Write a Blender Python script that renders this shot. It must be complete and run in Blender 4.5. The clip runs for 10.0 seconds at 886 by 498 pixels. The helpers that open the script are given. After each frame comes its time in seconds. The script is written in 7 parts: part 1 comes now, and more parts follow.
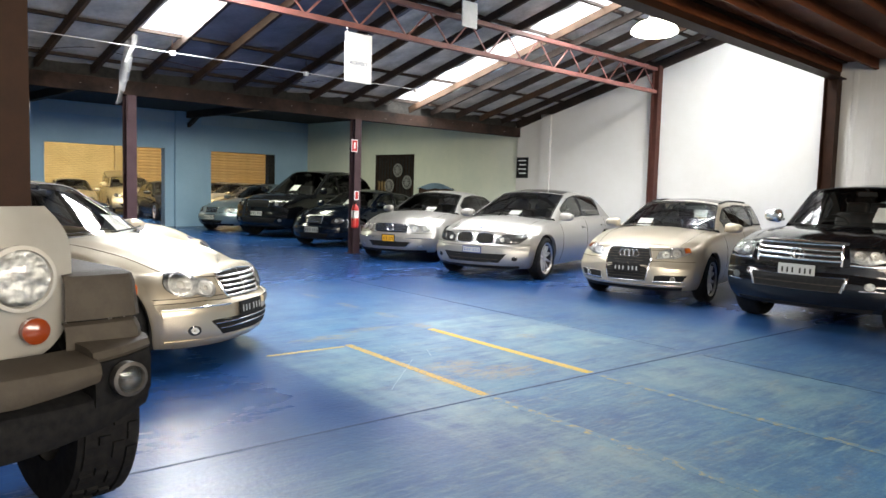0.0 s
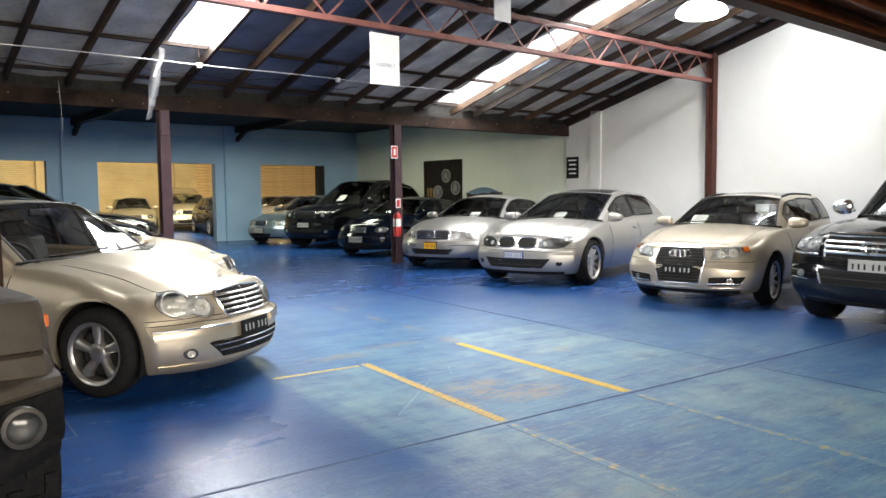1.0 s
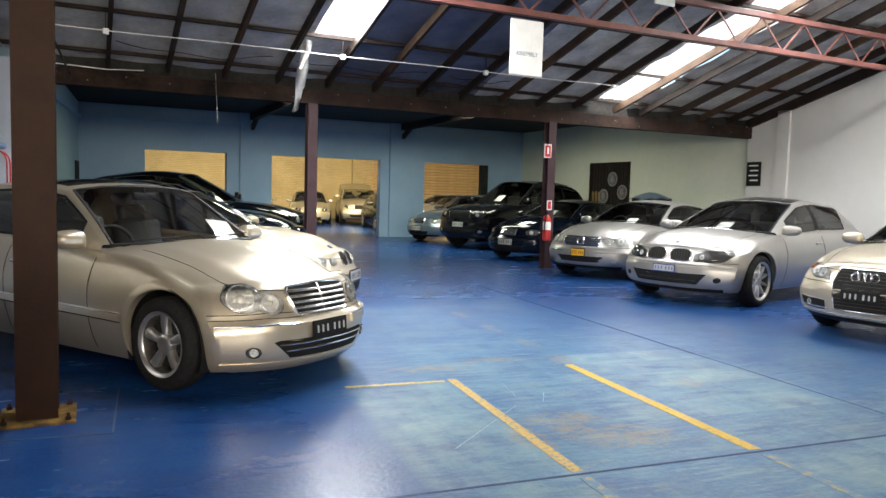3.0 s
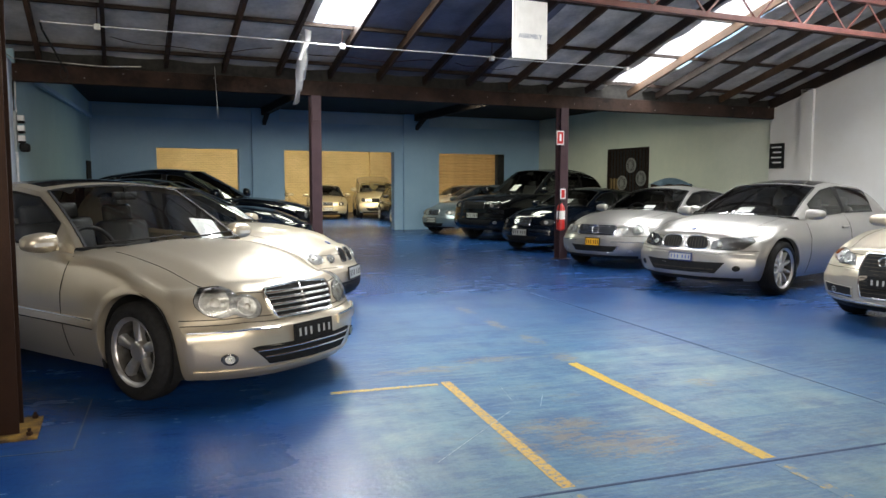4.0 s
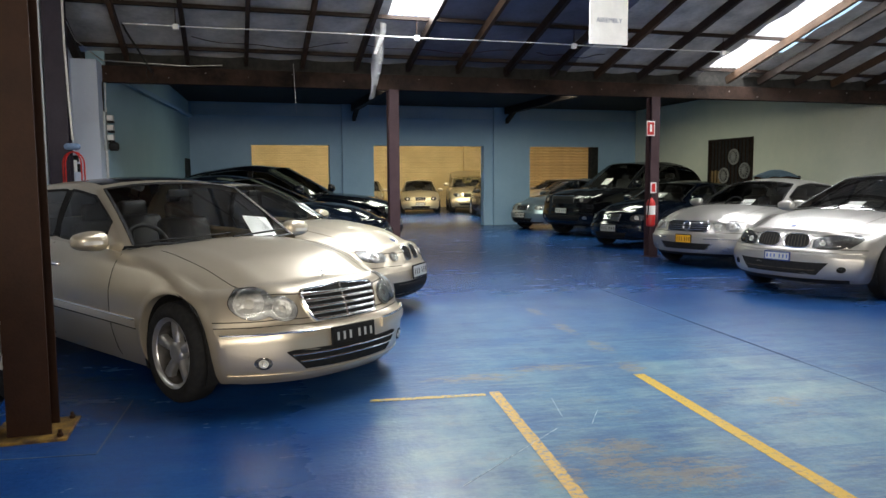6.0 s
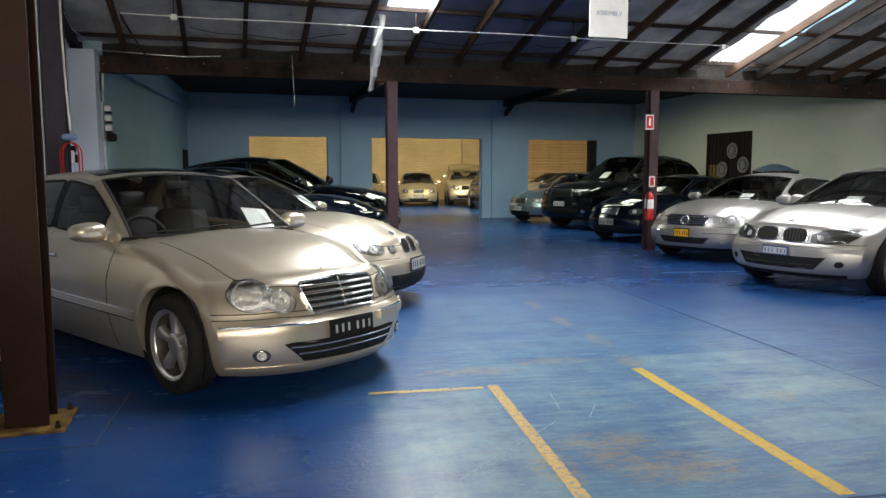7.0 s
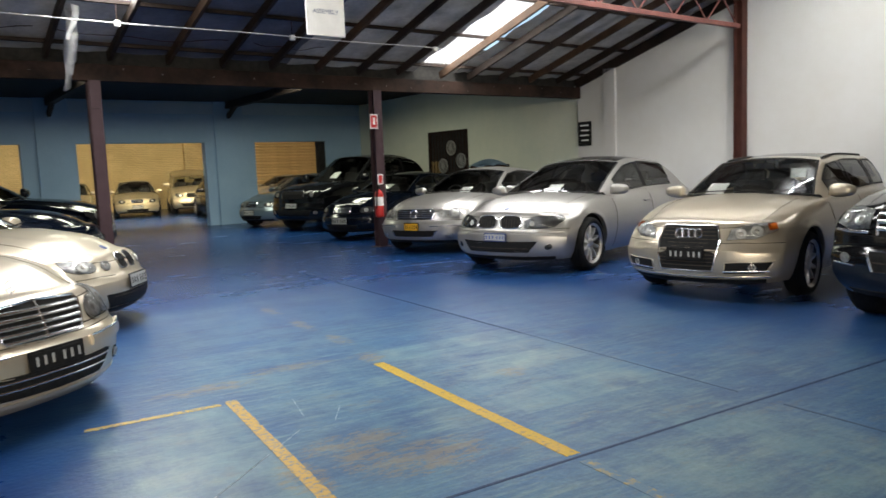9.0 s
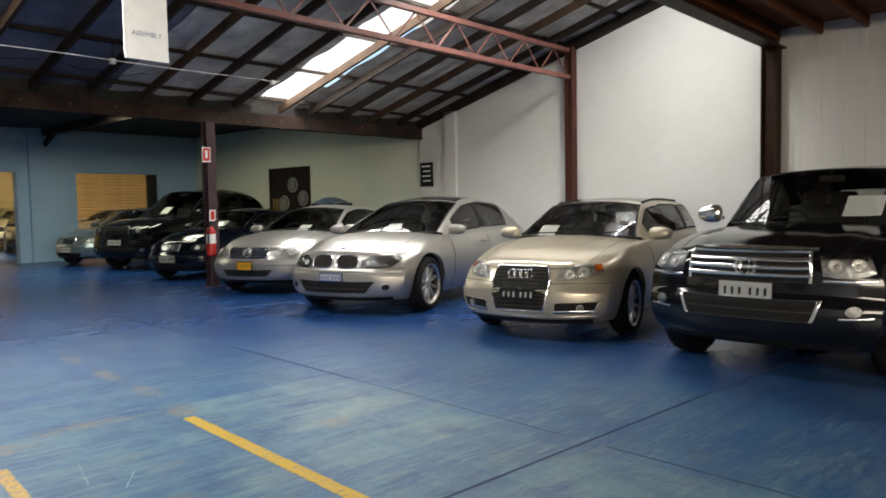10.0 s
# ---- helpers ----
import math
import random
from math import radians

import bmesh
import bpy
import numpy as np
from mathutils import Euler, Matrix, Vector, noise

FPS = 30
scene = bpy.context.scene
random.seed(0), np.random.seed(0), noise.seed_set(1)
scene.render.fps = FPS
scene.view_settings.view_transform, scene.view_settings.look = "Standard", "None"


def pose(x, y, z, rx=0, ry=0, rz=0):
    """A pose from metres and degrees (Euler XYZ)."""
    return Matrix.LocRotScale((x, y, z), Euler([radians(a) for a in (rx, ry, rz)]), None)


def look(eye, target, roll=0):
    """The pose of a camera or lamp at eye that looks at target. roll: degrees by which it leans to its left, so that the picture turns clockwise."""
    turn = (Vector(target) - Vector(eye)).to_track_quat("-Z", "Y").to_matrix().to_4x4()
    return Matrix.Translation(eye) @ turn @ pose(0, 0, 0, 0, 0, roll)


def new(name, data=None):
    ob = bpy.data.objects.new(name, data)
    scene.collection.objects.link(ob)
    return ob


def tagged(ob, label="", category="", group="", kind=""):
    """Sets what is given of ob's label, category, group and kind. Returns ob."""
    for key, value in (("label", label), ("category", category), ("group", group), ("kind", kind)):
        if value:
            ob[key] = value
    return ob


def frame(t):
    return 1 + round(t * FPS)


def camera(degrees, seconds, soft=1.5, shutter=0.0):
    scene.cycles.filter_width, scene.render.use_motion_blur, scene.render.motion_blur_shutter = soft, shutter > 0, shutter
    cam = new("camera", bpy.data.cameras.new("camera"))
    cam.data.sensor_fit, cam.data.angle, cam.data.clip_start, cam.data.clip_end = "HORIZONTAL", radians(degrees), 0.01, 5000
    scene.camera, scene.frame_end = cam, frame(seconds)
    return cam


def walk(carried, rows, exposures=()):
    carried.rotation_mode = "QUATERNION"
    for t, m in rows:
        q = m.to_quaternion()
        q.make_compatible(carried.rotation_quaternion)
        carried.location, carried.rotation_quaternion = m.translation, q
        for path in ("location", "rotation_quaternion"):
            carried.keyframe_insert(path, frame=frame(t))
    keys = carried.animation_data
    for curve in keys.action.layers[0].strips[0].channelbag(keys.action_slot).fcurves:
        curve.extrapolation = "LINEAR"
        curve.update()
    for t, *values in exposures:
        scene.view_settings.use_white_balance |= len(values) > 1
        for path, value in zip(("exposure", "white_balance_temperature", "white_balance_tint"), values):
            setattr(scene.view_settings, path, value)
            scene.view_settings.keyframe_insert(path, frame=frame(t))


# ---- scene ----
cam = camera(61.95, 10.0, 1.5, 0.2)
PATH = [
    (0, (0.171, 0.411, 1.460), (1.443, 1.946, 1.295), 1.66),
    (0.5, (0.382, 0.541, 1.427), (1.686, 2.044, 1.226), -0.46),
    (1, (0.818, 0.621, 1.435), (1.953, 2.261, 1.285), -0.61),
    (1.5, (0.973, 0.684, 1.446), (2.040, 2.367, 1.274), -0.80),
    (2, (1.166, 0.712, 1.465), (2.183, 2.427, 1.313), 1.28),
    (2.5, (1.396, 0.865, 1.446), (2.309, 2.631, 1.227), -1.24),
    (3, (1.740, 0.976, 1.390), (2.448, 2.841, 1.244), 1.53),
    (4.5, (2.245, 1.288, 1.404), (2.816, 3.194, 1.199), -1.65),
    (5, (2.460, 1.307, 1.425), (2.820, 3.261, 1.201), 0.14),
    (5.5, (2.510, 1.378, 1.415), (2.881, 3.334, 1.223), -0.63),
    (6, (2.529, 1.449, 1.404), (2.911, 3.404, 1.218), -0.36),
    (7.5, (2.521, 1.457, 1.409), (2.917, 3.406, 1.195), 0.25),
    (8, (2.571, 1.413, 1.405), (3.092, 3.333, 1.196), -0.08),
    (8.5, (2.583, 1.451, 1.407), (3.327, 3.296, 1.200), 0.78),
    (9, (2.598, 1.573, 1.378), (3.638, 3.267, 1.164), -2.29),
    (9.5, (2.744, 1.643, 1.415), (3.930, 3.232, 1.155), -1.76),
    (10, (2.867, 1.687, 1.359), (4.238, 3.137, 1.239), -1.07),
]
# the camera stops down and warms a little on its way
EXPOSURES = [(0, 1.73, 6750, 10), (1, 1.64, 6750, 10), (2, 1.67, 6750, 10), (3, 1.47, 6750, 10), (4.5, 1.19, 6600, 10), (5.5, 1.11, 6600, 10), (6, 1.07, 6600, 10), (7.5, 0.93, 6550, 10), (8.5, 0.96, 6850, 10), (9.5, 0.85, 6900, 10), (10, 0.87, 7150, 10)]
walk(cam, [(t, look(eye, target, roll)) for t, eye, target, roll in PATH], EXPOSURES)

# ---- light ----
SUN_EL, SUN_ROT = radians(58), radians(200)
world = bpy.data.worlds.new("sky")
scene.world = world
world.use_nodes = True
wn = world.node_tree
sky = wn.nodes.new("ShaderNodeTexSky")
sky.sky_type, sky.sun_disc, sky.sun_elevation, sky.sun_rotation = "NISHITA", False, SUN_EL, SUN_ROT
wn.links.new(sky.outputs[0], wn.nodes["Background"].inputs[0])
wn.nodes["Background"].inputs[1].default_value = 0.12
sun = new("sun", bpy.data.lights.new("sun", "SUN"))
sun.data.energy, sun.data.angle, sun.data.color = 5.0, radians(0.5), (1, 0.95, 0.88)
sun.matrix_world = look((0, 0, 20), (-math.sin(SUN_ROT) * 10, -math.cos(SUN_ROT) * 10, 20 - 10 * math.tan(SUN_EL)))

# the building stands five degrees off the painted floor lines: its own axes are u (across) and v (in depth)
B = pose(0, 0, 0, 0, 0, 5)


def area(name, m, sx, sy, power, color):
    ob = new(name, bpy.data.lights.new(name, "AREA"))
    ob.data.shape, ob.data.size, ob.data.size_y, ob.data.energy, ob.data.color = "RECTANGLE", sx, sy, power, color
    ob.matrix_world = m
    return ob


# ---- materials ----
def mat(name, color, rough=0.5, metal=0.0, color2=None, scale=8.0, amount=0.5, bump=0.0, bump_scale=60.0, coat=0.0, rough2=None, stretch=(1, 1, 1), shift=0.0, per=0.0, spec=0.5):
    m = bpy.data.materials.new(name)
    m.use_nodes = True
    n, l = m.node_tree.nodes, m.node_tree.links
    p = n["Principled BSDF"]
    p.inputs["Base Color"].default_value = (*color, 1)
    p.inputs["Roughness"].default_value, p.inputs["Metallic"].default_value, p.inputs["Coat Weight"].default_value = rough, metal, coat
    p.inputs["Coat Roughness"].default_value, p.inputs["Specular IOR Level"].default_value = 0.05, spec
    tc = n.new("ShaderNodeTexCoord")
    mp = n.new("ShaderNodeMapping")
    mp.inputs["Scale"].default_value = stretch
    l.new(tc.outputs["Object"], mp.inputs["Vector"])
    if color2:
        big = n.new("ShaderNodeTexNoise")
        big.inputs["Scale"].default_value, big.inputs["Detail"].default_value = scale, 8
        fine = n.new("ShaderNodeTexNoise")
        fine.inputs["Scale"].default_value, fine.inputs["Detail"].default_value = scale * 7, 6
        for x in (big, fine):
            l.new(mp.outputs[0], x.inputs["Vector"])
        add = n.new("ShaderNodeMath")
        add.operation, add.inputs[1].default_value = "MULTIPLY_ADD", 0.35
        l.new(fine.outputs["Fac"], add.inputs[0])
        l.new(big.outputs["Fac"], add.inputs[2])
        ramp = n.new("ShaderNodeValToRGB")
        ramp.color_ramp.elements[0].position, ramp.color_ramp.elements[1].position = 0.67 + shift - 0.3 * amount, 0.67 + shift + 0.3 * amount
        ramp.color_ramp.elements[0].color, ramp.color_ramp.elements[1].color = (*color, 1), (*color2, 1)
        l.new(add.outputs[0], ramp.inputs[0])
        out = ramp.outputs[0]
        if per:
            info, hsv, ma = n.new("ShaderNodeObjectInfo"), n.new("ShaderNodeHueSaturation"), n.new("ShaderNodeMapRange")
            ma.inputs[3].default_value, ma.inputs[4].default_value = 1 - per, 1 + per
            l.new(info.outputs["Random"], ma.inputs[0])
            l.new(ma.outputs[0], hsv.inputs["Value"])
            l.new(out, hsv.inputs["Color"])
            out = hsv.outputs[0]
        l.new(out, p.inputs["Base Color"])
        if rough2 is not None:
            mr = n.new("ShaderNodeMapRange")
            mr.inputs[3].default_value, mr.inputs[4].default_value = rough, rough2
            l.new(add.outputs[0], mr.inputs[0])
            l.new(mr.outputs[0], p.inputs["Roughness"])
    if bump:
        bn = n.new("ShaderNodeTexNoise")
        bn.inputs["Scale"].default_value, bn.inputs["Detail"].default_value = bump_scale, 6
        l.new(mp.outputs[0], bn.inputs["Vector"])
        b = n.new("ShaderNodeBump")
        b.inputs["Strength"].default_value, b.inputs["Distance"].default_value = bump, 0.02
        l.new(bn.outputs["Fac"], b.inputs["Height"])
        l.new(b.outputs[0], p.inputs["Normal"])
    return m


def glass(name, tint, rough=0.02):
    m = bpy.data.materials.new(name)
    m.use_nodes = True
    n, l = m.node_tree.nodes, m.node_tree.links
    n.remove(n["Principled BSDF"])
    tr, gl, fr, mix = n.new("ShaderNodeBsdfTransparent"), n.new("ShaderNodeBsdfGlossy"), n.new("ShaderNodeFresnel"), n.new("ShaderNodeMixShader")
    tr.inputs[0].default_value = (*tint, 1)
    gl.inputs["Roughness"].default_value = rough
    fr.inputs[0].default_value = 1.5
    l.new(fr.outputs[0], mix.inputs[0])
    l.new(tr.outputs[0], mix.inputs[1])
    l.new(gl.outputs[0], mix.inputs[2])
    l.new(mix.outputs[0], n["Material Output"].inputs[0])
    return m


def translucent(name, color):
    """A sheet that lets daylight through it."""
    m = bpy.data.materials.new(name)
    m.use_nodes = True
    n, l = m.node_tree.nodes, m.node_tree.links
    n.remove(n["Principled BSDF"])
    tl, df, mix = n.new("ShaderNodeBsdfTranslucent"), n.new("ShaderNodeBsdfDiffuse"), n.new("ShaderNodeMixShader")
    tl.inputs[0].default_value = df.inputs[0].default_value = (*color, 1)
    mix.inputs[0].default_value = 0.1
    l.new(tl.outputs[0], mix.inputs[1])
    l.new(df.outputs[0], mix.inputs[2])
    l.new(mix.outputs[0], n["Material Output"].inputs[0])
    return m


def glow(name, color, strength):
    m = bpy.data.materials.new(name)
    m.use_nodes = True
    p = m.node_tree.nodes["Principled BSDF"]
    p.inputs["Base Color"].default_value = (*color, 1)
    p.inputs["Emission Color"].default_value, p.inputs["Emission Strength"].default_value = (*color, 1), strength
    return m


WHITE_WALL = mat("white_painted_wall", (0.605, 0.60, 0.58), 0.65, color2=(0.55, 0.535, 0.50), scale=0.8, amount=0.9, bump=0.12, bump_scale=18)
BLUE_WALL = mat("pale_blue_painted_wall", (0.33, 0.50, 0.68), 0.6, color2=(0.27, 0.43, 0.62), scale=1.1, amount=0.9, bump=0.3, bump_scale=20)
GREEN_WALL = mat("cream_painted_wall", (0.74, 0.76, 0.64), 0.6, color2=(0.62, 0.67, 0.57), scale=0.9, amount=0.9, bump=0.3, bump_scale=20)
TIMBER = mat("dark_stained_timber", (0.013, 0.010, 0.009), 0.65, color2=(0.040, 0.026, 0.020), scale=3, amount=0.9, bump=0.4, bump_scale=45, stretch=(1, 1, 1), per=0.25, spec=0.15)
BEAM_WOOD = mat("weathered_beam_timber", (0.008, 0.006, 0.005), 0.85, color2=(0.050, 0.030, 0.023), scale=2.2, amount=0.7, bump=0.5, bump_scale=40, spec=0.15)
LOFT_WOOD = mat("warm_brown_boards", (0.080, 0.024, 0.009), 0.65, color2=(0.15, 0.047, 0.018), scale=2.5, amount=0.9, bump=0.3, bump_scale=45, spec=0.15)
STEEL_MAROON = mat("dark_maroon_steel", (0.085, 0.032, 0.024), 0.5, color2=(0.055, 0.020, 0.015), scale=6, amount=0.9, bump=0.15, spec=0.15)
TIMBER_PALE = mat("brown_timber", (0.028, 0.017, 0.012), 0.7, color2=(0.085, 0.050, 0.031), scale=3, amount=0.9, bump=0.4, bump_scale=45, per=0.25, spec=0.15)
STEEL_RED = mat("red_oxide_steel", (0.21, 0.075, 0.06), 0.5, color2=(0.13, 0.045, 0.038), scale=6, amount=0.9, bump=0.15)
STEEL_BROWN = mat("brown_painted_steel", (0.030, 0.0115, 0.005), 0.6, color2=(0.018, 0.007, 0.0035), scale=5, amount=0.9, bump=0.1, spec=0.15)
STEEL_PURPLE = mat("dull_purple_steel", (0.072, 0.044, 0.050), 0.5, color2=(0.050, 0.030, 0.035), scale=5, amount=0.9, bump=0.1, spec=0.15)
FOIL = mat("dark_silver_sarking", (0.66, 0.66, 0.65), 0.42, 0.3, color2=(0.29, 0.295, 0.30), scale=2.2, amount=0.9, bump=0.9, bump_scale=5, rough2=0.6)
# the same lining made lighter, for the brighter lit roof by the white wall
FOIL_LIT = mat("lit_silver_sarking", (0.72, 0.72, 0.71), 0.42, 0.35, color2=(0.33, 0.335, 0.34), scale=2.4, amount=0.8, bump=0.9, bump_scale=5, rough2=0.6)
FOIL_BLUE = mat("blue_sarking", (0.16, 0.175, 0.235), 0.45, 0.25, color2=(0.075, 0.085, 0.125), scale=2.5, amount=0.9, bump=0.8, bump_scale=5)
CONDUIT = mat("white_conduit", (0.75, 0.75, 0.74), 0.45, color2=(0.6, 0.6, 0.6), scale=20)
YELLOW = mat("yellow_line_paint", (0.56, 0.345, 0.020), 0.5, color2=(0.16, 0.17, 0.12), scale=34, amount=0.3, shift=0.14, bump=0.2)
PLATE_STEEL = mat("rusty_yellow_steel", (0.075, 0.045, 0.024), 0.6, color2=(0.27, 0.16, 0.035), scale=12, amount=0.5, bump=0.2, spec=0.2)
YELLOW_WORN = mat("worn_yellow_line_paint", (0.50, 0.33, 0.04), 0.5, color2=(0.07, 0.15, 0.22), scale=34, amount=0.3, shift=0.06, bump=0.15)
YELLOW_MID = mat("scuffed_yellow_line_paint", (0.50, 0.29, 0.028), 0.5, color2=(0.10, 0.15, 0.17), scale=36, amount=0.3, shift=0.085, bump=0.2)
YELLOW_FAINT = mat("faded_yellow_line_paint", (0.36, 0.28, 0.09), 0.5, color2=(0.08, 0.17, 0.26), scale=16, amount=0.3, shift=-0.10, bump=0.1)
SCRATCH = mat("bare_scratch", (0.42, 0.50, 0.55), 0.6, color2=(0.14, 0.24, 0.34), scale=25, amount=0.3)
CRACK_FILLED = mat("paint_filled_joint", (0.022, 0.050, 0.115), 0.6, color2=(0.05, 0.10, 0.19), scale=7, amount=0.6)
CRACK = mat("dark_joint", (0.014, 0.035, 0.10), 0.8, color2=(0.03, 0.06, 0.13), scale=9)
PAPER = mat("white_paper", (0.85, 0.85, 0.83), 0.6, color2=(0.80, 0.80, 0.78), scale=20)
JEEP_BLACK = mat("dusty_black_plastic", (0.007, 0.007, 0.008), 0.85, color2=(0.012, 0.012, 0.012), scale=30, bump=0.1, bump_scale=300, spec=0.04)
BLACK = mat("black_plastic", (0.008, 0.008, 0.009), 0.6, color2=(0.014, 0.014, 0.014), scale=30, bump=0.1, bump_scale=300, spec=0.15)
RUBBER = mat("tyre_rubber", (0.010, 0.010, 0.011), 0.75, color2=(0.018, 0.018, 0.018), scale=30, bump=0.2, bump_scale=200, spec=0.15)
CHROME = mat("chrome", (0.80, 0.80, 0.80), 0.16, 0.92)
DARK_CHROME = mat("lamp_housing", (0.62, 0.62, 0.61), 0.35, 0.55, color2=(0.34, 0.34, 0.34), scale=22, amount=0.4, bump=0.5, bump_scale=30)
REFLECTOR = mat("lamp_reflector", (0.84, 0.84, 0.82), 0.30, 0.55, color2=(0.66, 0.66, 0.64), scale=30, amount=0.5, bump=0.8, bump_scale=26)
ALLOY = mat("alloy", (0.60, 0.59, 0.57), 0.28, 0.85, color2=(0.5, 0.49, 0.47), scale=18)
# alloy darkened to hold the shade inside the rims; fog lamps reuse it
BARREL = mat("dark_shaded_alloy", (0.09, 0.085, 0.08), 0.55, 0.6, color2=(0.05, 0.047, 0.044), scale=18)
LAMP_SMOKE = mat("smoked_lamp_housing", (0.17, 0.17, 0.175), 0.25, 0.6, color2=(0.09, 0.09, 0.095), scale=22, amount=0.5, bump=0.4, bump_scale=30)
SILVER = mat("warm_silver_paint", (0.545, 0.48, 0.372), 0.34, 0.66, color2=(0.515, 0.455, 0.352), scale=2, coat=0.6, bump=0.02, bump_scale=900)
SILVER_COLD = mat("silver_paint", (0.40, 0.385, 0.355), 0.37, 0.70, color2=(0.38, 0.366, 0.337), scale=2, coat=0.6, bump=0.02, bump_scale=900)
SILVER_BLUE = mat("blue_silver_paint", (0.19, 0.25, 0.29), 0.32, 0.65, color2=(0.175, 0.235, 0.275), scale=2, coat=1.0, bump=0.02, bump_scale=900)
CHAMPAGNE = mat("champagne_paint", (0.52, 0.47, 0.33), 0.32, 0.65, color2=(0.49, 0.44, 0.31), scale=2, coat=1.0, bump=0.02, bump_scale=900)
CAR_BLACK = mat("black_paint", (0.005, 0.0055, 0.007), 0.10, 0.0, color2=(0.007, 0.0075, 0.009), scale=2, coat=0.0)
CAR_NAVY = mat("navy_paint", (0.003, 0.005, 0.010), 0.10, 0.0, color2=(0.004, 0.007, 0.013), scale=2, coat=0.0)
JEEP_WHITE = mat("pale_silver_paint", (0.54, 0.52, 0.47), 0.33, 0.2, color2=(0.50, 0.48, 0.43), scale=3, coat=1.0)
GREY_PLASTIC = mat("weathered_grey_plastic", (0.042, 0.035, 0.028), 0.6, color2=(0.054, 0.046, 0.036), scale=12, bump=0.25, bump_scale=220, spec=0.15)
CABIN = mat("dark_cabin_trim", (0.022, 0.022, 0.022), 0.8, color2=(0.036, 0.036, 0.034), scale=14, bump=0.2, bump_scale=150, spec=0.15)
DASH = mat("grey_dashboard", (0.020, 0.020, 0.020), 0.6, color2=(0.032, 0.032, 0.031), scale=14, bump=0.2, bump_scale=150, spec=0.25)
SEAT = mat("charcoal_seat_leather", (0.016, 0.016, 0.017), 0.45, color2=(0.028, 0.027, 0.026), scale=10, bump=0.2, bump_scale=90, spec=0.15)
SCREEN = glass("windscreen_glass", (0.92, 0.95, 0.93))
SIDE_GLASS = glass("tinted_side_glass", (0.58, 0.62, 0.60))
DARK_GLASS = glass("dark_privacy_glass", (0.10, 0.11, 0.11))
LENS = glass("lamp_lens", (0.93, 0.94, 0.94))
AMBER_DEEP = mat("deep_amber_lens", (0.17, 0.028, 0.005), 0.25, coat=0.5)
AMBER = mat("amber_lens", (0.52, 0.11, 0.012), 0.2, coat=0.6)
RED = mat("red_enamel", (0.55, 0.025, 0.02), 0.35, color2=(0.45, 0.02, 0.02), scale=9)
WHITE = mat("white_enamel", (0.82, 0.82, 0.80), 0.4, color2=(0.76, 0.76, 0.74), scale=9)
PLATE_WHITE = mat("plate_white", (0.36, 0.37, 0.36), 0.4)
PLATE_YELLOW = mat("plate_yellow", (0.70, 0.36, 0.02), 0.4)
BLUE_INK = mat("dark_blue_ink", (0.03, 0.07, 0.28), 0.5)
LENS_GREY = mat("pale_clear_plastic", (0.62, 0.60, 0.56), 0.12, coat=1.0)
BADGE_BLUE = mat("badge_blue", (0.012, 0.03, 0.14), 0.3)


# ---- mesh helpers ----
def box(bm, u0, v0, z0, u1, v1, z1, bev=0.0):
    vs = [bm.verts.new((u, v, z)) for u in (u0, u1) for v in (v0, v1) for z in (z0, z1)]
    fs = [bm.faces.new([vs[i] for i in q]) for q in ((0, 1, 3, 2), (4, 6, 7, 5), (0, 4, 5, 1), (2, 3, 7, 6), (0, 2, 6, 4), (1, 5, 7, 3))]
    if bev:
        bmesh.ops.bevel(bm, geom=list({e for f in fs for e in f.edges}), offset=bev, segments=2, affect="EDGES", profile=0.5)


def bar(bm, p, q, w, h, up=(0, 0, 1)):
    """A rectangular bar from p to q, w wide and h high."""
    p, q = Vector(p), Vector(q)
    d = (q - p).normalized()
    s = d.cross(Vector(up))
    s = s.normalized() if s.length > 1e-5 else Vector((1, 0, 0))
    t = s.cross(d)
    vs = [bm.verts.new(c + s * a * w / 2 + t * b * h / 2) for c in (p, q) for a, b in ((-1, -1), (1, -1), (1, 1), (-1, 1))]
    for f in ((3, 2, 1, 0), (4, 5, 6, 7), (0, 1, 5, 4), (1, 2, 6, 5), (2, 3, 7, 6), (3, 0, 4, 7)):
        bm.faces.new([vs[i] for i in f])


def tube(bm, pts, r, seg=8):
    pts = [Vector(p) for p in pts]
    rings = []
    for i, p in enumerate(pts):
        d = (pts[min(i + 1, len(pts) - 1)] - pts[max(i - 1, 0)]).normalized()
        s = d.cross(Vector((0, 0, 1)))
        s = s.normalized() if s.length > 1e-4 else Vector((1, 0, 0))
        t = s.cross(d)
        rings.append([bm.verts.new(p + r * (math.cos(a) * s + math.sin(a) * t)) for a in (2 * math.pi * k / seg for k in range(seg))])
    for a, b in zip(rings, rings[1:]):
        for k in range(seg):
            bm.faces.new((a[k], a[(k + 1) % seg], b[(k + 1) % seg], b[k]))
    bm.faces.new(rings[0][::-1])
    bm.faces.new(rings[-1])


def lathe(bm, prof, seg=24, axis="z", at=(0, 0, 0), close=True):
    """Turns a profile of (radius, along) about an axis."""
    rings = []
    for r, h in prof:
        ring = []
        for k in range(seg):
            a = 2 * math.pi * k / seg
            c, s = r * math.cos(a), r * math.sin(a)
            q = (c, s, h) if axis == "z" else (c, h, s) if axis == "y" else (h, c, s)
            ring.append(bm.verts.new(Vector(q) + Vector(at)))
        rings.append(ring)
    for a, b in zip(rings, rings[1:]):
        for k in range(seg):
            bm.faces.new((a[k], a[(k + 1) % seg], b[(k + 1) % seg], b[k]))
    if close:
        bm.faces.new(rings[0][::-1])
        bm.faces.new(rings[-1])


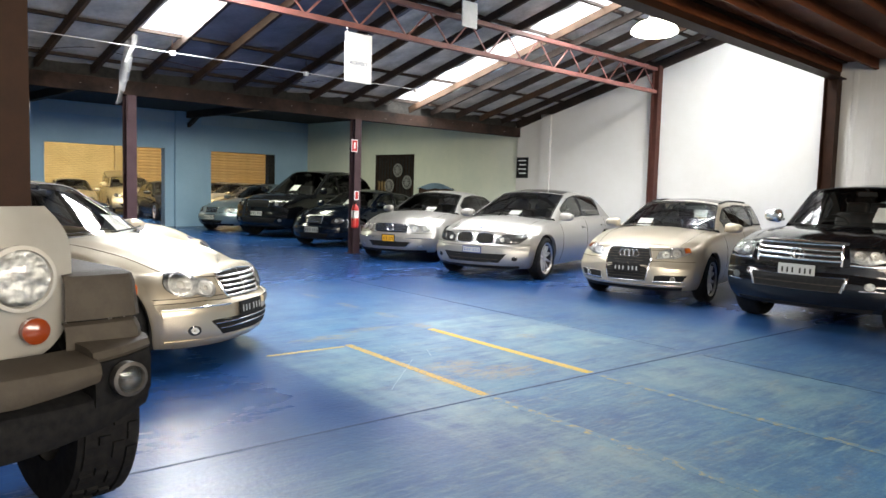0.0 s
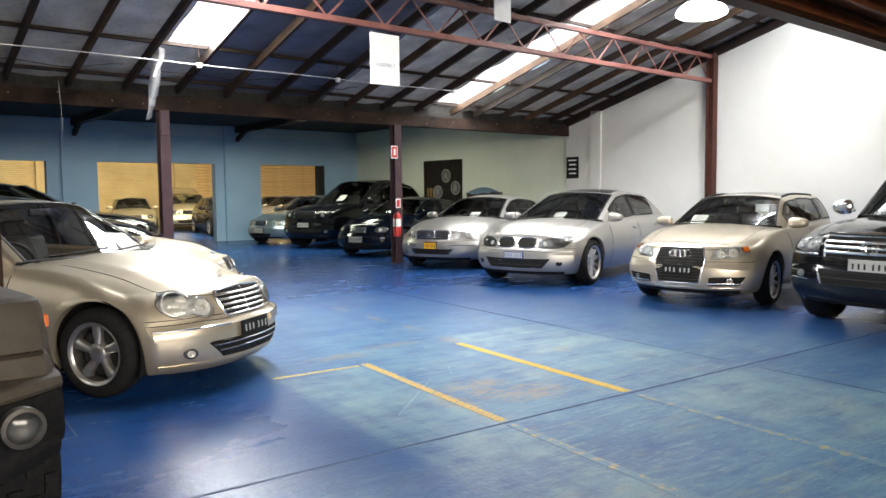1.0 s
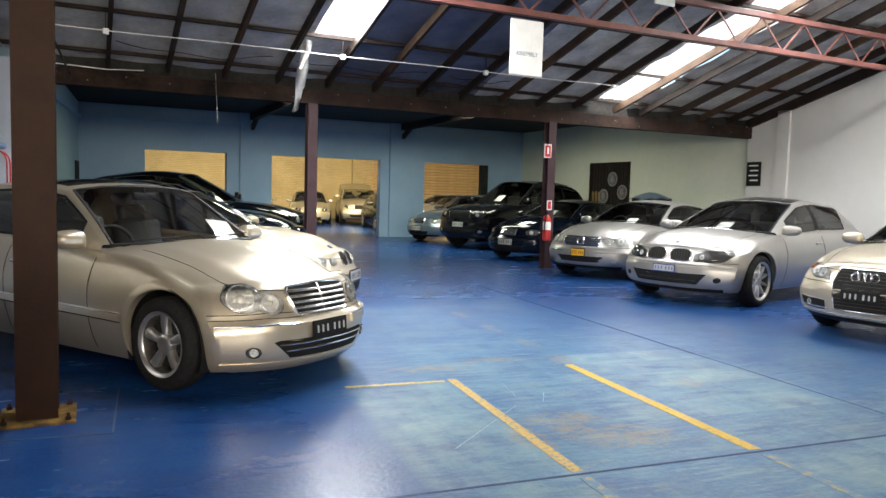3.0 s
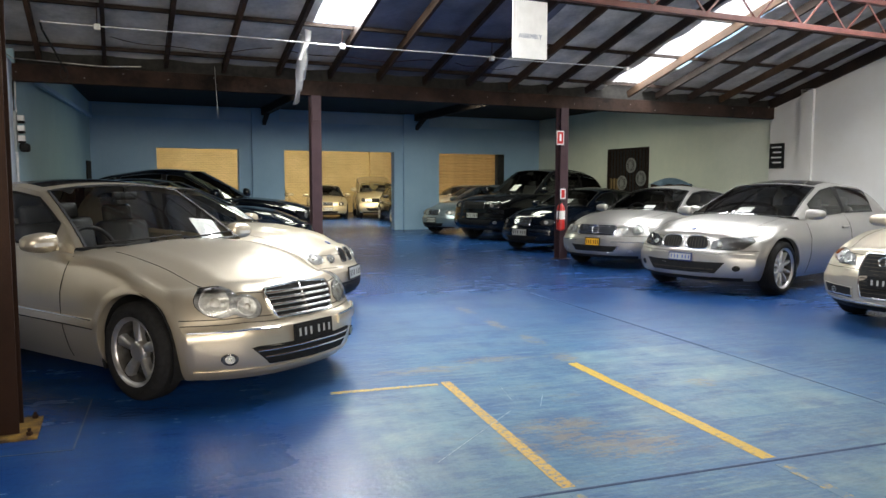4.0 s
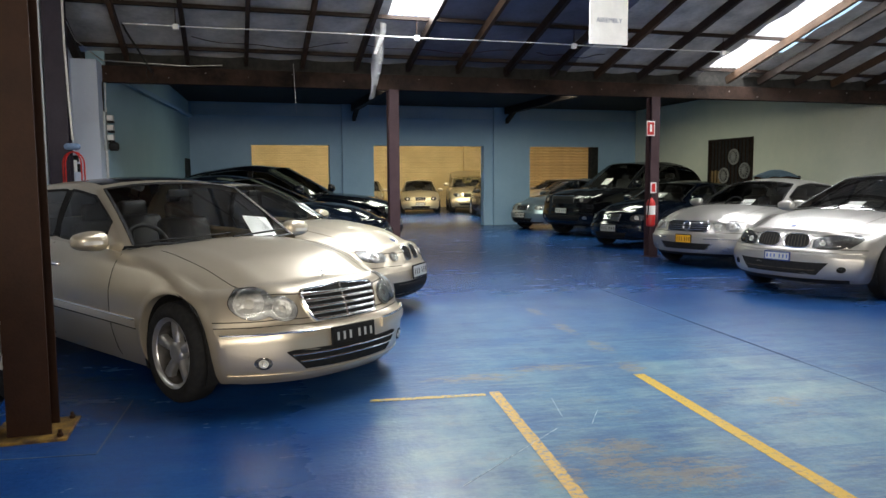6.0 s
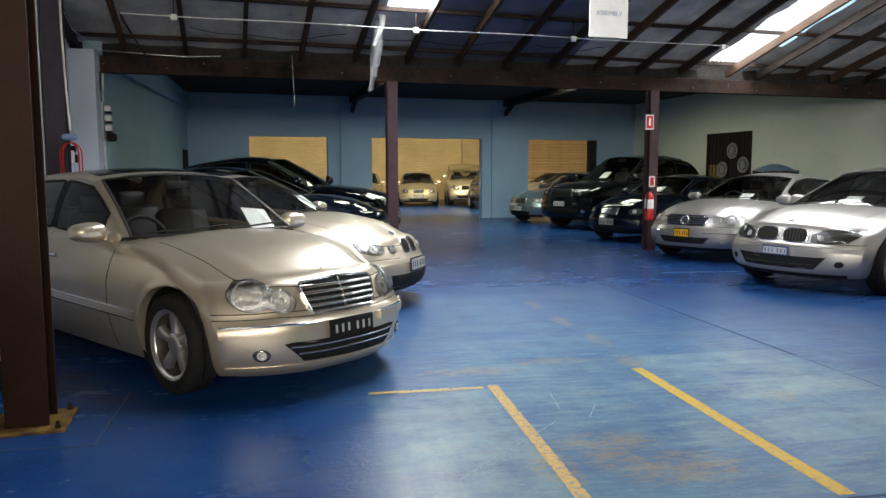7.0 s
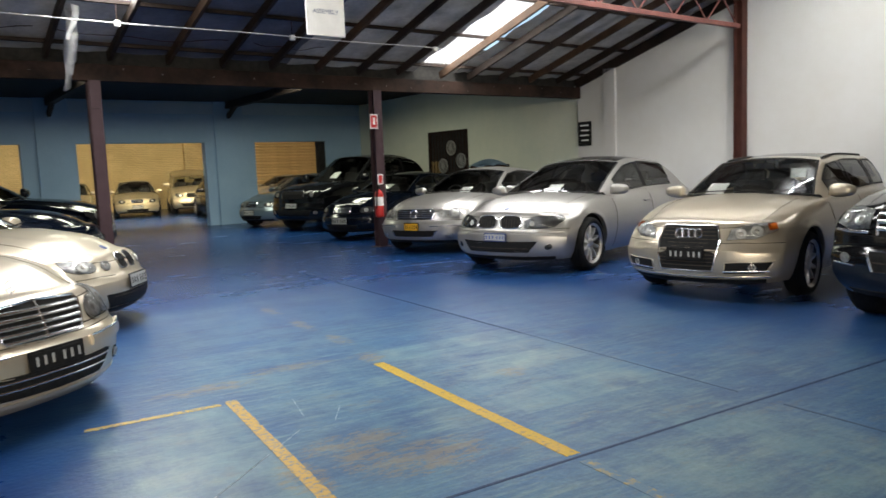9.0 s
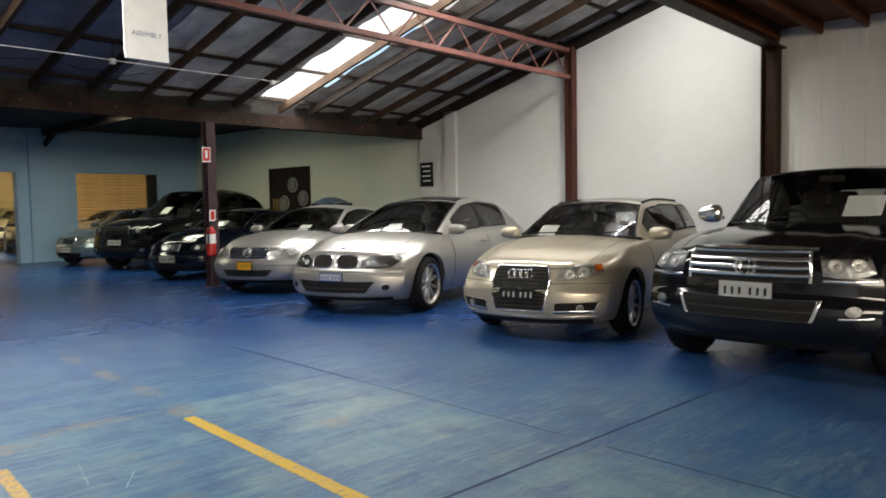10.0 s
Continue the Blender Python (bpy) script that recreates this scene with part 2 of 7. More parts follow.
def mesh_of(name, bm, material, smooth=None):
    bmesh.ops.recalc_face_normals(bm, faces=bm.faces)
    if smooth:
        for f in bm.faces:
            f.smooth = True
        for e in bm.edges:
            if len(e.link_faces) == 2 and e.calc_face_angle(0) > radians(smooth):
                e.smooth = False
    me = bpy.data.meshes.new(name)
    bm.to_mesh(me)
    bm.free()
    for m in material if isinstance(material, (list, tuple)) else (material,):
        me.materials.append(m)
    return me


def part(name, bm, material, parent, label="", smooth=None):
    """Links a bmesh as one mesh object under a thing or a part."""
    ob = new(name, mesh_of(name, bm, material, smooth))
    ob.parent = parent
    return tagged(ob, label)


def solid(name, bm, material, label, category, kind="", m=None, group="", smooth=None):
    """A top-level thing that is one mesh."""
    ob = new(name, mesh_of(name, bm, material, smooth))
    ob.matrix_world = B if m is None else m
    return tagged(ob, label, category, group, kind)


def holder(name, m, label, category, group="", kind=""):
    ob = new(name)
    ob.matrix_world = m
    ob.empty_display_size = 0.1
    return tagged(ob, label, category, group, kind)


def smoothstep(a, b, x):
    t = min(1, max(0, (x - a) / (b - a)))
    return t * t * (3 - 2 * t)


def curve(pts):
    """A smooth function through (x, y) points, monotone between them."""
    pts = sorted(pts)
    xs, ys = [p[0] for p in pts], [p[1] for p in pts]
    d = [(ys[i + 1] - ys[i]) / (xs[i + 1] - xs[i]) for i in range(len(xs) - 1)]
    m = [d[0]] + [0 if d[i - 1] * d[i] <= 0 else 2 * d[i - 1] * d[i] / (d[i - 1] + d[i]) for i in range(1, len(d))] + [d[-1]]

    def at(x):
        if x <= xs[0]:
            return ys[0]
        if x >= xs[-1]:
            return ys[-1]
        i = max(k for k in range(len(xs) - 1) if xs[k] <= x)
        h = xs[i + 1] - xs[i]
        t = (x - xs[i]) / h
        return (ys[i] * (1 + 2 * t) * (1 - t) ** 2 + m[i] * h * t * (1 - t) ** 2 + ys[i + 1] * t * t * (3 - 2 * t) + m[i + 1] * h * t * t * (t - 1))

    return at


# ---- the building ----
WL, WR, FAR, BEAM, BACK = 0.6, 15.4, 23.0, 13.1, -5.0
SLOPE = 0.285


def roof_z(v):
    return 3.16 + SLOPE * (BEAM - v)


def floor_material():
    m = mat("blue_floor_paint", (0.010, 0.046, 0.21), 0.24, bump=0.12, bump_scale=30)
    n, l = m.node_tree.nodes, m.node_tree.links
    p = n["Principled BSDF"]
    tc = n.new("ShaderNodeTexCoord")

    def noise_of(scale, stretch=(1, 1, 1), detail=8, rough=0.6, turn=0.06):
        mp, nz = n.new("ShaderNodeMapping"), n.new("ShaderNodeTexNoise")
        mp.inputs["Scale"].default_value = stretch
        mp.inputs["Rotation"].default_value = (0, 0, turn)
        nz.inputs["Scale"].default_value, nz.inputs["Detail"].default_value, nz.inputs["Roughness"].default_value = scale, detail, rough
        l.new(tc.outputs["Object"], mp.inputs["Vector"])
        l.new(mp.outputs[0], nz.inputs["Vector"])
        return nz.outputs["Fac"]

    def math_of(op, a, b, c=None):
        k = n.new("ShaderNodeMath")
        k.operation = op
        for i, x in enumerate((a, b, c)):
            if x is None:
                continue
            if isinstance(x, (int, float)):
                k.inputs[i].default_value = x
            else:
                l.new(x, k.inputs[i])
        return k.outputs[0]

    def ramp_of(x, lo, hi):
        k = n.new("ShaderNodeMapRange")
        k.inputs[1].default_value, k.inputs[2].default_value = lo, hi
        l.new(x, k.inputs[0])
        return k.outputs[0]

    def mix_of(f, a, b):
        k = n.new("ShaderNodeMix")
        k.data_type = "RGBA"
        l.new(f, k.inputs[0])
        for i, x in ((6, a), (7, b)):
            if isinstance(x, tuple):
                k.inputs[i].default_value = (*x, 1)
            else:
                l.new(x, k.inputs[i])
        return k.outputs[2]

    sep = n.new("ShaderNodeSeparateXYZ")
    l.new(tc.outputs["Object"], sep.inputs[0])
    x, y = sep.outputs[0], sep.outputs[1]
    def soft(v, lo, hi):
        """A smooth step, falling where lo is above hi."""
        k = n.new("ShaderNodeMapRange")
        k.interpolation_type = "SMOOTHSTEP"
        k.inputs[1].default_value, k.inputs[2].default_value = min(lo, hi), max(lo, hi)
        if lo > hi:
            k.inputs[3].default_value, k.inputs[4].default_value = 1, 0
        l.new(v, k.inputs[0])
        return k.outputs[0]

    def rect(x0, x1, y0, y1, e=0.05):
        """One inside a rectangle of the floor, with soft edges."""
        across = math_of("MULTIPLY", ramp_of(x, x0 - e, x0 + e), ramp_of(x, x1 + e, x1 - e))
        return math_of("MULTIPLY", across, math_of("MULTIPLY", ramp_of(y, y0 - e, y0 + e), ramp_of(y, y1 + e, y1 - e)))

    def blob(cx, cy, rx, ry):
        dx, dy = math_of("DIVIDE", math_of("SUBTRACT", x, cx), rx), math_of("DIVIDE", math_of("SUBTRACT", y, cy), ry)
        return ramp_of(math_of("ADD", math_of("MULTIPLY", dx, dx), math_of("MULTIPLY", dy, dy)), 1.0, 0.0)

    # the driven lane is worn paler by degrees; the bays under the cars keep a deep blue that takes in their shade
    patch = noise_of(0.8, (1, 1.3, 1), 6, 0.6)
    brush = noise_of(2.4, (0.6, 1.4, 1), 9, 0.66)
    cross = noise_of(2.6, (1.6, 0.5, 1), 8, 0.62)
    # its wide right and near fades also paint a glossy haze on the floor
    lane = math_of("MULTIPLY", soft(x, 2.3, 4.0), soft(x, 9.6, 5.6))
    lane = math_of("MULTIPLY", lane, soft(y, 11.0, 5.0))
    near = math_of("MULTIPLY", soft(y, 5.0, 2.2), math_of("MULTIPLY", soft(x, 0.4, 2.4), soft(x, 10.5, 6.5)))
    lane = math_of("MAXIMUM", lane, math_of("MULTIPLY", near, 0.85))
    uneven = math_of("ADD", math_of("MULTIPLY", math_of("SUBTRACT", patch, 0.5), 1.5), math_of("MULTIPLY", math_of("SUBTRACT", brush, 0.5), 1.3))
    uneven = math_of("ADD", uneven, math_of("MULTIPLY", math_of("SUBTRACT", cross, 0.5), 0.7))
    pale_by = math_of("ADD", math_of("MULTIPLY", lane, 0.66), math_of("MULTIPLY", uneven, math_of("ADD", math_of("MULTIPLY", lane, 0.75), 0.25)))
    fade = ramp_of(pale_by, 0.0, 0.9)
    # paler repainted pieces between the bay lines, rolled on in bands
    cells = n.new("ShaderNodeTexWhiteNoise")
    cells.noise_dimensions = "1D"
    l.new(math_of("FLOOR", math_of("MULTIPLY", math_of("ADD", y, math_of("MULTIPLY", patch, 0.10)), 2.7), 0), cells.inputs["W"])
    bands = math_of("MULTIPLY_ADD", cells.outputs["Value"], 0.85, 0.15)
    piece = math_of("MULTIPLY", rect(2.94, 3.72, 2.0, 5.98, 0.05), math_of("MULTIPLY_ADD", patch, 0.9, 0.16))
    piece = math_of("MAXIMUM", piece, math_of("MULTIPLY", math_of("MULTIPLY", rect(4.98, 6.22, 2.6, 6.9, 0.12), bands), 0.85))
    piece = math_of("MAXIMUM", piece, math_of("MULTIPLY", math_of("MULTIPLY", rect(3.8, 4.9, 4.3, 9.5, 0.15), bands), 0.40))
    piece = math_of("MAXIMUM", piece, math_of("MULTIPLY", math_of("MULTIPLY", rect(4.6, 5.9, 7.0, 11.5, 0.4), bands), 0.26))
    piece = math_of("MULTIPLY", piece, ramp_of(math_of("MULTIPLY_ADD", cross, 0.5, math_of("MULTIPLY", brush, 0.5)), 0.36, 0.58))
    # roller strokes laid in several directions
    strokes = None
    for turn, k, lo in ((0.9, 0.65, 0.48), (-0.6, 0.6, 0.49), (1.5, 0.6, 0.49), (0.0, 0.8, 0.48)):
        stroke = ramp_of(noise_of(13, (0.16, 1.2, 1), 8, 0.68, turn), lo, lo + 0.20)
        here = ramp_of(noise_of(1.4, (1, 1, 1), 4, 0.6, turn + 0.4), 0.42, 0.58)
        one = math_of("MULTIPLY", math_of("MULTIPLY", stroke, here), k)
        strokes = one if strokes is None else math_of("MAXIMUM", strokes, one)
    strokes = math_of("MULTIPLY", strokes, math_of("MULTIPLY_ADD", lane, 0.9, 0.06))
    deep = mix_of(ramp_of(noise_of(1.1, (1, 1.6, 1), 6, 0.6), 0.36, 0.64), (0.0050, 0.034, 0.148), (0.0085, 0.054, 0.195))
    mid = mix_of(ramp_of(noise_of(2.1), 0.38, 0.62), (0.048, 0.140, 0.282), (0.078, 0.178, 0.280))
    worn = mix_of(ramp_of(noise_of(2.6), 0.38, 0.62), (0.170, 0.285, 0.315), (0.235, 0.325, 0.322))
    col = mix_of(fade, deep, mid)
    col = mix_of(piece, col, worn)
    col = mix_of(strokes, col, worn)
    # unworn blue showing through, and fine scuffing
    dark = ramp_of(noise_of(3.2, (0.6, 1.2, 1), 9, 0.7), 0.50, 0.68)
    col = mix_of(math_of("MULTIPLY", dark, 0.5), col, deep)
    col = mix_of(math_of("MULTIPLY", math_of("MULTIPLY", ramp_of(noise_of(15, (0.6, 1.5, 1), 9, 0.75), 0.52, 0.74), 0.5), math_of("MULTIPLY_ADD", lane, 0.85, 0.05)), col, worn)
    for scale, stretch, lo in ((5, (0.05, 7, 1), 0.70), (6, (5, 0.06, 1), 0.71)):
        scratch = math_of("MULTIPLY", ramp_of(noise_of(scale, stretch, 4, 0.6), lo, lo + 0.05), 0.45)
        col = mix_of(math_of("MULTIPLY", math_of("MULTIPLY", scratch, lane), ramp_of(patch, 0.45, 0.6)), col, (0.24, 0.34, 0.38))
    # rusty scuffs where the paint has gone
    rust = math_of("MULTIPLY", ramp_of(noise_of(2.6, (0.7, 1.8, 1), 10, 0.7), 0.545, 0.64), lane)
    rust = math_of("MULTIPLY", rust, ramp_of(noise_of(16), 0.40, 0.58))
    ragged = ramp_of(noise_of(9, (0.7, 1.5, 1), 14, 0.85), 0.42, 0.60)
    scuff = None
    for q in ((4.10, 4.97, 0.36, 0.18), (4.30, 4.58, 0.42, 0.26), (4.05, 4.72, 0.2, 0.2), (3.72, 6.45, 0.45, 0.13), (4.35, 6.62, 0.40, 0.12), (5.00, 7.2, 0.10, 0.30), (4.98, 8.0, 0.09, 0.36), (4.99, 8.9, 0.10, 0.30), (4.95, 6.5, 0.12, 0.2), (5.5, 5.5, 0.16, 0.12), (3.72, 4.7, 0.14, 0.3)):
        one = blob(*q)
        scuff = one if scuff is None else math_of("MAXIMUM", scuff, one)
    scuff = ramp_of(math_of("MULTIPLY", math_of("ADD", scuff, 0.25), ragged), 0.22, 0.60)
    scuff = math_of("MULTIPLY", scuff, rect(3.2, 5.8, 4.0, 9.4, 0.3))
    col = mix_of(math_of("MULTIPLY", math_of("MAXIMUM", math_of("MULTIPLY", rust, 0.5), scuff), 0.52), col, (0.28, 0.205, 0.095))
    specks = ramp_of(noise_of(48, detail=3), 0.69, 0.75)
    col = mix_of(math_of("MULTIPLY", specks, math_of("MULTIPLY_ADD", lane, 0.4, 0.1)), col, (0.17, 0.22, 0.26))
    grit = n.new("ShaderNodeMapRange")
    grit.inputs[1].default_value, grit.inputs[2].default_value, grit.inputs[3].default_value, grit.inputs[4].default_value = 0.3, 0.7, 0.72, 1.28
    l.new(math_of("MULTIPLY_ADD", noise_of(26, (0.8, 1.7, 1), 10, 0.8), 0.6, math_of("MULTIPLY", noise_of(70, (1, 1, 1), 5, 0.8), 0.4)), grit.inputs[0])
    hsv = n.new("ShaderNodeHueSaturation")
    l.new(grit.outputs[0], hsv.inputs["Value"])
    l.new(col, hsv.inputs["Color"])
    l.new(hsv.outputs[0], p.inputs["Base Color"])
    p.inputs["Specular IOR Level"].default_value = 0.20
    rough = n.new("ShaderNodeMapRange")
    rough.inputs[3].default_value, rough.inputs[4].default_value = 0.24, 0.46
    l.new(math_of("MULTIPLY_ADD", brush, 0.25, math_of("MULTIPLY", lane, 0.8)), rough.inputs[0])
    l.new(rough.outputs[0], p.inputs["Roughness"])
    return m


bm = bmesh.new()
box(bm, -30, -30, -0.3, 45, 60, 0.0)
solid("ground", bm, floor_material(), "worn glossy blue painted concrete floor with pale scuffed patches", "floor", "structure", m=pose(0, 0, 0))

def brick_material(name, c1, c2, gap, bump):
    """Painted brickwork, courses 86 mm high."""
    m = mat(name, c1, 0.6)
    n, l = m.node_tree.nodes, m.node_tree.links
    p = n["Principled BSDF"]
    tc, mp, br, nz = n.new("ShaderNodeTexCoord"), n.new("ShaderNodeMapping"), n.new("ShaderNodeTexBrick"), n.new("ShaderNodeTexNoise")
    sep, com, add = n.new("ShaderNodeSeparateXYZ"), n.new("ShaderNodeCombineXYZ"), n.new("ShaderNodeMath")
    l.new(tc.outputs["Object"], sep.inputs[0])
    add.operation = "ADD"
    l.new(sep.outputs[0], add.inputs[0])
    l.new(sep.outputs[1], add.inputs[1])
    l.new(add.outputs[0], com.inputs[0])
    l.new(sep.outputs[2], com.inputs[1])
    br.inputs["Scale"].default_value = 1.0
    br.inputs["Brick Width"].default_value, br.inputs["Row Height"].default_value, br.inputs["Mortar Size"].default_value = 0.24, 0.086, 0.006
    br.inputs["Color1"].default_value, br.inputs["Color2"].default_value, br.inputs["Mortar"].default_value = (*c1, 1), (*c2, 1), (*gap, 1)
    l.new(com.outputs[0], br.inputs["Vector"])
    nz.inputs["Scale"].default_value, nz.inputs["Detail"].default_value = 0.8, 8
    l.new(tc.outputs["Object"], nz.inputs["Vector"])
    mix = n.new("ShaderNodeMix")
    mix.data_type, mix.blend_type = "RGBA", "MULTIPLY"
    mr = n.new("ShaderNodeValToRGB")
    mr.color_ramp.elements[0].color, mr.color_ramp.elements[1].color = (0.78, 0.76, 0.72, 1), (1, 1, 1, 1)
    mr.color_ramp.elements[0].position, mr.color_ramp.elements[1].position = 0.35, 0.62
    l.new(nz.outputs["Fac"], mr.inputs[0])
    mix.inputs[0].default_value = 0.8
    l.new(br.outputs["Color"], mix.inputs[6])
    l.new(mr.outputs[0], mix.inputs[7])
    l.new(mix.outputs[2], p.inputs["Base Color"])
    b = n.new("ShaderNodeBump")
    b.inputs["Strength"].default_value, b.inputs["Distance"].default_value, b.invert = bump, 0.008, True
    l.new(br.outputs["Fac"], b.inputs["Height"])
    l.new(b.outputs[0], p.inputs["Normal"])
    return m


# white wall, the blue of the daylight on it put into its colour
PALE_WALL = mat("daylit_blue_white_wall", (0.62, 0.68, 0.78), 0.65, color2=(0.55, 0.62, 0.73), scale=0.9, amount=0.9, bump=0.15, bump_scale=18)
PAINTED_BRICK = brick_material("cream_painted_brick", (0.66, 0.52, 0.27), (0.60, 0.47, 0.24), (0.34, 0.27, 0.14), 0.6)

# painted lines and joints, along the world's own axes
def strip(name, x0, y0, x1, y1, w, material, label):
    bm = bmesh.new()
    n = 70
    d = Vector((x1 - x0, y1 - y0, 0))
    s = Vector((-d.y, d.x, 0)).normalized()
    rows = []
    for i in range(n + 1):
        c = Vector((x0, y0, 0)) + d * i / n
        a, b = w / 2 * (1 + random.uniform(-0.07, 0.07)), w / 2 * (1 + random.uniform(-0.07, 0.07))
        rows.append([bm.verts.new(c + s * a + Vector((0, 0, h))) for h in (0.0, 0.002)] + [bm.verts.new(c - s * b + Vector((0, 0, h))) for h in (0.002, 0.0)])
    for p, q in zip(rows, rows[1:]):
        for k in range(3):
            bm.faces.new((p[k], p[k + 1], q[k + 1], q[k]))
    return solid(name, bm, material, label, "floor marking", "structure", m=pose(0, 0, 0))


# walls
def wall(name, boxes, material, label):
    bm = bmesh.new()
    for b in boxes:
        box(bm, *b)
    return solid(name, bm, material, label, "wall", "structure")


OPEN = [(3.27, 5.48, 1.05, 2.44), (6.79, 10.24, 0.0, 2.44), (11.78, 14.17, 0.0, 2.44)]


def pierced(u0, u1, v0, v1, z1, holes):
    out, at = [], u0
    for a, b, c, d in holes:
        out.append((at, v0, 0, a, v1, z1))
        out.append((a, v0, d, b, v1, z1))
        if c > 0:
            out.append((a, v0, 0, b, v1, c))
        at = b
    return out + [(at, v0, 0, u1, v1, z1)]


wall("wall_far", pierced(1.0, 16.2, FAR, FAR + 0.24, 4.4, OPEN), BLUE_WALL, "pale blue painted wall with three openings into a back room")
wall("wall_right", [(WR, BACK, 0, WR + 0.25, BEAM, 6.0)], WHITE_WALL, "tall white painted rendered wall")
wall("wall_right_rear", [(WR + 0.12, BEAM, 0, WR + 0.4, FAR, 4.4)], GREEN_WALL, "cream painted wall with a barred window")
wall("wall_left", [(WL - 0.25, 10.9, 0, WL, BEAM, 5.5), (-2.4, 10.9, 0, WL - 0.25, 11.1, 5.5), (-2.65, BACK, 0, -2.4, 11.1, 6.5)], PALE_WALL, "white painted side wall with bluish daylight in its colour")
bm = bmesh.new()
for p, q in (((0.95, BEAM), (1.62, FAR)),):
    d = Vector((q[0] - p[0], q[1] - p[1], 0)).normalized()
    s = Vector((-d.y, d.x, 0)) * 0.25
    lo = [(*p, 0), (*q, 0), (q[0] + s.x, q[1] + s.y, 0), (p[0] + s.x, p[1] + s.y, 0)]
    vs = [bm.verts.new((a, b, z)) for z in (0, 4.4) for a, b, _ in lo]
    for f in ((3, 2, 1, 0), (4, 5, 6, 7), (0, 1, 5, 4), (1, 2, 6, 5), (2, 3, 7, 6), (3, 0, 4, 7)):
        bm.faces.new([vs[i] for i in f])
# blue paint with the greenish light on this wall mixed into its colour
solid("wall_left_rear", bm, mat("green_lit_blue_wall", (0.36, 0.53, 0.60), 0.6, color2=(0.30, 0.46, 0.55), scale=1.1, amount=0.9, bump=0.3, bump_scale=20), "pale blue painted side wall of the rear bay", "wall", "structure")
# behind the camera: an unseen wall, its long high window added for front light
wall("wall_front", pierced(-2.65, WR + 0.25, BACK - 0.25, BACK, 6.5, [(-2.2, 6.4, 2.0, 3.82)]), WHITE_WALL, "unseen white wall with a long high window added for front light")
# back room
wall("wall_back_room", [(-1.5, 38.5, 0, 24, 38.75, 4.4), (-1.75, FAR, 0, -1.5, 38.75, 4.4), (24, FAR, 0, 24.25, 38.75, 4.4)], PAINTED_BRICK, "cream brick walls of the back room")

# rooflights: (u from, u to, lower end in v)
SKY = [(4.86, 5.50, 11.75), (10.95, 11.93, 12.95)]
RIDGE, SHEET = 5.45, 0.17


def roof_panel(name, u0, u1, v0, v1, material, label, sag=0.03, lift=SHEET):
    """A strip of lining with soft bellies between the battens."""
    bm = bmesh.new()
    nu, nv = max(2, int((u1 - u0) / 0.14)), max(2, int((v0 - v1) / 0.16))
    grid = []
    for i in range(nu + 1):
        row = []
        for j in range(nv + 1):
            u, v = u0 + (u1 - u0) * i / nu, v0 + (v1 - v0) * j / nv
            belly = sag * abs(math.sin(math.pi * (u - 1.27) / 0.84)) * abs(math.sin(math.pi * (v - 0.1) / 1.25))
            row.append(bm.verts.new((u, v, roof_z(v) + lift - belly + 0.012 * noise.noise(Vector((u * 3, v * 3, 0))))))
        grid.append(row)
    for i in range(nu):
        for j in range(nv):
            bm.faces.new((grid[i][j], grid[i + 1][j], grid[i + 1][j + 1], grid[i][j + 1]))
    return solid(name, bm, material, label, "ceiling", "structure", smooth=60)


roof_panel("ceiling_sarking_left", -2.4, SKY[0][0], BEAM + 0.2, RIDGE - 0.4, FOIL, "sagging dark silver roof lining between rafters")
roof_panel("ceiling_sarking_blue", SKY[0][1], 8.46, BEAM + 0.2, RIDGE - 0.4, FOIL_BLUE, "sagging dark blue roof lining between rafters")
roof_panel("ceiling_sarking_middle", 8.34, SKY[1][0], BEAM + 0.2, RIDGE - 0.4, FOIL_LIT, "creased silver roof lining between rafters", 0.05)
roof_panel("ceiling_sarking_right", SKY[1][1], 12.2, BEAM + 0.2, RIDGE - 0.4, FOIL_LIT, "creased silver roof lining near the white wall", 0.05)
roof_panel("ceiling_sarking_eave", 12.2, 13.8, BEAM + 0.2, 6.5, FOIL_LIT, "creased silver roof lining below a rooflight", 0.05)
roof_panel("ceiling_sarking_end", 13.8, WR + 0.5, BEAM + 0.2, RIDGE - 0.4, FOIL_LIT, "creased silver roof lining against the white wall", 0.05)
roof_panel("ceiling_sarking_patch", SKY[0][0], SKY[0][1], BEAM + 0.2, SKY[0][2], FOIL, "roof lining below a rooflight")
DAY = (0.93, 0.965, 1.0)
SHEETING = translucent("corrugated_rooflight_sheet", (0.92, 0.93, 0.93))
# near-black so that hardly any sun passes; a lamp below lights the bay
GREENISH = translucent("dark_green_rooflight_sheet", (0.07, 0.085, 0.06))
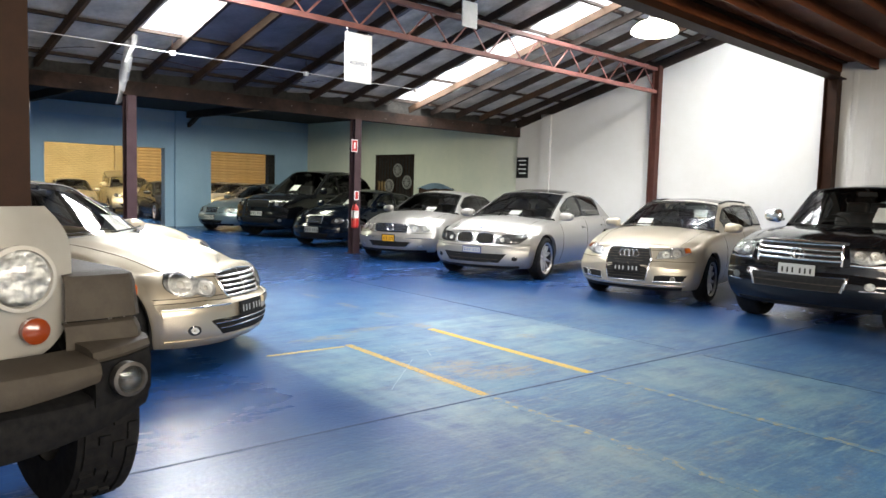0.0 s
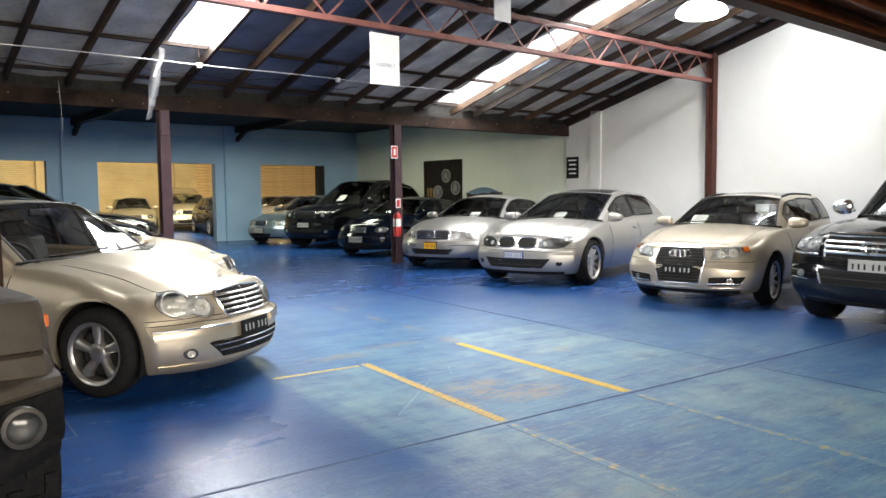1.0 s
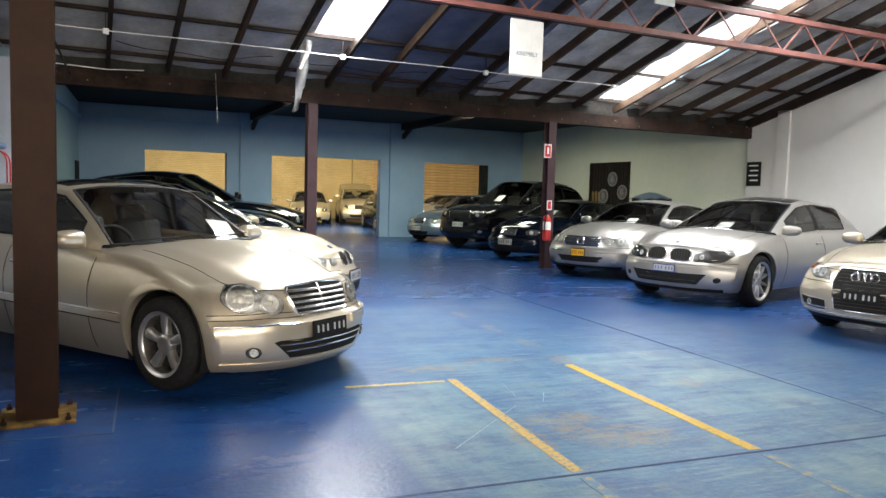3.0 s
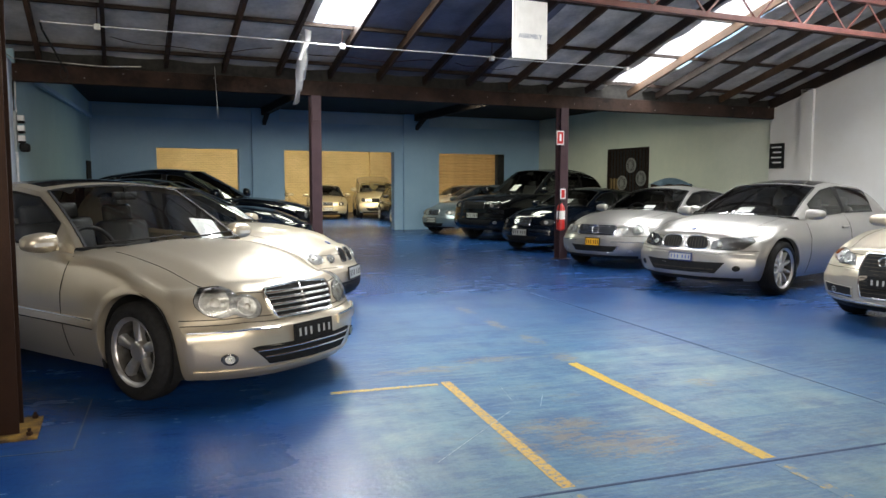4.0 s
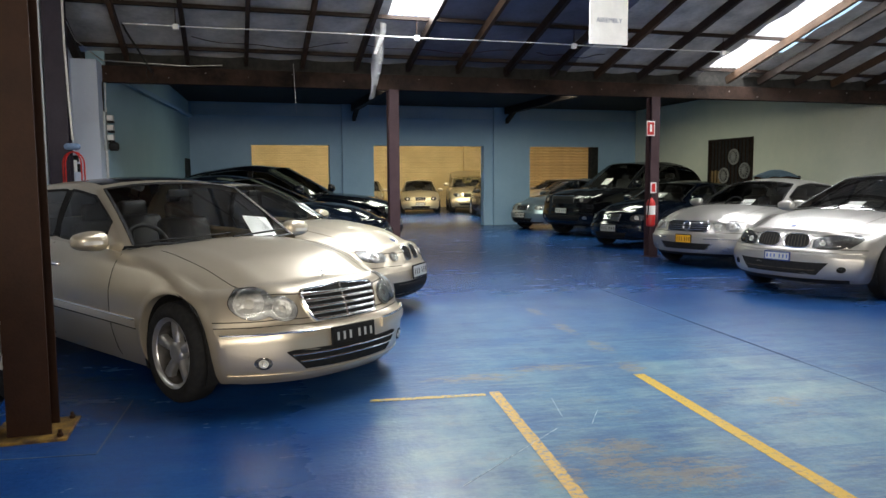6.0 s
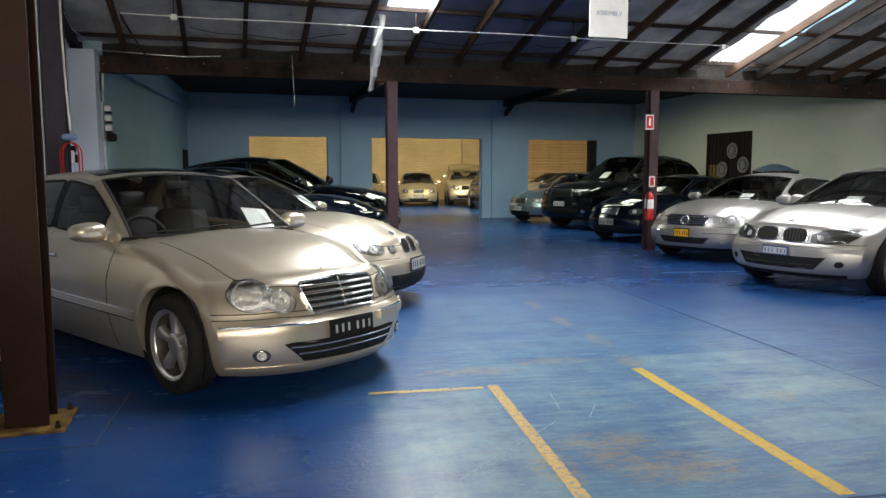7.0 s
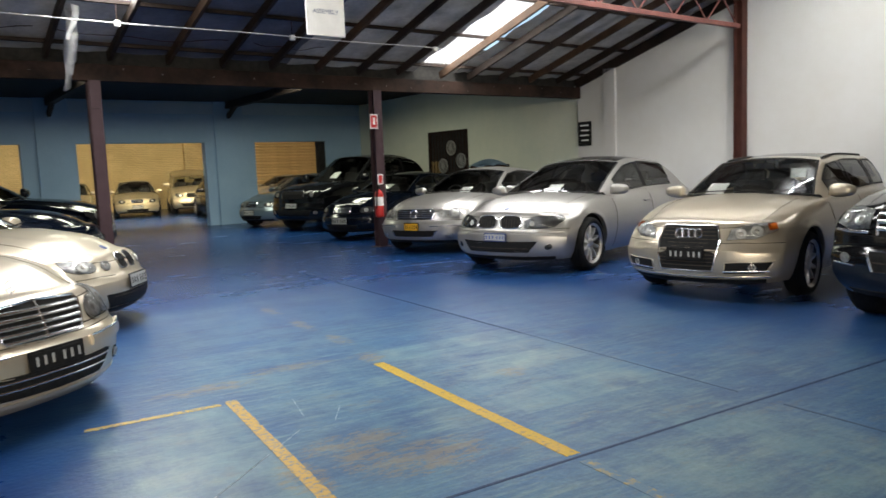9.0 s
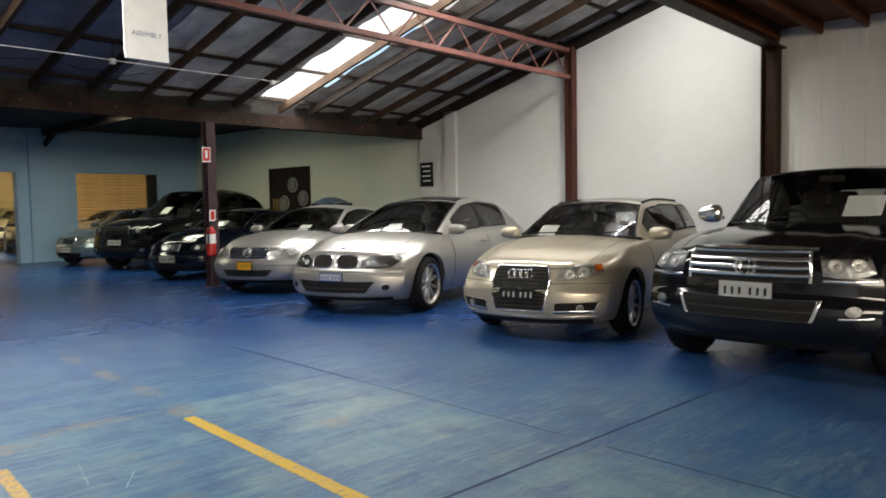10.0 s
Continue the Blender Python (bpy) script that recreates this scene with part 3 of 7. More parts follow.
for a, b, v0, power in [(*SKY[0], 300), (*SKY[1], 180), (12.25, 13.75, 6.45, 98)]:
    v1 = RIDGE + 0.2
    p, q = Vector(((a + b) / 2, v0, roof_z(v0) + SHEET + 0.01)), Vector(((a + b) / 2, v1, roof_z(v1) + SHEET + 0.01))
    m = look((p + q) / 2, (p + q) / 2 + Vector((0, -SLOPE, -1)))
    if v0 < 7:
        # the short one is unseen and added, aimed to brighten white and rear walls
        mid = (p + q) / 2 - Vector((0, 0, 0.16))
        area("rooflight_daylight", B @ look(mid, mid + Vector((0.75, 1.6, -0.9))), b - a, 0.6, power, (0.90, 0.95, 1.0))
    else:
        area("rooflight_daylight", B @ m, b - a, (q - p).length, power, DAY)
    bm = bmesh.new()
    n = int((b - a) / 0.04)
    rows = []
    for i in range(n + 1):
        u = a - 0.06 + (b - a + 0.12) * i / n
        rows.append([bm.verts.new((u, v, roof_z(v) + SHEET + 0.06 + 0.012 * math.cos(i * math.pi))) for v in (v0 + 0.05, v1)])
    for r, t in zip(rows, rows[1:]):
        bm.faces.new((r[0], r[1], t[1], t[0]))
    solid("rooflight_sheet", bm, SHEETING, "white translucent rooflight sheet", "rooflight", "structure")

# loft floor over the front of the hall
bm = bmesh.new()
box(bm, -2.4, BACK, 4.02, WR, RIDGE + 0.02, 4.12)
solid("ceiling_loft", bm, LOFT_WOOD, "dark brown boarded underside of a loft", "ceiling", "structure")
bm = bmesh.new()
box(bm, -2.4, RIDGE - 0.06, 4.12, WR, RIDGE + 0.02, 6.2)
solid("ceiling_loft_front", bm, WHITE_WALL, "white boarded loft front above the girder", "ceiling", "structure")
for i in range(17):
    bm = bmesh.new()
    v = BACK + 0.35 + i * 0.62
    box(bm, -2.4, v - 0.03, 3.84, WR, v + 0.03, 4.02)
    solid("loft_joist", bm, LOFT_WOOD, "dark timber joist under a loft floor", "joist", "structure")
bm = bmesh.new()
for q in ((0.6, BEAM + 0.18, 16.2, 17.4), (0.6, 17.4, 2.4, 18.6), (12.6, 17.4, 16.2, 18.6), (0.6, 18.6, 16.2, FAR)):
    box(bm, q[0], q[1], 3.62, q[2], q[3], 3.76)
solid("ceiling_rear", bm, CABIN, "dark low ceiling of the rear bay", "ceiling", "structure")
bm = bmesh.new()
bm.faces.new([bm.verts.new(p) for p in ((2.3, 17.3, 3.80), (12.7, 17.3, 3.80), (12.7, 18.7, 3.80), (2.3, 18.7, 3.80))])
solid("rooflight_sheet", bm, GREENISH, "near-black greenish rooflight over the rear bay", "rooflight", "structure")
area("rear_rooflight_daylight", B @ look((9.0, 18.0, 3.75), (9.0, 18.0, 0)), 6.8, 0.9, 130, (0.95, 1.0, 0.84))
# added board, blocks the sun that leaked through the gap over the beam
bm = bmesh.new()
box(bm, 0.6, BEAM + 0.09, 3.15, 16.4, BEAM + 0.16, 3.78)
solid("sun_leak_board", bm, CABIN, "dark board added to keep sun from leaking in above the beam", "board", "structure")
bm = bmesh.new()
box(bm, -1.7, FAR + 0.24, 4.3, 24.2, 38.7, 4.45)
solid("ceiling_back_room", bm, WHITE, "pale ceiling of the back room", "ceiling", "structure")
area("front_window_light", B @ look((2.1, BACK - 0.1, 2.91), (4.2, 5, 1.2)), 8.3, 1.7, 390, (1.0, 0.90, 0.75))
area("back_room_light", B @ look((9.5, 25.4, 4.2), (9.5, 36, 0.6)), 10, 0.8, 900, (1.0, 0.85, 0.56))

# rafters and battens
for i in range(20):
    u = -1.25 + 0.84 * i
    if abs(u - 11.3) < 0.3:
        u = 11.50
    bm = bmesh.new()
    j = random.uniform(-0.015, 0.015)
    bar(bm, (u, BEAM - 0.06, roof_z(BEAM - 0.06) + 0.02 + j), (u + random.uniform(-0.02, 0.02), RIDGE, roof_z(RIDGE) + 0.02 + j), 0.055, 0.13)
    solid("rafter", bm, TIMBER if i % 3 else TIMBER_PALE, "rough dark timber rafter on a heavy beam", "rafter", group="rafters")
for i, v in enumerate((12.85, 11.65, 10.35, 9.2, 8.0, 6.8, 5.8)):
    bm = bmesh.new()
    bar(bm, (-2.4, v, roof_z(v) + 0.115), (WR, v, roof_z(v) + 0.115), 0.07, 0.05)
    solid("roof_batten", bm, TIMBER, "dark timber batten across the rafters", "batten", group="roof battens")

# main beam on posts
bm = bmesh.new()
box(bm, 0.62, BEAM - 0.10, 2.85, WR, BEAM + 0.06, 3.09, 0.008)
main_beam = solid("timber_beam", bm, BEAM_WOOD, "heavy weathered dark timber beam across the hall", "beam", "structure")
for i in range(22):
    bm = bmesh.new()
    u, z = 1.1 + 0.65 * i + random.uniform(-0.12, 0.12), 2.97 + random.uniform(-0.07, 0.07)
    lathe(bm, [(0.007, 0.0), (0.006, -0.005), (0.004, -0.007), (0.001, -0.008)], 8, "y", (u, BEAM - 0.10, z))
    part("bolt", bm, ALLOY, main_beam)
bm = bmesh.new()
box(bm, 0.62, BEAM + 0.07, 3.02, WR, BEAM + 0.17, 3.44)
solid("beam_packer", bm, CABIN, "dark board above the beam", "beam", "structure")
for u in (6.2, 10.97):
    bm = bmesh.new()
    bar(bm, (u, BEAM + 0.2, 3.52), (u, FAR, 3.52), 0.16, 0.2)
    solid("ceiling_beam", bm, TIMBER, "dark beam running back to a pilaster", "beam", "structure")
    bm = bmesh.new()
    bar(bm, (u, FAR - 0.05, 3.18), (u, FAR - 0.75, 3.47), 0.10, 0.12)
    solid("beam_bracket", bm, TIMBER, "dark timber bracket below a ceiling beam", "bracket", "structure")
bm = bmesh.new()
box(bm, 1.7, FAR - 0.035, 3.26, 15.5, FAR - 0.002, 3.56, 0.004)
solid("trim_far_wall", bm, mat("pale_band_paint", (0.42, 0.54, 0.66), 0.6, color2=(0.33, 0.46, 0.60), scale=1.5, amount=0.9), "pale band along the head of a blue wall", "trim", "structure")
bm = bmesh.new()
for u in (5.22,):
    box(bm, u - 0.085, BEAM - 0.13, 0.0, u + 0.085, BEAM - 0.115, 2.85)
    box(bm, u - 0.085, BEAM + 0.03, 0.0, u + 0.085, BEAM + 0.045, 2.85)
    box(bm, u - 0.008, BEAM - 0.115, 0.0, u + 0.008, BEAM + 0.03, 2.85)
    box(bm, u - 0.07, BEAM - 0.15, 2.45, u + 0.07, BEAM - 0.131, 2.85)
solid("steel_post", bm, STEEL_PURPLE, "dull purple-brown steel post under the beam", "post", "structure")
bm = bmesh.new()
u = 9.95
box(bm, u - 0.085, BEAM - 0.20, 0.0, u + 0.085, BEAM - 0.185, 2.85)
box(bm, u - 0.085, BEAM - 0.03, 0.0, u + 0.085, BEAM - 0.015, 2.85)
box(bm, u - 0.008, BEAM - 0.185, 0.0, u + 0.008, BEAM - 0.03, 2.85)
box(bm, u - 0.14, BEAM - 0.25, 0.0, u + 0.14, BEAM + 0.03, 0.012)
solid("steel_post", bm, STEEL_PURPLE, "dull purple-brown steel post with a fire extinguisher", "post", "structure")


def h_column(u, v, w, z, material, label, foot=0.0):
    bm = bmesh.new()
    h = w / 2
    for s in (-1, 1):
        box(bm, u - h, v + s * h - (0.016 if s > 0 else 0), 0.012, u + h, v + s * h + (0.016 if s < 0 else 0), z)
    box(bm, u - 0.008, v - h + 0.016, 0.012, u + 0.008, v + h - 0.016, z)
    col = solid("steel_column", bm, material, label, "column", "structure")
    if foot:
        bm = bmesh.new()
        box(bm, u - foot, v - foot, 0.0, u + foot, v + foot, 0.016, 0.003)
        part("base_plate", bm, PLATE_STEEL, col)
        for a in (-1, 1):
            for b in (-1, 1):
                bm = bmesh.new()
                lathe(bm, [(0.016, 0.016), (0.016, 0.034), (0.009, 0.036), (0.009, 0.055)], 6, "z", (u + a * foot * 0.8, v + b * foot * 0.8, 0))
                part("anchor_bolt", bm, STEEL_BROWN, col)
    return col


h_column(1.545, 5.76, 0.22, 4.0, STEEL_BROWN, "dark brown steel column on a yellow-edged base plate", 0.205)
h_column(15.24, 5.33, 0.24, 3.74, STEEL_BROWN, "dark brown steel column against the white wall")
h_column(15.30, 9.02, 0.17, 4.30, STEEL_MAROON, "dark maroon steel column against the white wall")
h_column(0.74, 10.95, 0.22, 4.0, mat("dark_indigo_steel", (0.020, 0.017, 0.032), 0.5, color2=(0.034, 0.028, 0.046), scale=5, amount=0.9, spec=0.2), "dark purple steel column against the side wall")

# lattice girder
girder = holder("lattice_girder", B @ pose(0, 9.02, 0), "red oxide steel lattice girder under the roof", "girder", kind="structure")
for z, name in ((3.69, "bottom_chord"), (4.19, "top_chord")):
    bm = bmesh.new()
    box(bm, -2.4, -0.045, z, 15.22, 0.045, z + 0.012)
    box(bm, -2.4, -0.045, z + 0.012, 15.22, -0.035, z + 0.075)
    part(name, bm, STEEL_RED, girder)
k = 0
u = -2.3
while u < 15.0:
    a, b = (3.74, 4.2) if k % 2 == 0 else (4.2, 3.74)
    bm = bmesh.new()
    bar(bm, (u, 0, a), (u + 0.46, 0, b), 0.012, 0.03)
    part("lattice_bar", bm, STEEL_RED, girder)
    u += 0.46
    k += 1
bm = bmesh.new()
box(bm, -2.4, RIDGE - 0.30, 3.70, WR, RIDGE - 0.05, 3.722)
box(bm, -2.4, RIDGE - 0.19, 3.722, WR, RIDGE - 0.17, 4.02)
box(bm, -2.4, RIDGE - 0.30, 4.0, WR, RIDGE - 0.05, 4.019)
solid("steel_girder", bm, STEEL_BROWN, "deep brown steel girder carrying the loft", "girder", "structure")

# ribbed cladding on the white wall under the loft
bm = bmesh.new()
rows = []
v = BACK + 0.02
while v < 5.05:
    for dv, du in ((0.0, 0.0), (0.03, 0.010), (0.09, 0.010), (0.12, 0.0)):
        rows.append([bm.verts.new((WR - 0.006 - du, v + dv, z)) for z in (0.02, 3.835)])
    v += 0.30
for p, q in zip(rows, rows[1:]):
    bm.faces.new((p[0], p[1], q[1], q[0]))
solid("wall_cladding", bm, WHITE_WALL, "white painted ribbed cladding under the loft", "wall", "structure")

# pilasters, ledges and trims
for a, b in ((5.85, 6.65), (10.54, 11.40)):
    bm = bmesh.new()
    box(bm, a, FAR - 0.10, 0, b, FAR, 3.62)
    solid("pilaster", bm, BLUE_WALL, "pale blue painted pilaster", "pilaster", "structure")
bm = bmesh.new()
box(bm, 1.0, FAR - 0.03, 3.22, 15.5, FAR, 3.26)
solid("trim_far", bm, BLUE_WALL, "thin ledge along the top of the blue wall", "trim", "structure")
bm = bmesh.new()
box(bm, WR - 0.06, 11.98, 0, WR, 12.28, 3.4)
solid("pilaster_white", bm, WHITE_WALL, "white painted pilaster", "pilaster", "structure")
bm = bmesh.new()
box(bm, WL, 12.55, 0, 0.93, BEAM - 0.0, 3.1)
solid("pilaster_left", bm, PALE_WALL, "white painted pier under the beam end with bluish daylight in its colour", "pilaster", "structure")
bm = bmesh.new()
bar(bm, (1.06, BEAM + 0.3, 2.98), (1.66, FAR - 0.05, 3.22), 0.07, 0.08)
solid("wall_ledge", bm, BLUE_WALL, "blue painted ledge along the side wall", "trim", "structure")
bm = bmesh.new()
bar(bm, (WR - 0.03, BEAM, roof_z(BEAM) + 0.01), (WR - 0.03, RIDGE, roof_z(RIDGE) + 0.01), 0.06, 0.20)
solid("wall_plate", bm, TIMBER, "dark timber along the top of the white wall", "beam", "structure")
bm = bmesh.new()
bar(bm, (WL + 0.05, BEAM - 0.15, roof_z(BEAM) - 0.03), (WL + 0.05, 10.9, roof_z(10.9) - 0.03), 0.10, 0.12)
solid("wall_plate", bm, TIMBER, "dark timber along the top of the side wall", "beam", "structure")
for i, (a, b, c, d) in enumerate(OPEN):
    win = holder("opening_%d" % (i + 1), B @ pose(a, FAR, c), "plain opening with thin blue edges into a lit back room", "opening", kind="structure")
    for nm, q in (("jamb", (-0.03, -0.012, 0, 0.0, 0.26, d - c)), ("jamb", (b - a, -0.012, 0, b - a + 0.03, 0.26, d - c)), ("head", (-0.03, -0.012, d - c, b - a + 0.03, 0.26, d - c + 0.03))):
        bm = bmesh.new()
        box(bm, *q)
        part(nm, bm, BLUE_WALL, win)
bm = bmesh.new()
box(bm, 13.92, FAR - 0.03, 0, 14.15, FAR + 0.2, 2.43)
solid("roller_shutter_guide", bm, CABIN, "dark steel shutter guide beside the opening", "door frame", "structure")
for u in (2.0, 8.2, 14.5):
    bm = bmesh.new()
    box(bm, u, 38.3, 0, u + 0.8, 38.5, 4.3)
    solid("pilaster_brick", bm, PAINTED_BRICK, "cream painted brick pilaster", "pilaster", "structure")
bm = bmesh.new()
tube(bm, [(9.25, 38.2, 0), (9.25, 38.2, 4.3)], 0.08, 10)
solid("drain_pipe", bm, mat("cream_pipe_paint", (0.72, 0.60, 0.34), 0.5, color2=(0.62, 0.5, 0.28)), "cream painted drain pipe on a brick wall", "pipe", smooth=50)

bm = bmesh.new()
e = Vector((0.67, 9.9, 0)).normalized()
side_w = Vector((e.y, -e.x, 0))
for t0, t1, h in ((8.75, 9.65, 2.02),):
    a, b = Vector((0.95, BEAM, 0)) + e * t0, Vector((0.95, BEAM, 0)) + e * t1
    lo = [a, b, b + side_w * 0.035, a + side_w * 0.035]
    vs = [bm.verts.new((p.x, p.y, z)) for z in (0, h) for p in lo]
    for f in ((3, 2, 1, 0), (4, 5, 6, 7), (0, 1, 5, 4), (1, 2, 6, 5), (2, 3, 7, 6), (3, 0, 4, 7)):
        bm.faces.new([vs[i] for i in f])
solid("door_1", bm, CABIN, "dark narrow door in a blue side wall", "door", "structure")
# roller shutter across the end of the back room
shutter = holder("roller_shutter", B @ pose(15.6, 38.2, 0), "closed tan roller shutter at the end of the back room", "shutter", kind="structure")
SLATS = mat("tan_shutter_paint", (0.60, 0.42, 0.20), 0.5, color2=(0.52, 0.36, 0.17), scale=3, per=0.06)
bm = bmesh.new()
rows = [[bm.verts.new((u, y, z)) for u in (0, 7.6)] for y, z in ((0.0, 0.0), (-0.03, 0.03), (-0.04, 0.075), (-0.03, 0.12), (0.0, 0.15))]
for p, q in zip(rows, rows[1:]):
    bm.faces.new((p[0], p[1], q[1], q[0]))
slat_mesh = mesh_of("slat", bm, SLATS, 20)
for i in range(28):
    ob = new("slat", slat_mesh)
    ob.parent = shutter
    ob.matrix_local = pose(0, 0, 0.152 * i)

# floor markings
strip("floor_line", 3.775, 6.09, 3.715, 4.16, 0.070, YELLOW_MID, "worn yellow bay line on a blue floor")
strip("floor_line", 3.71, 4.08, 3.64, 1.6, 0.065, YELLOW_FAINT, "faded remains of a yellow bay line")
strip("floor_line", 3.705, 6.05, 2.95, 6.06, 0.05, YELLOW_WORN, "worn yellow end line of a bay")
strip("floor_line", 4.91, 6.30, 4.87, 4.16, 0.085, YELLOW, "worn yellow bay line on a blue floor")
strip("floor_line", 4.866, 4.08, 4.82, 1.6, 0.065, YELLOW_FAINT, "faded remains of a yellow bay line")
strip("floor_joint", 6.30, 11.5, 6.286, 6.4, 0.020, CRACK, "dark concrete joint along the lane")
strip("floor_joint", 6.286, 6.4, 6.28, 4.3, 0.008, CRACK_FILLED, "paint-filled concrete joint along the lane")
strip("floor_joint", 6.28, 4.0, 6.27, -4, 0.014, CRACK_FILLED, "paint-filled concrete joint along the lane")
strip("floor_joint", -2, 4.11, 14, 4.15, 0.018, CRACK, "dark concrete joint across the lane")
strip("floor_scratch", 7.55, 10.97, 8.7, 10.88, 0.014, SCRATCH, "thin white scratch in floor paint")
strip("floor_scratch", 4.10, 5.87, 4.04, 5.52, 0.004, SCRATCH, "short pale scratch in floor paint")
strip("floor_scratch", 4.29, 5.58, 4.16, 5.35, 0.004, SCRATCH, "short pale scratch in floor paint")
strip("floor_scratch", 3.24, 4.65, 3.94, 5.32, 0.003, SCRATCH, "long thin scratch in floor paint")
strip("floor_joint", 1.47, 5.44, 1.45, 6.40, 0.010, CRACK, "thin joint round a column foot")
strip("floor_joint", 1.47, 5.44, 0.4, 5.47, 0.010, CRACK, "thin joint round a column foot")


# ---- cars: x forward from the front axle, y to the car's left, z up from the ground ----
def car_surface(s):
    foh, tail, hw = s["foh"], -(s["wb"] + s["roh"]), s["W"] / 2
    sh, crown, plan = curve(s["sh"]), curve(s["crown"]), curve(s["plan"])
    prof, profr, wk, zl = curve(s["prof"]), curve(s["profr"]), curve(s["wk"]), s["zl"]
    bf, br, p = s["bow"], s["bowr"], s.get("bowp", 3.2)

    def at(X, a, k):
        ff, fr = 1 - smoothstep(foh - 1.2, foh, X), smoothstep(tail, tail + 1.2, X)
        ff, fr = 1 - ff, 1 - fr
        run = 0.5 + 0.9 * smoothstep(0.86, 1.0, k)
        pf, pr = smoothstep(foh - run, foh, X) if k < 0.86 else max(0.0, 1 - (foh - X) / run) ** 1.5, 1 - smoothstep(tail, tail + 0.5, X)
        b = abs(a) ** p
        x = X - bf * b * ff + br * b * fr - prof(k) * pf + profr(k) * pr
        ridge = 0.009 * math.exp(-(((abs(a) - 0.60) / 0.10) ** 2)) * smoothstep(s["xw0"] - 0.2, s["xw0"] + 0.2, X)
        top = sh(X) + crown(X) * (1 - a * a) + ridge
        low = zl + s.get("lift", 0.0) * (ff * 0.3 + fr)
        return Vector((x, a * hw * plan(X) * wk(k), low + k * (top - low)))

    def nose(a, z):
        top = sh(foh) + crown(foh) * (1 - a * a)
        low = zl + s.get("lift", 0.0) * 0.3
        return at(foh, a, min(1.0, max(0.0, (z - low) / (top - low))))

    return at, nose


def side_point(at, x, z, sd, out=0.0):
    """A point of the body side at a given length and height, lifted off it."""
    def find(x, z):
        X, k = x, 0.5
        for _ in range(5):
            p = at(X, sd, k)
            h = at(X, sd, 1.0).z - at(X, sd, 0.0).z
            X, k = X + (x - p.x), min(1.0, max(0.0, k + (z - p.z) / h))
        return at(X, sd, k)

    return find(x, z) + Vector((0, sd * out, 0))


def nose_out(nose, a, z, off):
    """A point of the nose, lifted off it along its normal."""
    c, e = nose(a, z), 0.01
    n = (nose(a + e, z) - nose(a - e, z)).cross(nose(a, z + e) - nose(a, z - e))
    return c + n.normalized() * off


def oval(ac, zc, ra, rz, n=28, power=2.0, lean=0.0):
    out = []
    for i in range(n):
        t = 2 * math.pi * i / n
        c, d = math.cos(t), math.sin(t)
        x, y = math.copysign(abs(c) ** (2 / power), c), math.copysign(abs(d) ** (2 / power), d)
        out.append((ac + ra * x, zc + rz * y + lean * x))
    return out


def poly(pts, n=5):
    out = []
    for (a, b), (c, d) in zip(pts, pts[1:] + pts[:1]):
        out += [(a + (c - a) * i / n, b + (d - b) * i / n) for i in range(n)]
    return out


def patch(bm, nose, line, off, dome=0.0, rings=(1.0, 0.8, 0.55, 0.28)):
    """A sheet over an outline on the nose, with a rim that goes down into it."""
    ca, cz = sum(p[0] for p in line) / len(line), sum(p[1] for p in line) / len(line)
    loops = [[bm.verts.new(nose_out(nose, a, z, -0.012)) for a, z in line]]
    for r in rings:
        loops.append([bm.verts.new(nose_out(nose, ca + (a - ca) * r, cz + (z - cz) * r, off + dome * (1 - r * r))) for a, z in line])
    for p, q in zip(loops, loops[1:]):
        for i in range(len(line)):
            j = (i + 1) % len(line)
            bm.faces.new((p[i], p[j], q[j], q[i]))
    mid = bm.verts.new(nose_out(nose, ca, cz, off + dome))
    for i in range(len(line)):
        bm.faces.new((loops[-1][i], loops[-1][(i + 1) % len(line)], mid))


def ring(bm, nose, line, inner, off):
    """A raised frame along an outline on the nose."""
    ca, cz = sum(p[0] for p in line) / len(line), sum(p[1] for p in line) / len(line)
    loops = [[bm.verts.new(nose_out(nose, ca + (a - ca) * r, cz + (z - cz) * r, o)) for a, z in line] for r, o in ((1, -0.01), (1, off * 0.7), ((1 + inner) / 2, off), (inner, off * 0.7), (inner, -0.01))]
    for p, q in zip(loops, loops[1:]):
        for i in range(len(line)):
            j = (i + 1) % len(line)
            bm.faces.new((p[i], p[j], q[j], q[i]))


def slat(bm, nose, a0, a1, z0, z1, h, off, n=10):
    """A bar across the nose."""
    rows = []
    for i in range(n + 1):
        a, z = a0 + (a1 - a0) * i / n, z0 + (z1 - z0) * i / n
        rows.append([bm.verts.new(nose_out(nose, a, z + d, o)) for d, o in ((-h / 2, -0.012), (-h / 2, off * 0.8), (0, off), (h / 2, off * 0.8), (h / 2, -0.012))])
    for p, q in zip(rows, rows[1:]):
        for k in range(4):
            bm.faces.new((p[k], p[k + 1], q[k + 1], q[k]))
    bm.faces.new(rows[0])
    bm.faces.new(rows[-1][::-1])


def ribbon(bm, pts, out, w, lift=0.002):
    """A narrow strip along points, with the given outward directions."""
    rows = []
    for i, p in enumerate(pts):
        d = (pts[min(i + 1, len(pts) - 1)] - pts[max(i - 1, 0)]).normalized()
        s = d.cross(out[i]).normalized() * w / 2
        o = out[i] * lift
        rows.append([bm.verts.new(p + s - out[i] * 0.004), bm.verts.new(p + s + o), bm.verts.new(p - s + o), bm.verts.new(p - s - out[i] * 0.004)])
    for p, q in zip(rows, rows[1:]):
        for k in range(3):
            bm.faces.new((p[k], p[k + 1], q[k + 1], q[k]))


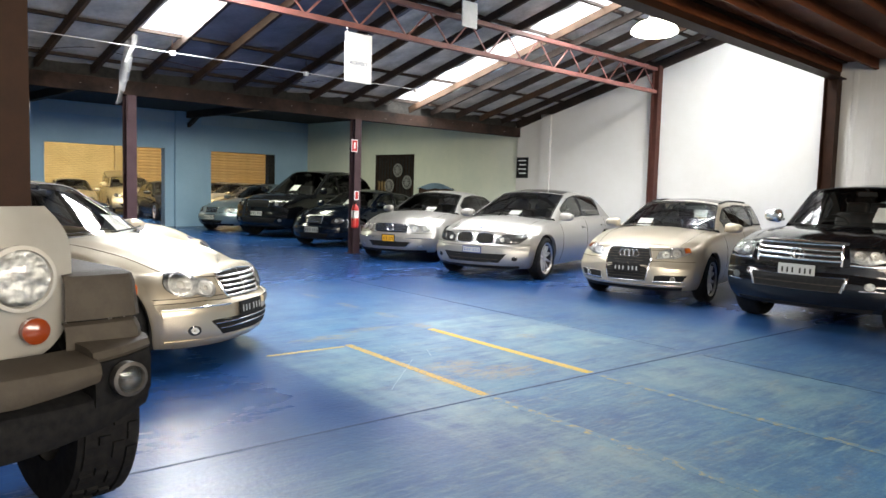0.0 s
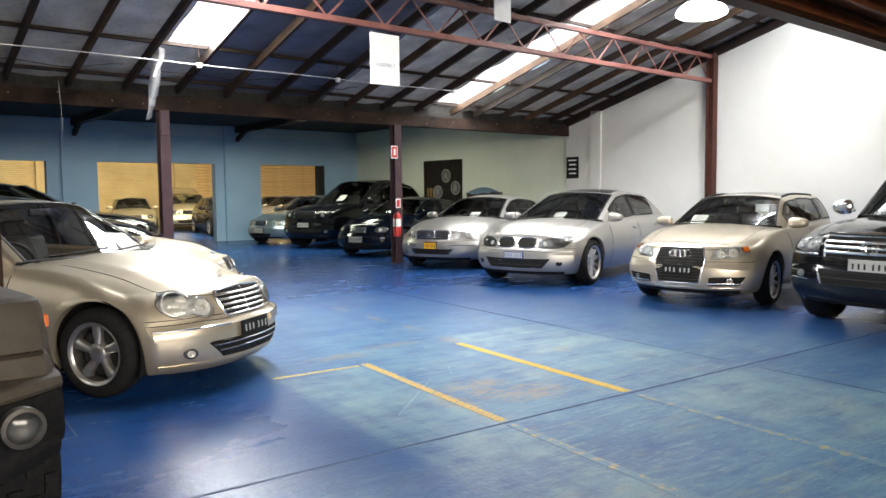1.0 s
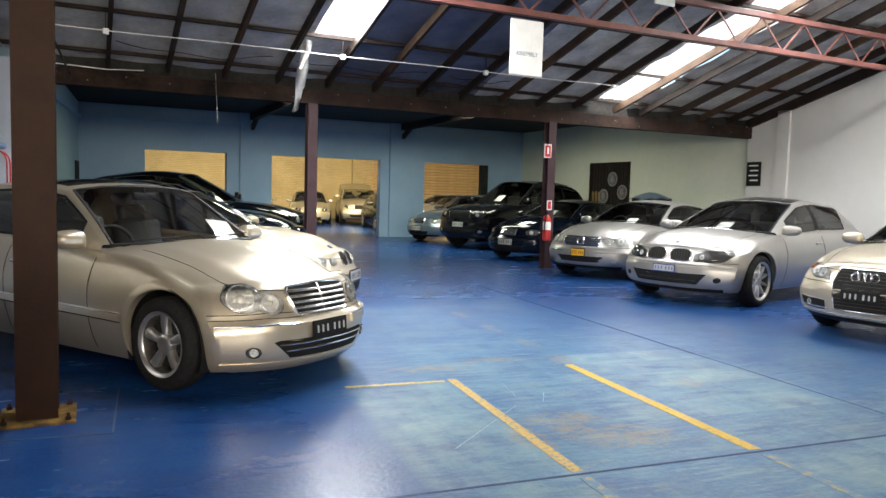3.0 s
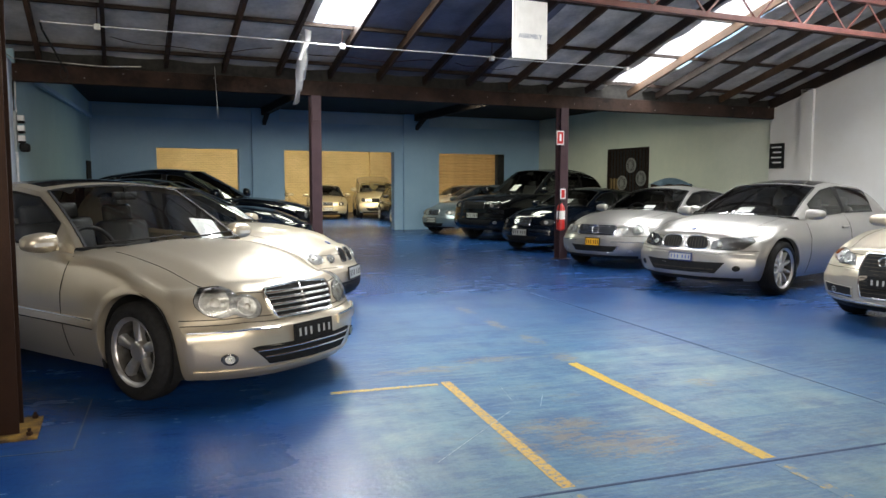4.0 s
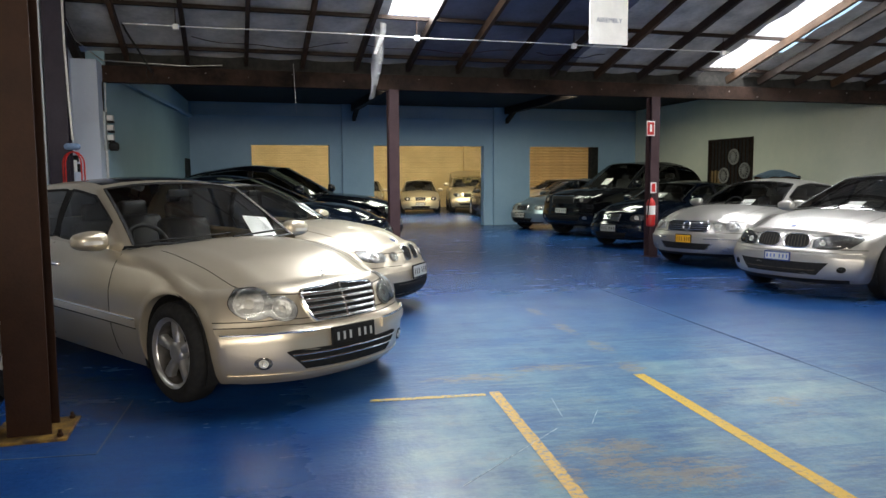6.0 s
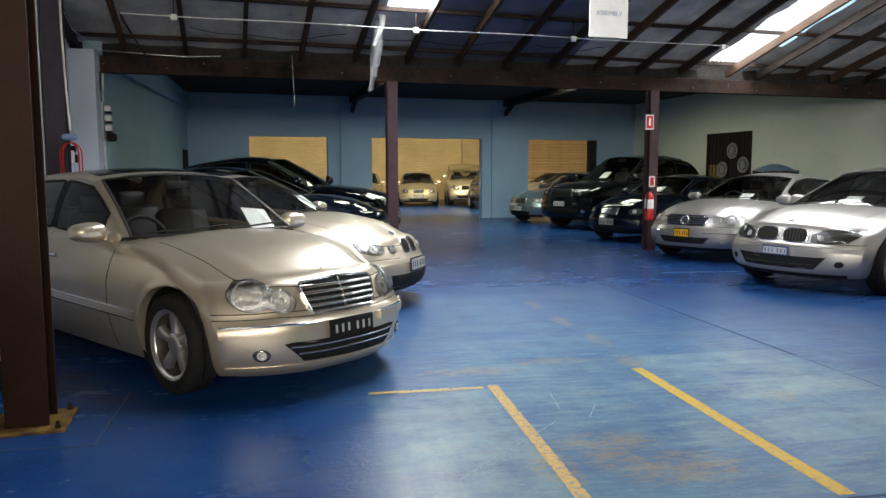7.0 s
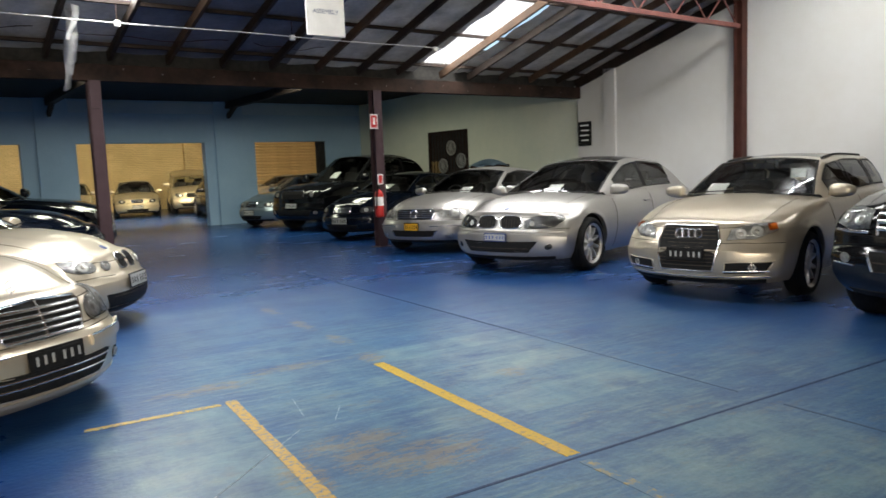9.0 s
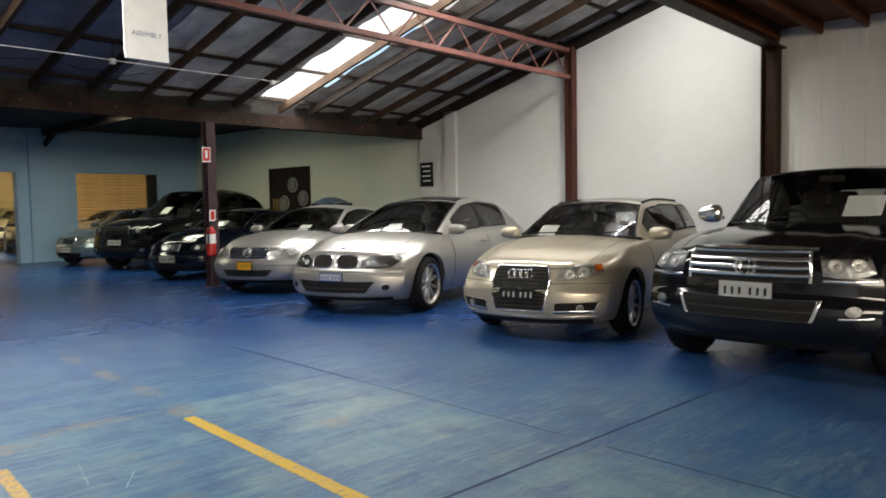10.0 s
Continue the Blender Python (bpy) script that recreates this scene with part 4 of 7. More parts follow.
def rounded(bm, c, size, r, m=None):
    t = bmesh.new()
    box(t, -size[0] / 2, -size[1] / 2, -size[2] / 2, size[0] / 2, size[1] / 2, size[2] / 2)
    bmesh.ops.bevel(t, geom=t.edges[:], offset=r, segments=3, affect="EDGES", profile=0.5)
    mm = Matrix.Translation(c) @ (m or Matrix())
    me = bpy.data.meshes.new("tmp")
    bmesh.ops.transform(t, matrix=mm, verts=t.verts)
    t.to_mesh(me)
    t.free()
    bm.from_mesh(me)
    bpy.data.meshes.remove(me)


def wheel_meshes(R, rim, width, style, metal):
    """Tyre, rim face, spokes; the outer side is at +y."""
    bm = bmesh.new()
    w = width / 2
    prof = [(rim, -w * 0.85), (rim + 0.02, -w * 0.95), ((R + rim) / 2, -w), (R - 0.03, -w * 0.93), (R - 0.006, -w * 0.72), (R, -w * 0.4), (R, w * 0.4), (R - 0.006, w * 0.72), (R - 0.03, w * 0.93), ((R + rim) / 2, w), (rim + 0.02, w * 0.95), (rim, w * 0.85)]
    lathe(bm, prof, 40, "y", close=False)
    for g in (-0.45, 0.0, 0.45):
        lathe(bm, [(R + 0.0015, w * g - 0.004), (R + 0.003, w * g), (R + 0.0015, w * g + 0.004)], 40, "y", close=False)
    tyre = mesh_of("tyre", bm, RUBBER, 50)
    bm = bmesh.new()
    lathe(bm, [(rim + 0.004, -w * 0.8), (rim - 0.02, -w * 0.6), (rim - 0.035, w * 0.1), (rim - 0.03, w * 0.5), (rim - 0.020, w * 0.74)], 40, "y", close=False)
    barrel = mesh_of("rim_barrel", bm, BARREL, 45)
    bm = bmesh.new()
    lathe(bm, [(rim - 0.022, w * 0.70), (rim - 0.018, w * 0.78), (rim + 0.006, w * 0.90), (rim + 0.010, w * 0.80)], 40, "y", close=False)
    lathe(bm, [(0.002, w * 0.62), (0.035, w * 0.66), (0.062, w * 0.60), (0.075, w * 0.45), (0.075, w * 0.1)], 20, "y")
    n = style
    pair = n > 8
    for i in range(n):
        a = 2 * math.pi * i / n + 0.3
        wi, wo = (0.034, 0.030) if pair else (0.044, 0.066 if n == 5 else 0.055)
        c, d = Vector((math.cos(a), 0, math.sin(a))), Vector((-math.sin(a), 0, math.cos(a)))
        rows = []
        for f in (0.0, 0.35, 0.7, 1.0):
            r = 0.055 + (rim - 0.022 - 0.055) * f
            hw_, y = (wi + (wo - wi) * f * f) / 1.6, w * (0.52 + 0.13 * math.sin(f * 2.2))
            p = c * r
            rows.append([bm.verts.new(p + d * q * hw_ + Vector((0, y - e, 0))) for q, e in ((-1, 0.05), (-1, 0.014), (-0.55, 0.0), (0.55, 0.0), (1, 0.014), (1, 0.05))])
        for p, q in zip(rows, rows[1:]):
            for k in range(5):
                bm.faces.new((p[k], p[k + 1], q[k + 1], q[k]))
    rimm = mesh_of("rim", bm, metal, 45)
    bm = bmesh.new()
    lathe(bm, [(0.05, -0.02), (rim - 0.05, -0.02), (rim - 0.05, 0.0), (0.05, 0.0)], 28, "y")
    disc = mesh_of("brake_disc", bm, CABIN, 40)
    return tyre, rimm, disc, barrel


def under(name, mesh, parent, m=None, label=""):
    ob = new(name, mesh)
    ob.parent = parent
    if m is not None:
        ob.matrix_local = m
    return tagged(ob, label)


BASE = dict(
    zl=0.19, bow=0.32, bowr=0.22, bowp=2.7, lift=0.02, prof=[(0, 0.09), (0.08, 0.035), (0.22, 0.004), (0.42, 0.0), (0.535, 0.008), (0.585, 0.044), (0.66, 0.062), (0.82, 0.098), (0.93, 0.132), (0.96, 0.150), (0.985, 0.180), (1, 0.215)],
    profr=[(0, 0.08), (0.15, 0.02), (0.4, 0.0), (0.7, 0.05), (1, 0.12)], wk=[(0, 0.90), (0.14, 0.955), (0.4, 0.995), (0.62, 1.0), (0.70, 0.998), (0.74, 0.987), (0.85, 0.965), (0.95, 0.925), (1, 0.885)],
    R=0.317, rim=0.222, spokes=5, tyre_w=0.21, mirror_body=None, rows=2,
)


def build_car(name, m, label, category, spec, paint, group="cars in the showroom"):
    s = {**BASE, **spec}
    foh, wb, tail, hw = s["foh"], s["wb"], -(s["wb"] + s["roh"]), s["W"] / 2
    s.setdefault("plan", [(foh, 0.90), (foh - 0.5, 0.965), (0, 0.985), (-wb / 2, 1.0), (-wb, 0.985), (tail, 0.90)])
    at, nose = car_surface(s)
    car = holder(name, m, label, category, group)
    R, ra = s["R"], s["R"] + 0.056
    xw0, xw1, xr1, xr0, H, zl = s["xw0"], s["xw1"], s["xr1"], s["xr0"], s["H"], s["zl"]
    # body shell
    bm = bmesh.new()
    n = 84
    Xs = sorted([foh + (tail - foh) * i / n for i in range(n + 1)] + [xw0, xr0], reverse=True)
    As = [-1 + 2 * j / 48 for j in range(49)]
    Ks = [0, 0.05, 0.11, 0.18, 0.25, 0.33, 0.41, 0.49, 0.535, 0.585, 0.66, 0.74, 0.82, 0.89, 0.93, 0.96, 0.985, 1.0]
    cache = {}

    def vert(X, a, k):
        key = (round(X, 4), round(a, 4), round(k, 4))
        if key not in cache:
            cache[key] = bm.verts.new(at(X, a, k))
        return cache[key]

    def quad(*q):
        q = list(dict.fromkeys(q))
        if len(q) > 2:
            bm.faces.new(q)

    for X in (foh, tail):
        for a, b in zip(As, As[1:]):
            for k, l in zip(Ks, Ks[1:]):
                quad(vert(X, a, k), vert(X, b, k), vert(X, b, l), vert(X, a, l))
    for X, Y in zip(Xs, Xs[1:]):
        for a in (-1, 1):
            for k, l in zip(Ks, Ks[1:]):
                ps = [vert(X, a, k), vert(Y, a, k), vert(Y, a, l), vert(X, a, l)]
                c = sum((v.co for v in ps), Vector()) / 4
                if min(math.hypot(c.x - w, c.z - R) for w in (0, -wb)) > ra:
                    quad(*ps)
        for a, b in zip(As, As[1:]):
            c = (at(X, a, 1) + at(Y, b, 1)) / 2
            g = min(1.0, abs(c.y) / (hw * 0.87)) ** 2.2
            if c.x > xw0 - 0.24 * g - 0.06 or c.x < xr0 + 0.14 * g + 0.02 or abs(c.y) > hw * 0.84:
                quad(vert(X, a, 1), vert(X, b, 1), vert(Y, b, 1), vert(Y, a, 1))
        if min(abs((X + Y) / 2 - w) for w in (0, -wb)) > ra:
            quad(vert(X, -1, 0), vert(X, 1, 0), vert(Y, 1, 0), vert(Y, -1, 0))
    for v in list(bm.verts):
        if not v.link_faces:
            bm.verts.remove(v)
            continue
        rim_vert = any(e.is_boundary for e in v.link_edges)
        for w in (0, -wb):
            d = math.hypot(v.co.x - w, v.co.z - R)
            if (d < ra or (rim_vert and d < ra + 0.06)) and abs(v.co.y) > hw * 0.7 and v.co.z > zl + 0.03:
                v.co.x, v.co.z = w + (v.co.x - w) * ra / d, R + (v.co.z - R) * ra / d
    body = part("body", bm, paint, car, smooth=38)
    # wheel arch liners and lips
    for w in (0, -wb):
        for sd in (-1, 1):
            bm = bmesh.new()
            rows = []
            for i in range(25):
                t = radians(-25 + 230 * i / 24)
                c, d = math.cos(t), math.sin(t)
                rows.append([bm.verts.new((w + r * c, sd * y, max(R + r * d, zl))) for r, y in ((ra + 0.010, hw * 0.945), (ra - 0.002, hw * 0.94), (ra - 0.002, hw - 0.42), (0.05, hw - 0.42))])
            for p, q in zip(rows, rows[1:]):
                for k in range(3):
                    bm.faces.new((p[k], p[k + 1], q[k + 1], q[k]))
            part("wheel_arch_liner", bm, BLACK, car, smooth=40)
            bm = bmesh.new()
            rows = []
            t0 = math.degrees(math.asin(max(-0.9, (zl + 0.03 - R) / ra)))
            for i in range(33):
                t = radians(t0 + (180 - 2 * t0) * i / 32)
                row = []
                for r, o in ((ra + 0.060, -0.001), (ra + 0.040, 0.002), (ra + 0.018, 0.005), (ra + 0.003, 0.007), (ra - 0.005, 0.003), (ra - 0.006, -0.05)):
                    row.append(bm.verts.new(side_point(at, w + r * math.cos(t), max(zl + 0.01, R + r * math.sin(t)), sd, o)))
                rows.append(row)
            for p, q in zip(rows, rows[1:]):
                for k in range(5):
                    bm.faces.new((p[k], p[k + 1], q[k + 1], q[k]))
            part("arch_lip", bm, s.get("lip_paint", paint), car, smooth=60)
    tyre, rimm, disc, barrel = wheel_meshes(R, s["rim"], s["tyre_w"], s["spokes"], s.get("rim_paint", ALLOY))
    for w in (0, -wb):
        for sd in (-1, 1):
            hold = new("wheel", tyre)
            hold.parent = car
            hold.matrix_local = pose(w, sd * (hw - s["tyre_w"] / 2 - 0.012), R, 0, 0, 0 if sd > 0 else 180)
            under("rim", rimm, hold, label="alloy wheel rim")
            under("brake_disc", disc, hold)
            under("rim_barrel", barrel, hold)
    # cabin
    yb = lambda x: hw * curve(s["plan"])(x) * 0.885
    shf, crf = curve(s["sh"]), curve(s["crown"])
    zb = lambda x: shf(x) + crf(x) * 0.15 - 0.015
    zc, zd = shf(xw0) + crf(xw0) - 0.012, shf(xr0) + crf(xr0) - 0.012
    line = []
    NW, NR, NB = 9, 14, 7
    roofc = curve([(xr1, s.get("zr1", H - 0.06)), ((xw1 * 0.6 + xr1 * 0.4), H), (xw1, s.get("zw1", H - 0.055))])
    for i in range(NW):
        t = i / NW
        bulge = 0.012 * math.sin(math.pi * t)
        line.append((xw0 + (xw1 - xw0) * t + bulge * 0.5, zc + (roofc(xw1) - zc) * t + bulge * 0.7, 0.24 - 0.15 * t))
    marks = sorted({x for a, b in s["wins"] for x in (a, b) if xr1 < x < xw1})
    xsr = sorted({xw1 + (xr1 - xw1) * i / NR for i in range(NR + 1)} | set(marks), reverse=True)
    for x in xsr:
        t = (x - xw1) / (xr1 - xw1)
        line.append((x, roofc(x), 0.09 * (1 - t) - 0.06 * t))
    for i in range(1, NB + 1):
        t = i / NB
        bulge = s.get("tailbulge", 0.04) * math.sin(math.pi * t)
        line.append((xr1 + (xr0 - xr1) * t - bulge * 0.6, roofc(xr1) + (zd - roofc(xr1)) * t + bulge, -0.06 - 0.08 * t))
    TA = [-1, -0.93, -0.86, -0.6, -0.3, 0, 0.3, 0.6, 0.86, 0.93, 1]
    TS = [0, 0.09, 0.3, 0.55, 0.80, 0.90, 1.0]
    tops, sides = [], {-1: [], 1: []}
    for i, (x, z, bw) in enumerate(line):
        xs = x - bw
        b, q = zb(xs), yb(xs)
        h = min(1, max(0, (z - b) / (H - b)))
        wt = q + (s["wr"] - q) * h ** 0.8
        ze = z - 0.055 * h - 0.006
        tops.append([Vector((x - bw * abs(a) ** 2.2, a * wt, z - (z - ze) * abs(a) ** 2.5)) for a in TA])
        for sd in (-1, 1):
            sides[sd].append([Vector((xs, sd * (q + (wt - q) * t + 0.022 * h * math.sin(math.pi * t)), b + (ze - b) * t)) for t in TS])
    shell, panes = bmesh.new(), {}

    def face(key, pts):
        t = shell if key is None else panes.setdefault(key, bmesh.new())
        try:
            t.faces.new([t.verts.new(p) for p in pts])
        except ValueError:
            pass

    ns = len(line)
    last_roof = ns - NB - 1
    for i in range(ns - 1):
        for j in range(len(TA) - 1):
            inner = 1 <= j <= len(TA) - 3 + 0
            key = None
            if inner and i < NW:
                key = "windscreen"
            elif inner and i >= last_roof and i < ns - 2:
                key = "rear_window"
            elif s.get("sunroof") and 2 <= j <= len(TA) - 4 and s["sunroof"][1] <= line[i + 1][0] and line[i][0] <= s["sunroof"][0]:
                key = "sunroof"
            face(key, (tops[i][j], tops[i][j + 1], tops[i + 1][j + 1], tops[i + 1][j]))
        for sd in (-1, 1):
            for j in range(len(TS) - 1):
                xm = (sides[sd][i][0].x + sides[sd][i + 1][0].x) / 2
                key = None
                if 1 <= j <= 4:
                    tall = sides[sd][i][-1].z - sides[sd][i][0].z > 0.09 and sides[sd][i + 1][-1].z - sides[sd][i + 1][0].z > 0.05
                    for w, (a, b) in enumerate(s["wins"]):
                        if b <= xm <= a and tall:
                            key = ("side_window", sd, w)
                    if key is None and tall and s["wins"][-1][1] < xm < s["wins"][0][0]:
                        key = ("pillar", sd, sum(xm < w[1] for w in s["wins"]))
                face(key, (sides[sd][i][j], sides[sd][i][j + 1], sides[sd][i + 1][j + 1], sides[sd][i + 1][j]))
    bmesh.ops.remove_doubles(shell, verts=shell.verts, dist=0.0015)
    part("cabin_shell", shell, s.get("roof_paint", paint), car, smooth=45)
    for key, t in panes.items():
        bmesh.ops.remove_doubles(t, verts=t.verts, dist=0.0015)
        kind = key if isinstance(key, str) else key[0]
        material = SCREEN if kind == "windscreen" else SIDE_GLASS if kind in ("side_window", "rear_window") else BLACK
        if kind == "sunroof":
            material = CAR_BLACK
        if s.get("far") and kind != "pillar" and kind != "sunroof":
            material = SCREEN if kind == "windscreen" else SIDE_GLASS
        if s.get("glass") and kind in ("windscreen", "side_window", "rear_window"):
            material = s["glass"]
        pane = part({"pillar": "door_pillar"}.get(kind, kind), t, material, car, smooth=60)
        pane.visible_shadow = kind in ("pillar", "sunroof")
    # rubber seals round the screen
    bm = bmesh.new()
    seal = [tops[0][j] for j in range(1, len(TA) - 1)] + [tops[i][-2] for i in range(1, NW + 1)] + [tops[NW][j] for j in range(len(TA) - 3, 0, -1)] + [tops[i][1] for i in range(NW - 1, -1, -1)]
    ribbon(bm, seal, [Vector((0.55, 0, 0.83))] * len(seal), 0.022, 0.004)
    part("windscreen_seal", bm, BLACK, car)
    for sd in (-1, 1):
        for w, (a, b) in enumerate(s["wins"]):
            ids = [i for i in range(ns) if b - 0.02 <= sides[sd][i][0].x <= a + 0.02 and sides[sd][i][-1].z - sides[sd][i][0].z > 0.08]
            if len(ids) < 2:
                continue
            bm = bmesh.new()
            loop = [sides[sd][i][1] for i in ids] + [sides[sd][ids[-1]][j] for j in (3, 5)] + [sides[sd][i][5] for i in reversed(ids)] + [sides[sd][ids[0]][j] for j in (3, 1)]
            ribbon(bm, loop, [Vector((0, sd * 0.9, 0.4)).normalized()] * len(loop), s.get("seal_w", 0.020), 0.004)
            part("window_seal", bm, s.get("seal", BLACK), car)
    # cabin inside
    bm = bmesh.new()
    zf = 0.33 + s.get("seat_up", 0.0)
    bw_ = hw - 0.14
    ztub = min(zb(xw0), zb(xr0)) - 0.03
    for q in (((xw0 - 0.1, -bw_, zf), (xw0 - 0.1, bw_, zf), (xr0, bw_, zf), (xr0, -bw_, zf)), ((xw0 - 0.1, -bw_, zf), (xr0, -bw_, zf), (xr0, -bw_, ztub), (xw0 - 0.1, -bw_, ztub)), ((xw0 - 0.1, bw_, zf), (xr0, bw_, zf), (xr0, bw_, ztub), (xw0 - 0.1, bw_, ztub)), ((xw0 - 0.1, -bw_, zf), (xw0 - 0.1, bw_, zf), (xw0 - 0.1, bw_, ztub), (xw0 - 0.1, -bw_, ztub)), ((xr0, -bw_, zf), (xr0, bw_, zf), (xr0, bw_, ztub), (xr0, -bw_, ztub))):
        bm.faces.new([bm.verts.new(p) for p in q])
    part("cabin_lining", bm, CABIN, car)
    bm = bmesh.new()
    rounded(bm, (xw0 - 0.46, 0, ztub - 0.10), (0.75, 2 * bw_, 0.24), 0.07)
    part("dashboard", bm, DASH, car, smooth=40)
    xs_ = (xw1 + xw0) / 2 - 0.85
    up = s.get("seat_up", 0.0)
    for row in range(s["rows"]):
        for y in (-0.37, 0.37):
            bm = bmesh.new()
            x0 = xs_ - 0.88 * row
            rounded(bm, (x0 + 0.22, y, 0.50 + up), (0.52, 0.50, 0.20), 0.07)
            rounded(bm, (x0 - 0.08, y, 0.80 + up), (0.16, 0.48, 0.58), 0.06, pose(0, 0, 0, 0, -14, 0))
            rounded(bm, (x0 - 0.20, y, 1.14 + up), (0.10, 0.27, 0.17), 0.04, pose(0, 0, 0, 0, -10, 0))
            part("seat", bm, s.get("seat", SEAT), car, smooth=40)
    bm = bmesh.new()
    ringp = []
    for i in range(25):
        t = 2 * math.pi * i / 24
        ringp.append(Vector((0, 0.185 * math.cos(t), 0.185 * math.sin(t))))
    mm = pose(xs_ + 0.62, -0.37, 0.90 + up * 0.9, 0, -24, 0)
    tube(bm, [mm @ p for p in ringp], 0.016, 8)
    for t in (0.1, math.pi - 0.1, -math.pi / 2):
        bar(bm, mm @ Vector((0, 0, 0)), mm @ Vector((0, 0.18 * math.cos(t), 0.18 * math.sin(t))), 0.035, 0.02)
    part("steering_wheel", bm, BLACK, car, smooth=50)
    bm = bmesh.new()
    rounded(bm, tops[NW][5] + Vector((0.02, 0, -0.085)), (0.03, 0.22, 0.065), 0.014)
    bar(bm, tops[NW][5] + Vector((0.03, 0, -0.02)), tops[NW][5] + Vector((0.02, 0, -0.07)), 0.02, 0.02)
    part("inside_mirror", bm, BLACK, car, smooth=40)
    # mirrors
    zm = zb(xw0 - 0.5) + 0.055
    for sd in (-1, 1):
        bm = bmesh.new()
        mc, mh = Vector((xw0 - s.get("mx", 0.42), sd * (hw + 0.035 + s.get("mw", 0.0)), zm + s.get("mz", 0.02))), s.get("mh", 0.125) / 2 + 0.008
        turn = pose(0, 0, 0, 0, 0, -10 * sd)
        rows = []
        for i in range(15):
            f = math.pi * (i / 14 - 0.5)
            row = []
            for k in range(22):
                t = 2 * math.pi * k / 22
                sq = lambda v, p: math.copysign(abs(v) ** p, v)
                y, x, z = sq(math.sin(f), 0.75) * 0.118, sq(math.cos(f), 0.7) * sq(math.cos(t), 0.8) * 0.085, sq(math.cos(f), 0.7) * sq(math.sin(t), 0.75) * mh
                row.append(bm.verts.new(mc + turn @ Vector((max(x, -0.035) - 0.018 * (y * sd / 0.118), y, z * (1 - 0.16 * y * sd / 0.118)))))
            rows.append(row)
        for p, q in zip(rows, rows[1:]):
            for k in range(22):
                bm.faces.new((p[k], p[(k + 1) % 22], q[(k + 1) % 22], q[k]))
        bmesh.ops.remove_doubles(bm, verts=bm.verts, dist=0.0005)
        bar(bm, mc + Vector((-0.005, -sd * 0.13, -0.045)), mc + Vector((0, -sd * 0.05, -0.03)), 0.055, 0.035)
        mir = part("door_mirror", bm, s.get("mirror_paint", paint), car, smooth=50)
        bm = bmesh.new()
        pts = [mc + turn @ Vector((0.0865 - 0.03 * abs(q) ** 2.4 - 0.018 * q, 0.105 * q * sd, -0.008)) for q in [-0.45 + 1.2 * i / 8 for i in range(9)]]
        ribbon(bm, pts, [Vector((1, 0, 0.05)).normalized()] * 9, 0.026, 0.003)
        part("repeater_lamp" if s.get("repeater") else "mirror_trim", bm, LENS_GREY if s.get("repeater") else s.get("mirror_paint", paint), mir)
    # wipers
    for y0, y1 in ((-0.62, -0.02), (-0.02, 0.55)):
        bm = bmesh.new()
        w0, w1 = tops[0][5], tops[2][5]
        d = (w1 - w0).normalized()
        pts = [Vector((w0.x - 0.20 * abs(y / hw) ** 2.2 + 0.02, y, w0.z + 0.022)) + d * (0.005 + 0.05 * (y - y0) / (y1 - y0)) for y in (y0 + (y1 - y0) * i / 6 for i in range(7))]
        tube(bm, pts, 0.007, 6)
        part("wiper", bm, BLACK, car)
    # shut lines, door handles, side mouldings
    for a in (-0.80, 0.80):
        bm = bmesh.new()
        ps = [at(foh - 0.06 + (xw0 - foh + 0.10) * i / 16, a, 1) for i in range(17)]
        ribbon(bm, ps, [Vector((0, 0, 1))] * 17, 0.0035)
        part("bonnet_shut_line", bm, BLACK, car)
    kk = [0.06 + 0.93 * i / 14 for i in range(15)]
    for sd in (-1, 1):
        o = Vector((0, sd, 0.08)).normalized()
        for xd in s["doors"]:
            bm = bmesh.new()
            ps = [p for p in (at(xd - 0.05 * math.sin(3 * k), sd, k) for k in kk) if min(math.hypot(p.x - w, p.z - R) for w in (0, -wb)) > ra + 0.02]
            ribbon(bm, ps, [o] * len(ps), 0.007)
            part("door_shut_line", bm, BLACK, car)
        for xd in s["doors"][1:]:
            bm = bmesh.new()
            p = at(xd + 0.16, sd, 0.80)
            rounded(bm, p + Vector((0, sd * 0.014, 0)), (0.19, 0.034, 0.032), 0.012)
            part("door_handle", bm, s.get("handle", paint), car, smooth=40)
        if s.get("moulding"):
            bm = bmesh.new()
            xs0 = [-ra - 0.03 + (-wb + ra + 0.06 + ra) * i / 20 for i in range(21)]
            ribbon(bm, [at(x, sd, s["moulding"]) for x in xs0], [o] * 21, 0.060, 0.012)
            part("side_moulding", bm, paint, car)
            bm = bmesh.new()
            ribbon(bm, [at(x, sd, s["moulding"] + 0.034) + o * 0.010 for x in xs0], [o] * 21, 0.008, 0.004)
            part("moulding_trim", bm, CHROME, car)
            # black strip that paints in the shade under the moulding
            bm = bmesh.new()
            ribbon(bm, [at(x, sd, s["moulding"] - 0.048) + o * 0.003 for x in xs0], [o] * 21, 0.010, 0.003)
            part("moulding_shade", bm, BLACK, car)
    # roof rails
    if s.get("rails"):
        for sd in (-1, 1):
            bm = bmesh.new()
            ids = range(NW + 1, last_roof)
            pts = [tops[i][0 if sd < 0 else -1] + Vector((0, -sd * 0.05, 0.03)) for i in ids]
            pts = [pts[0] - Vector((0, 0, 0.03))] + pts + [pts[-1] - Vector((0, 0, 0.03))]
            tube(bm, pts, 0.014, 6)
            part("roof_rail", bm, BLACK, car, smooth=60)
    # the front end
    front(car, s, nose, at, paint)
    return car, tops, line


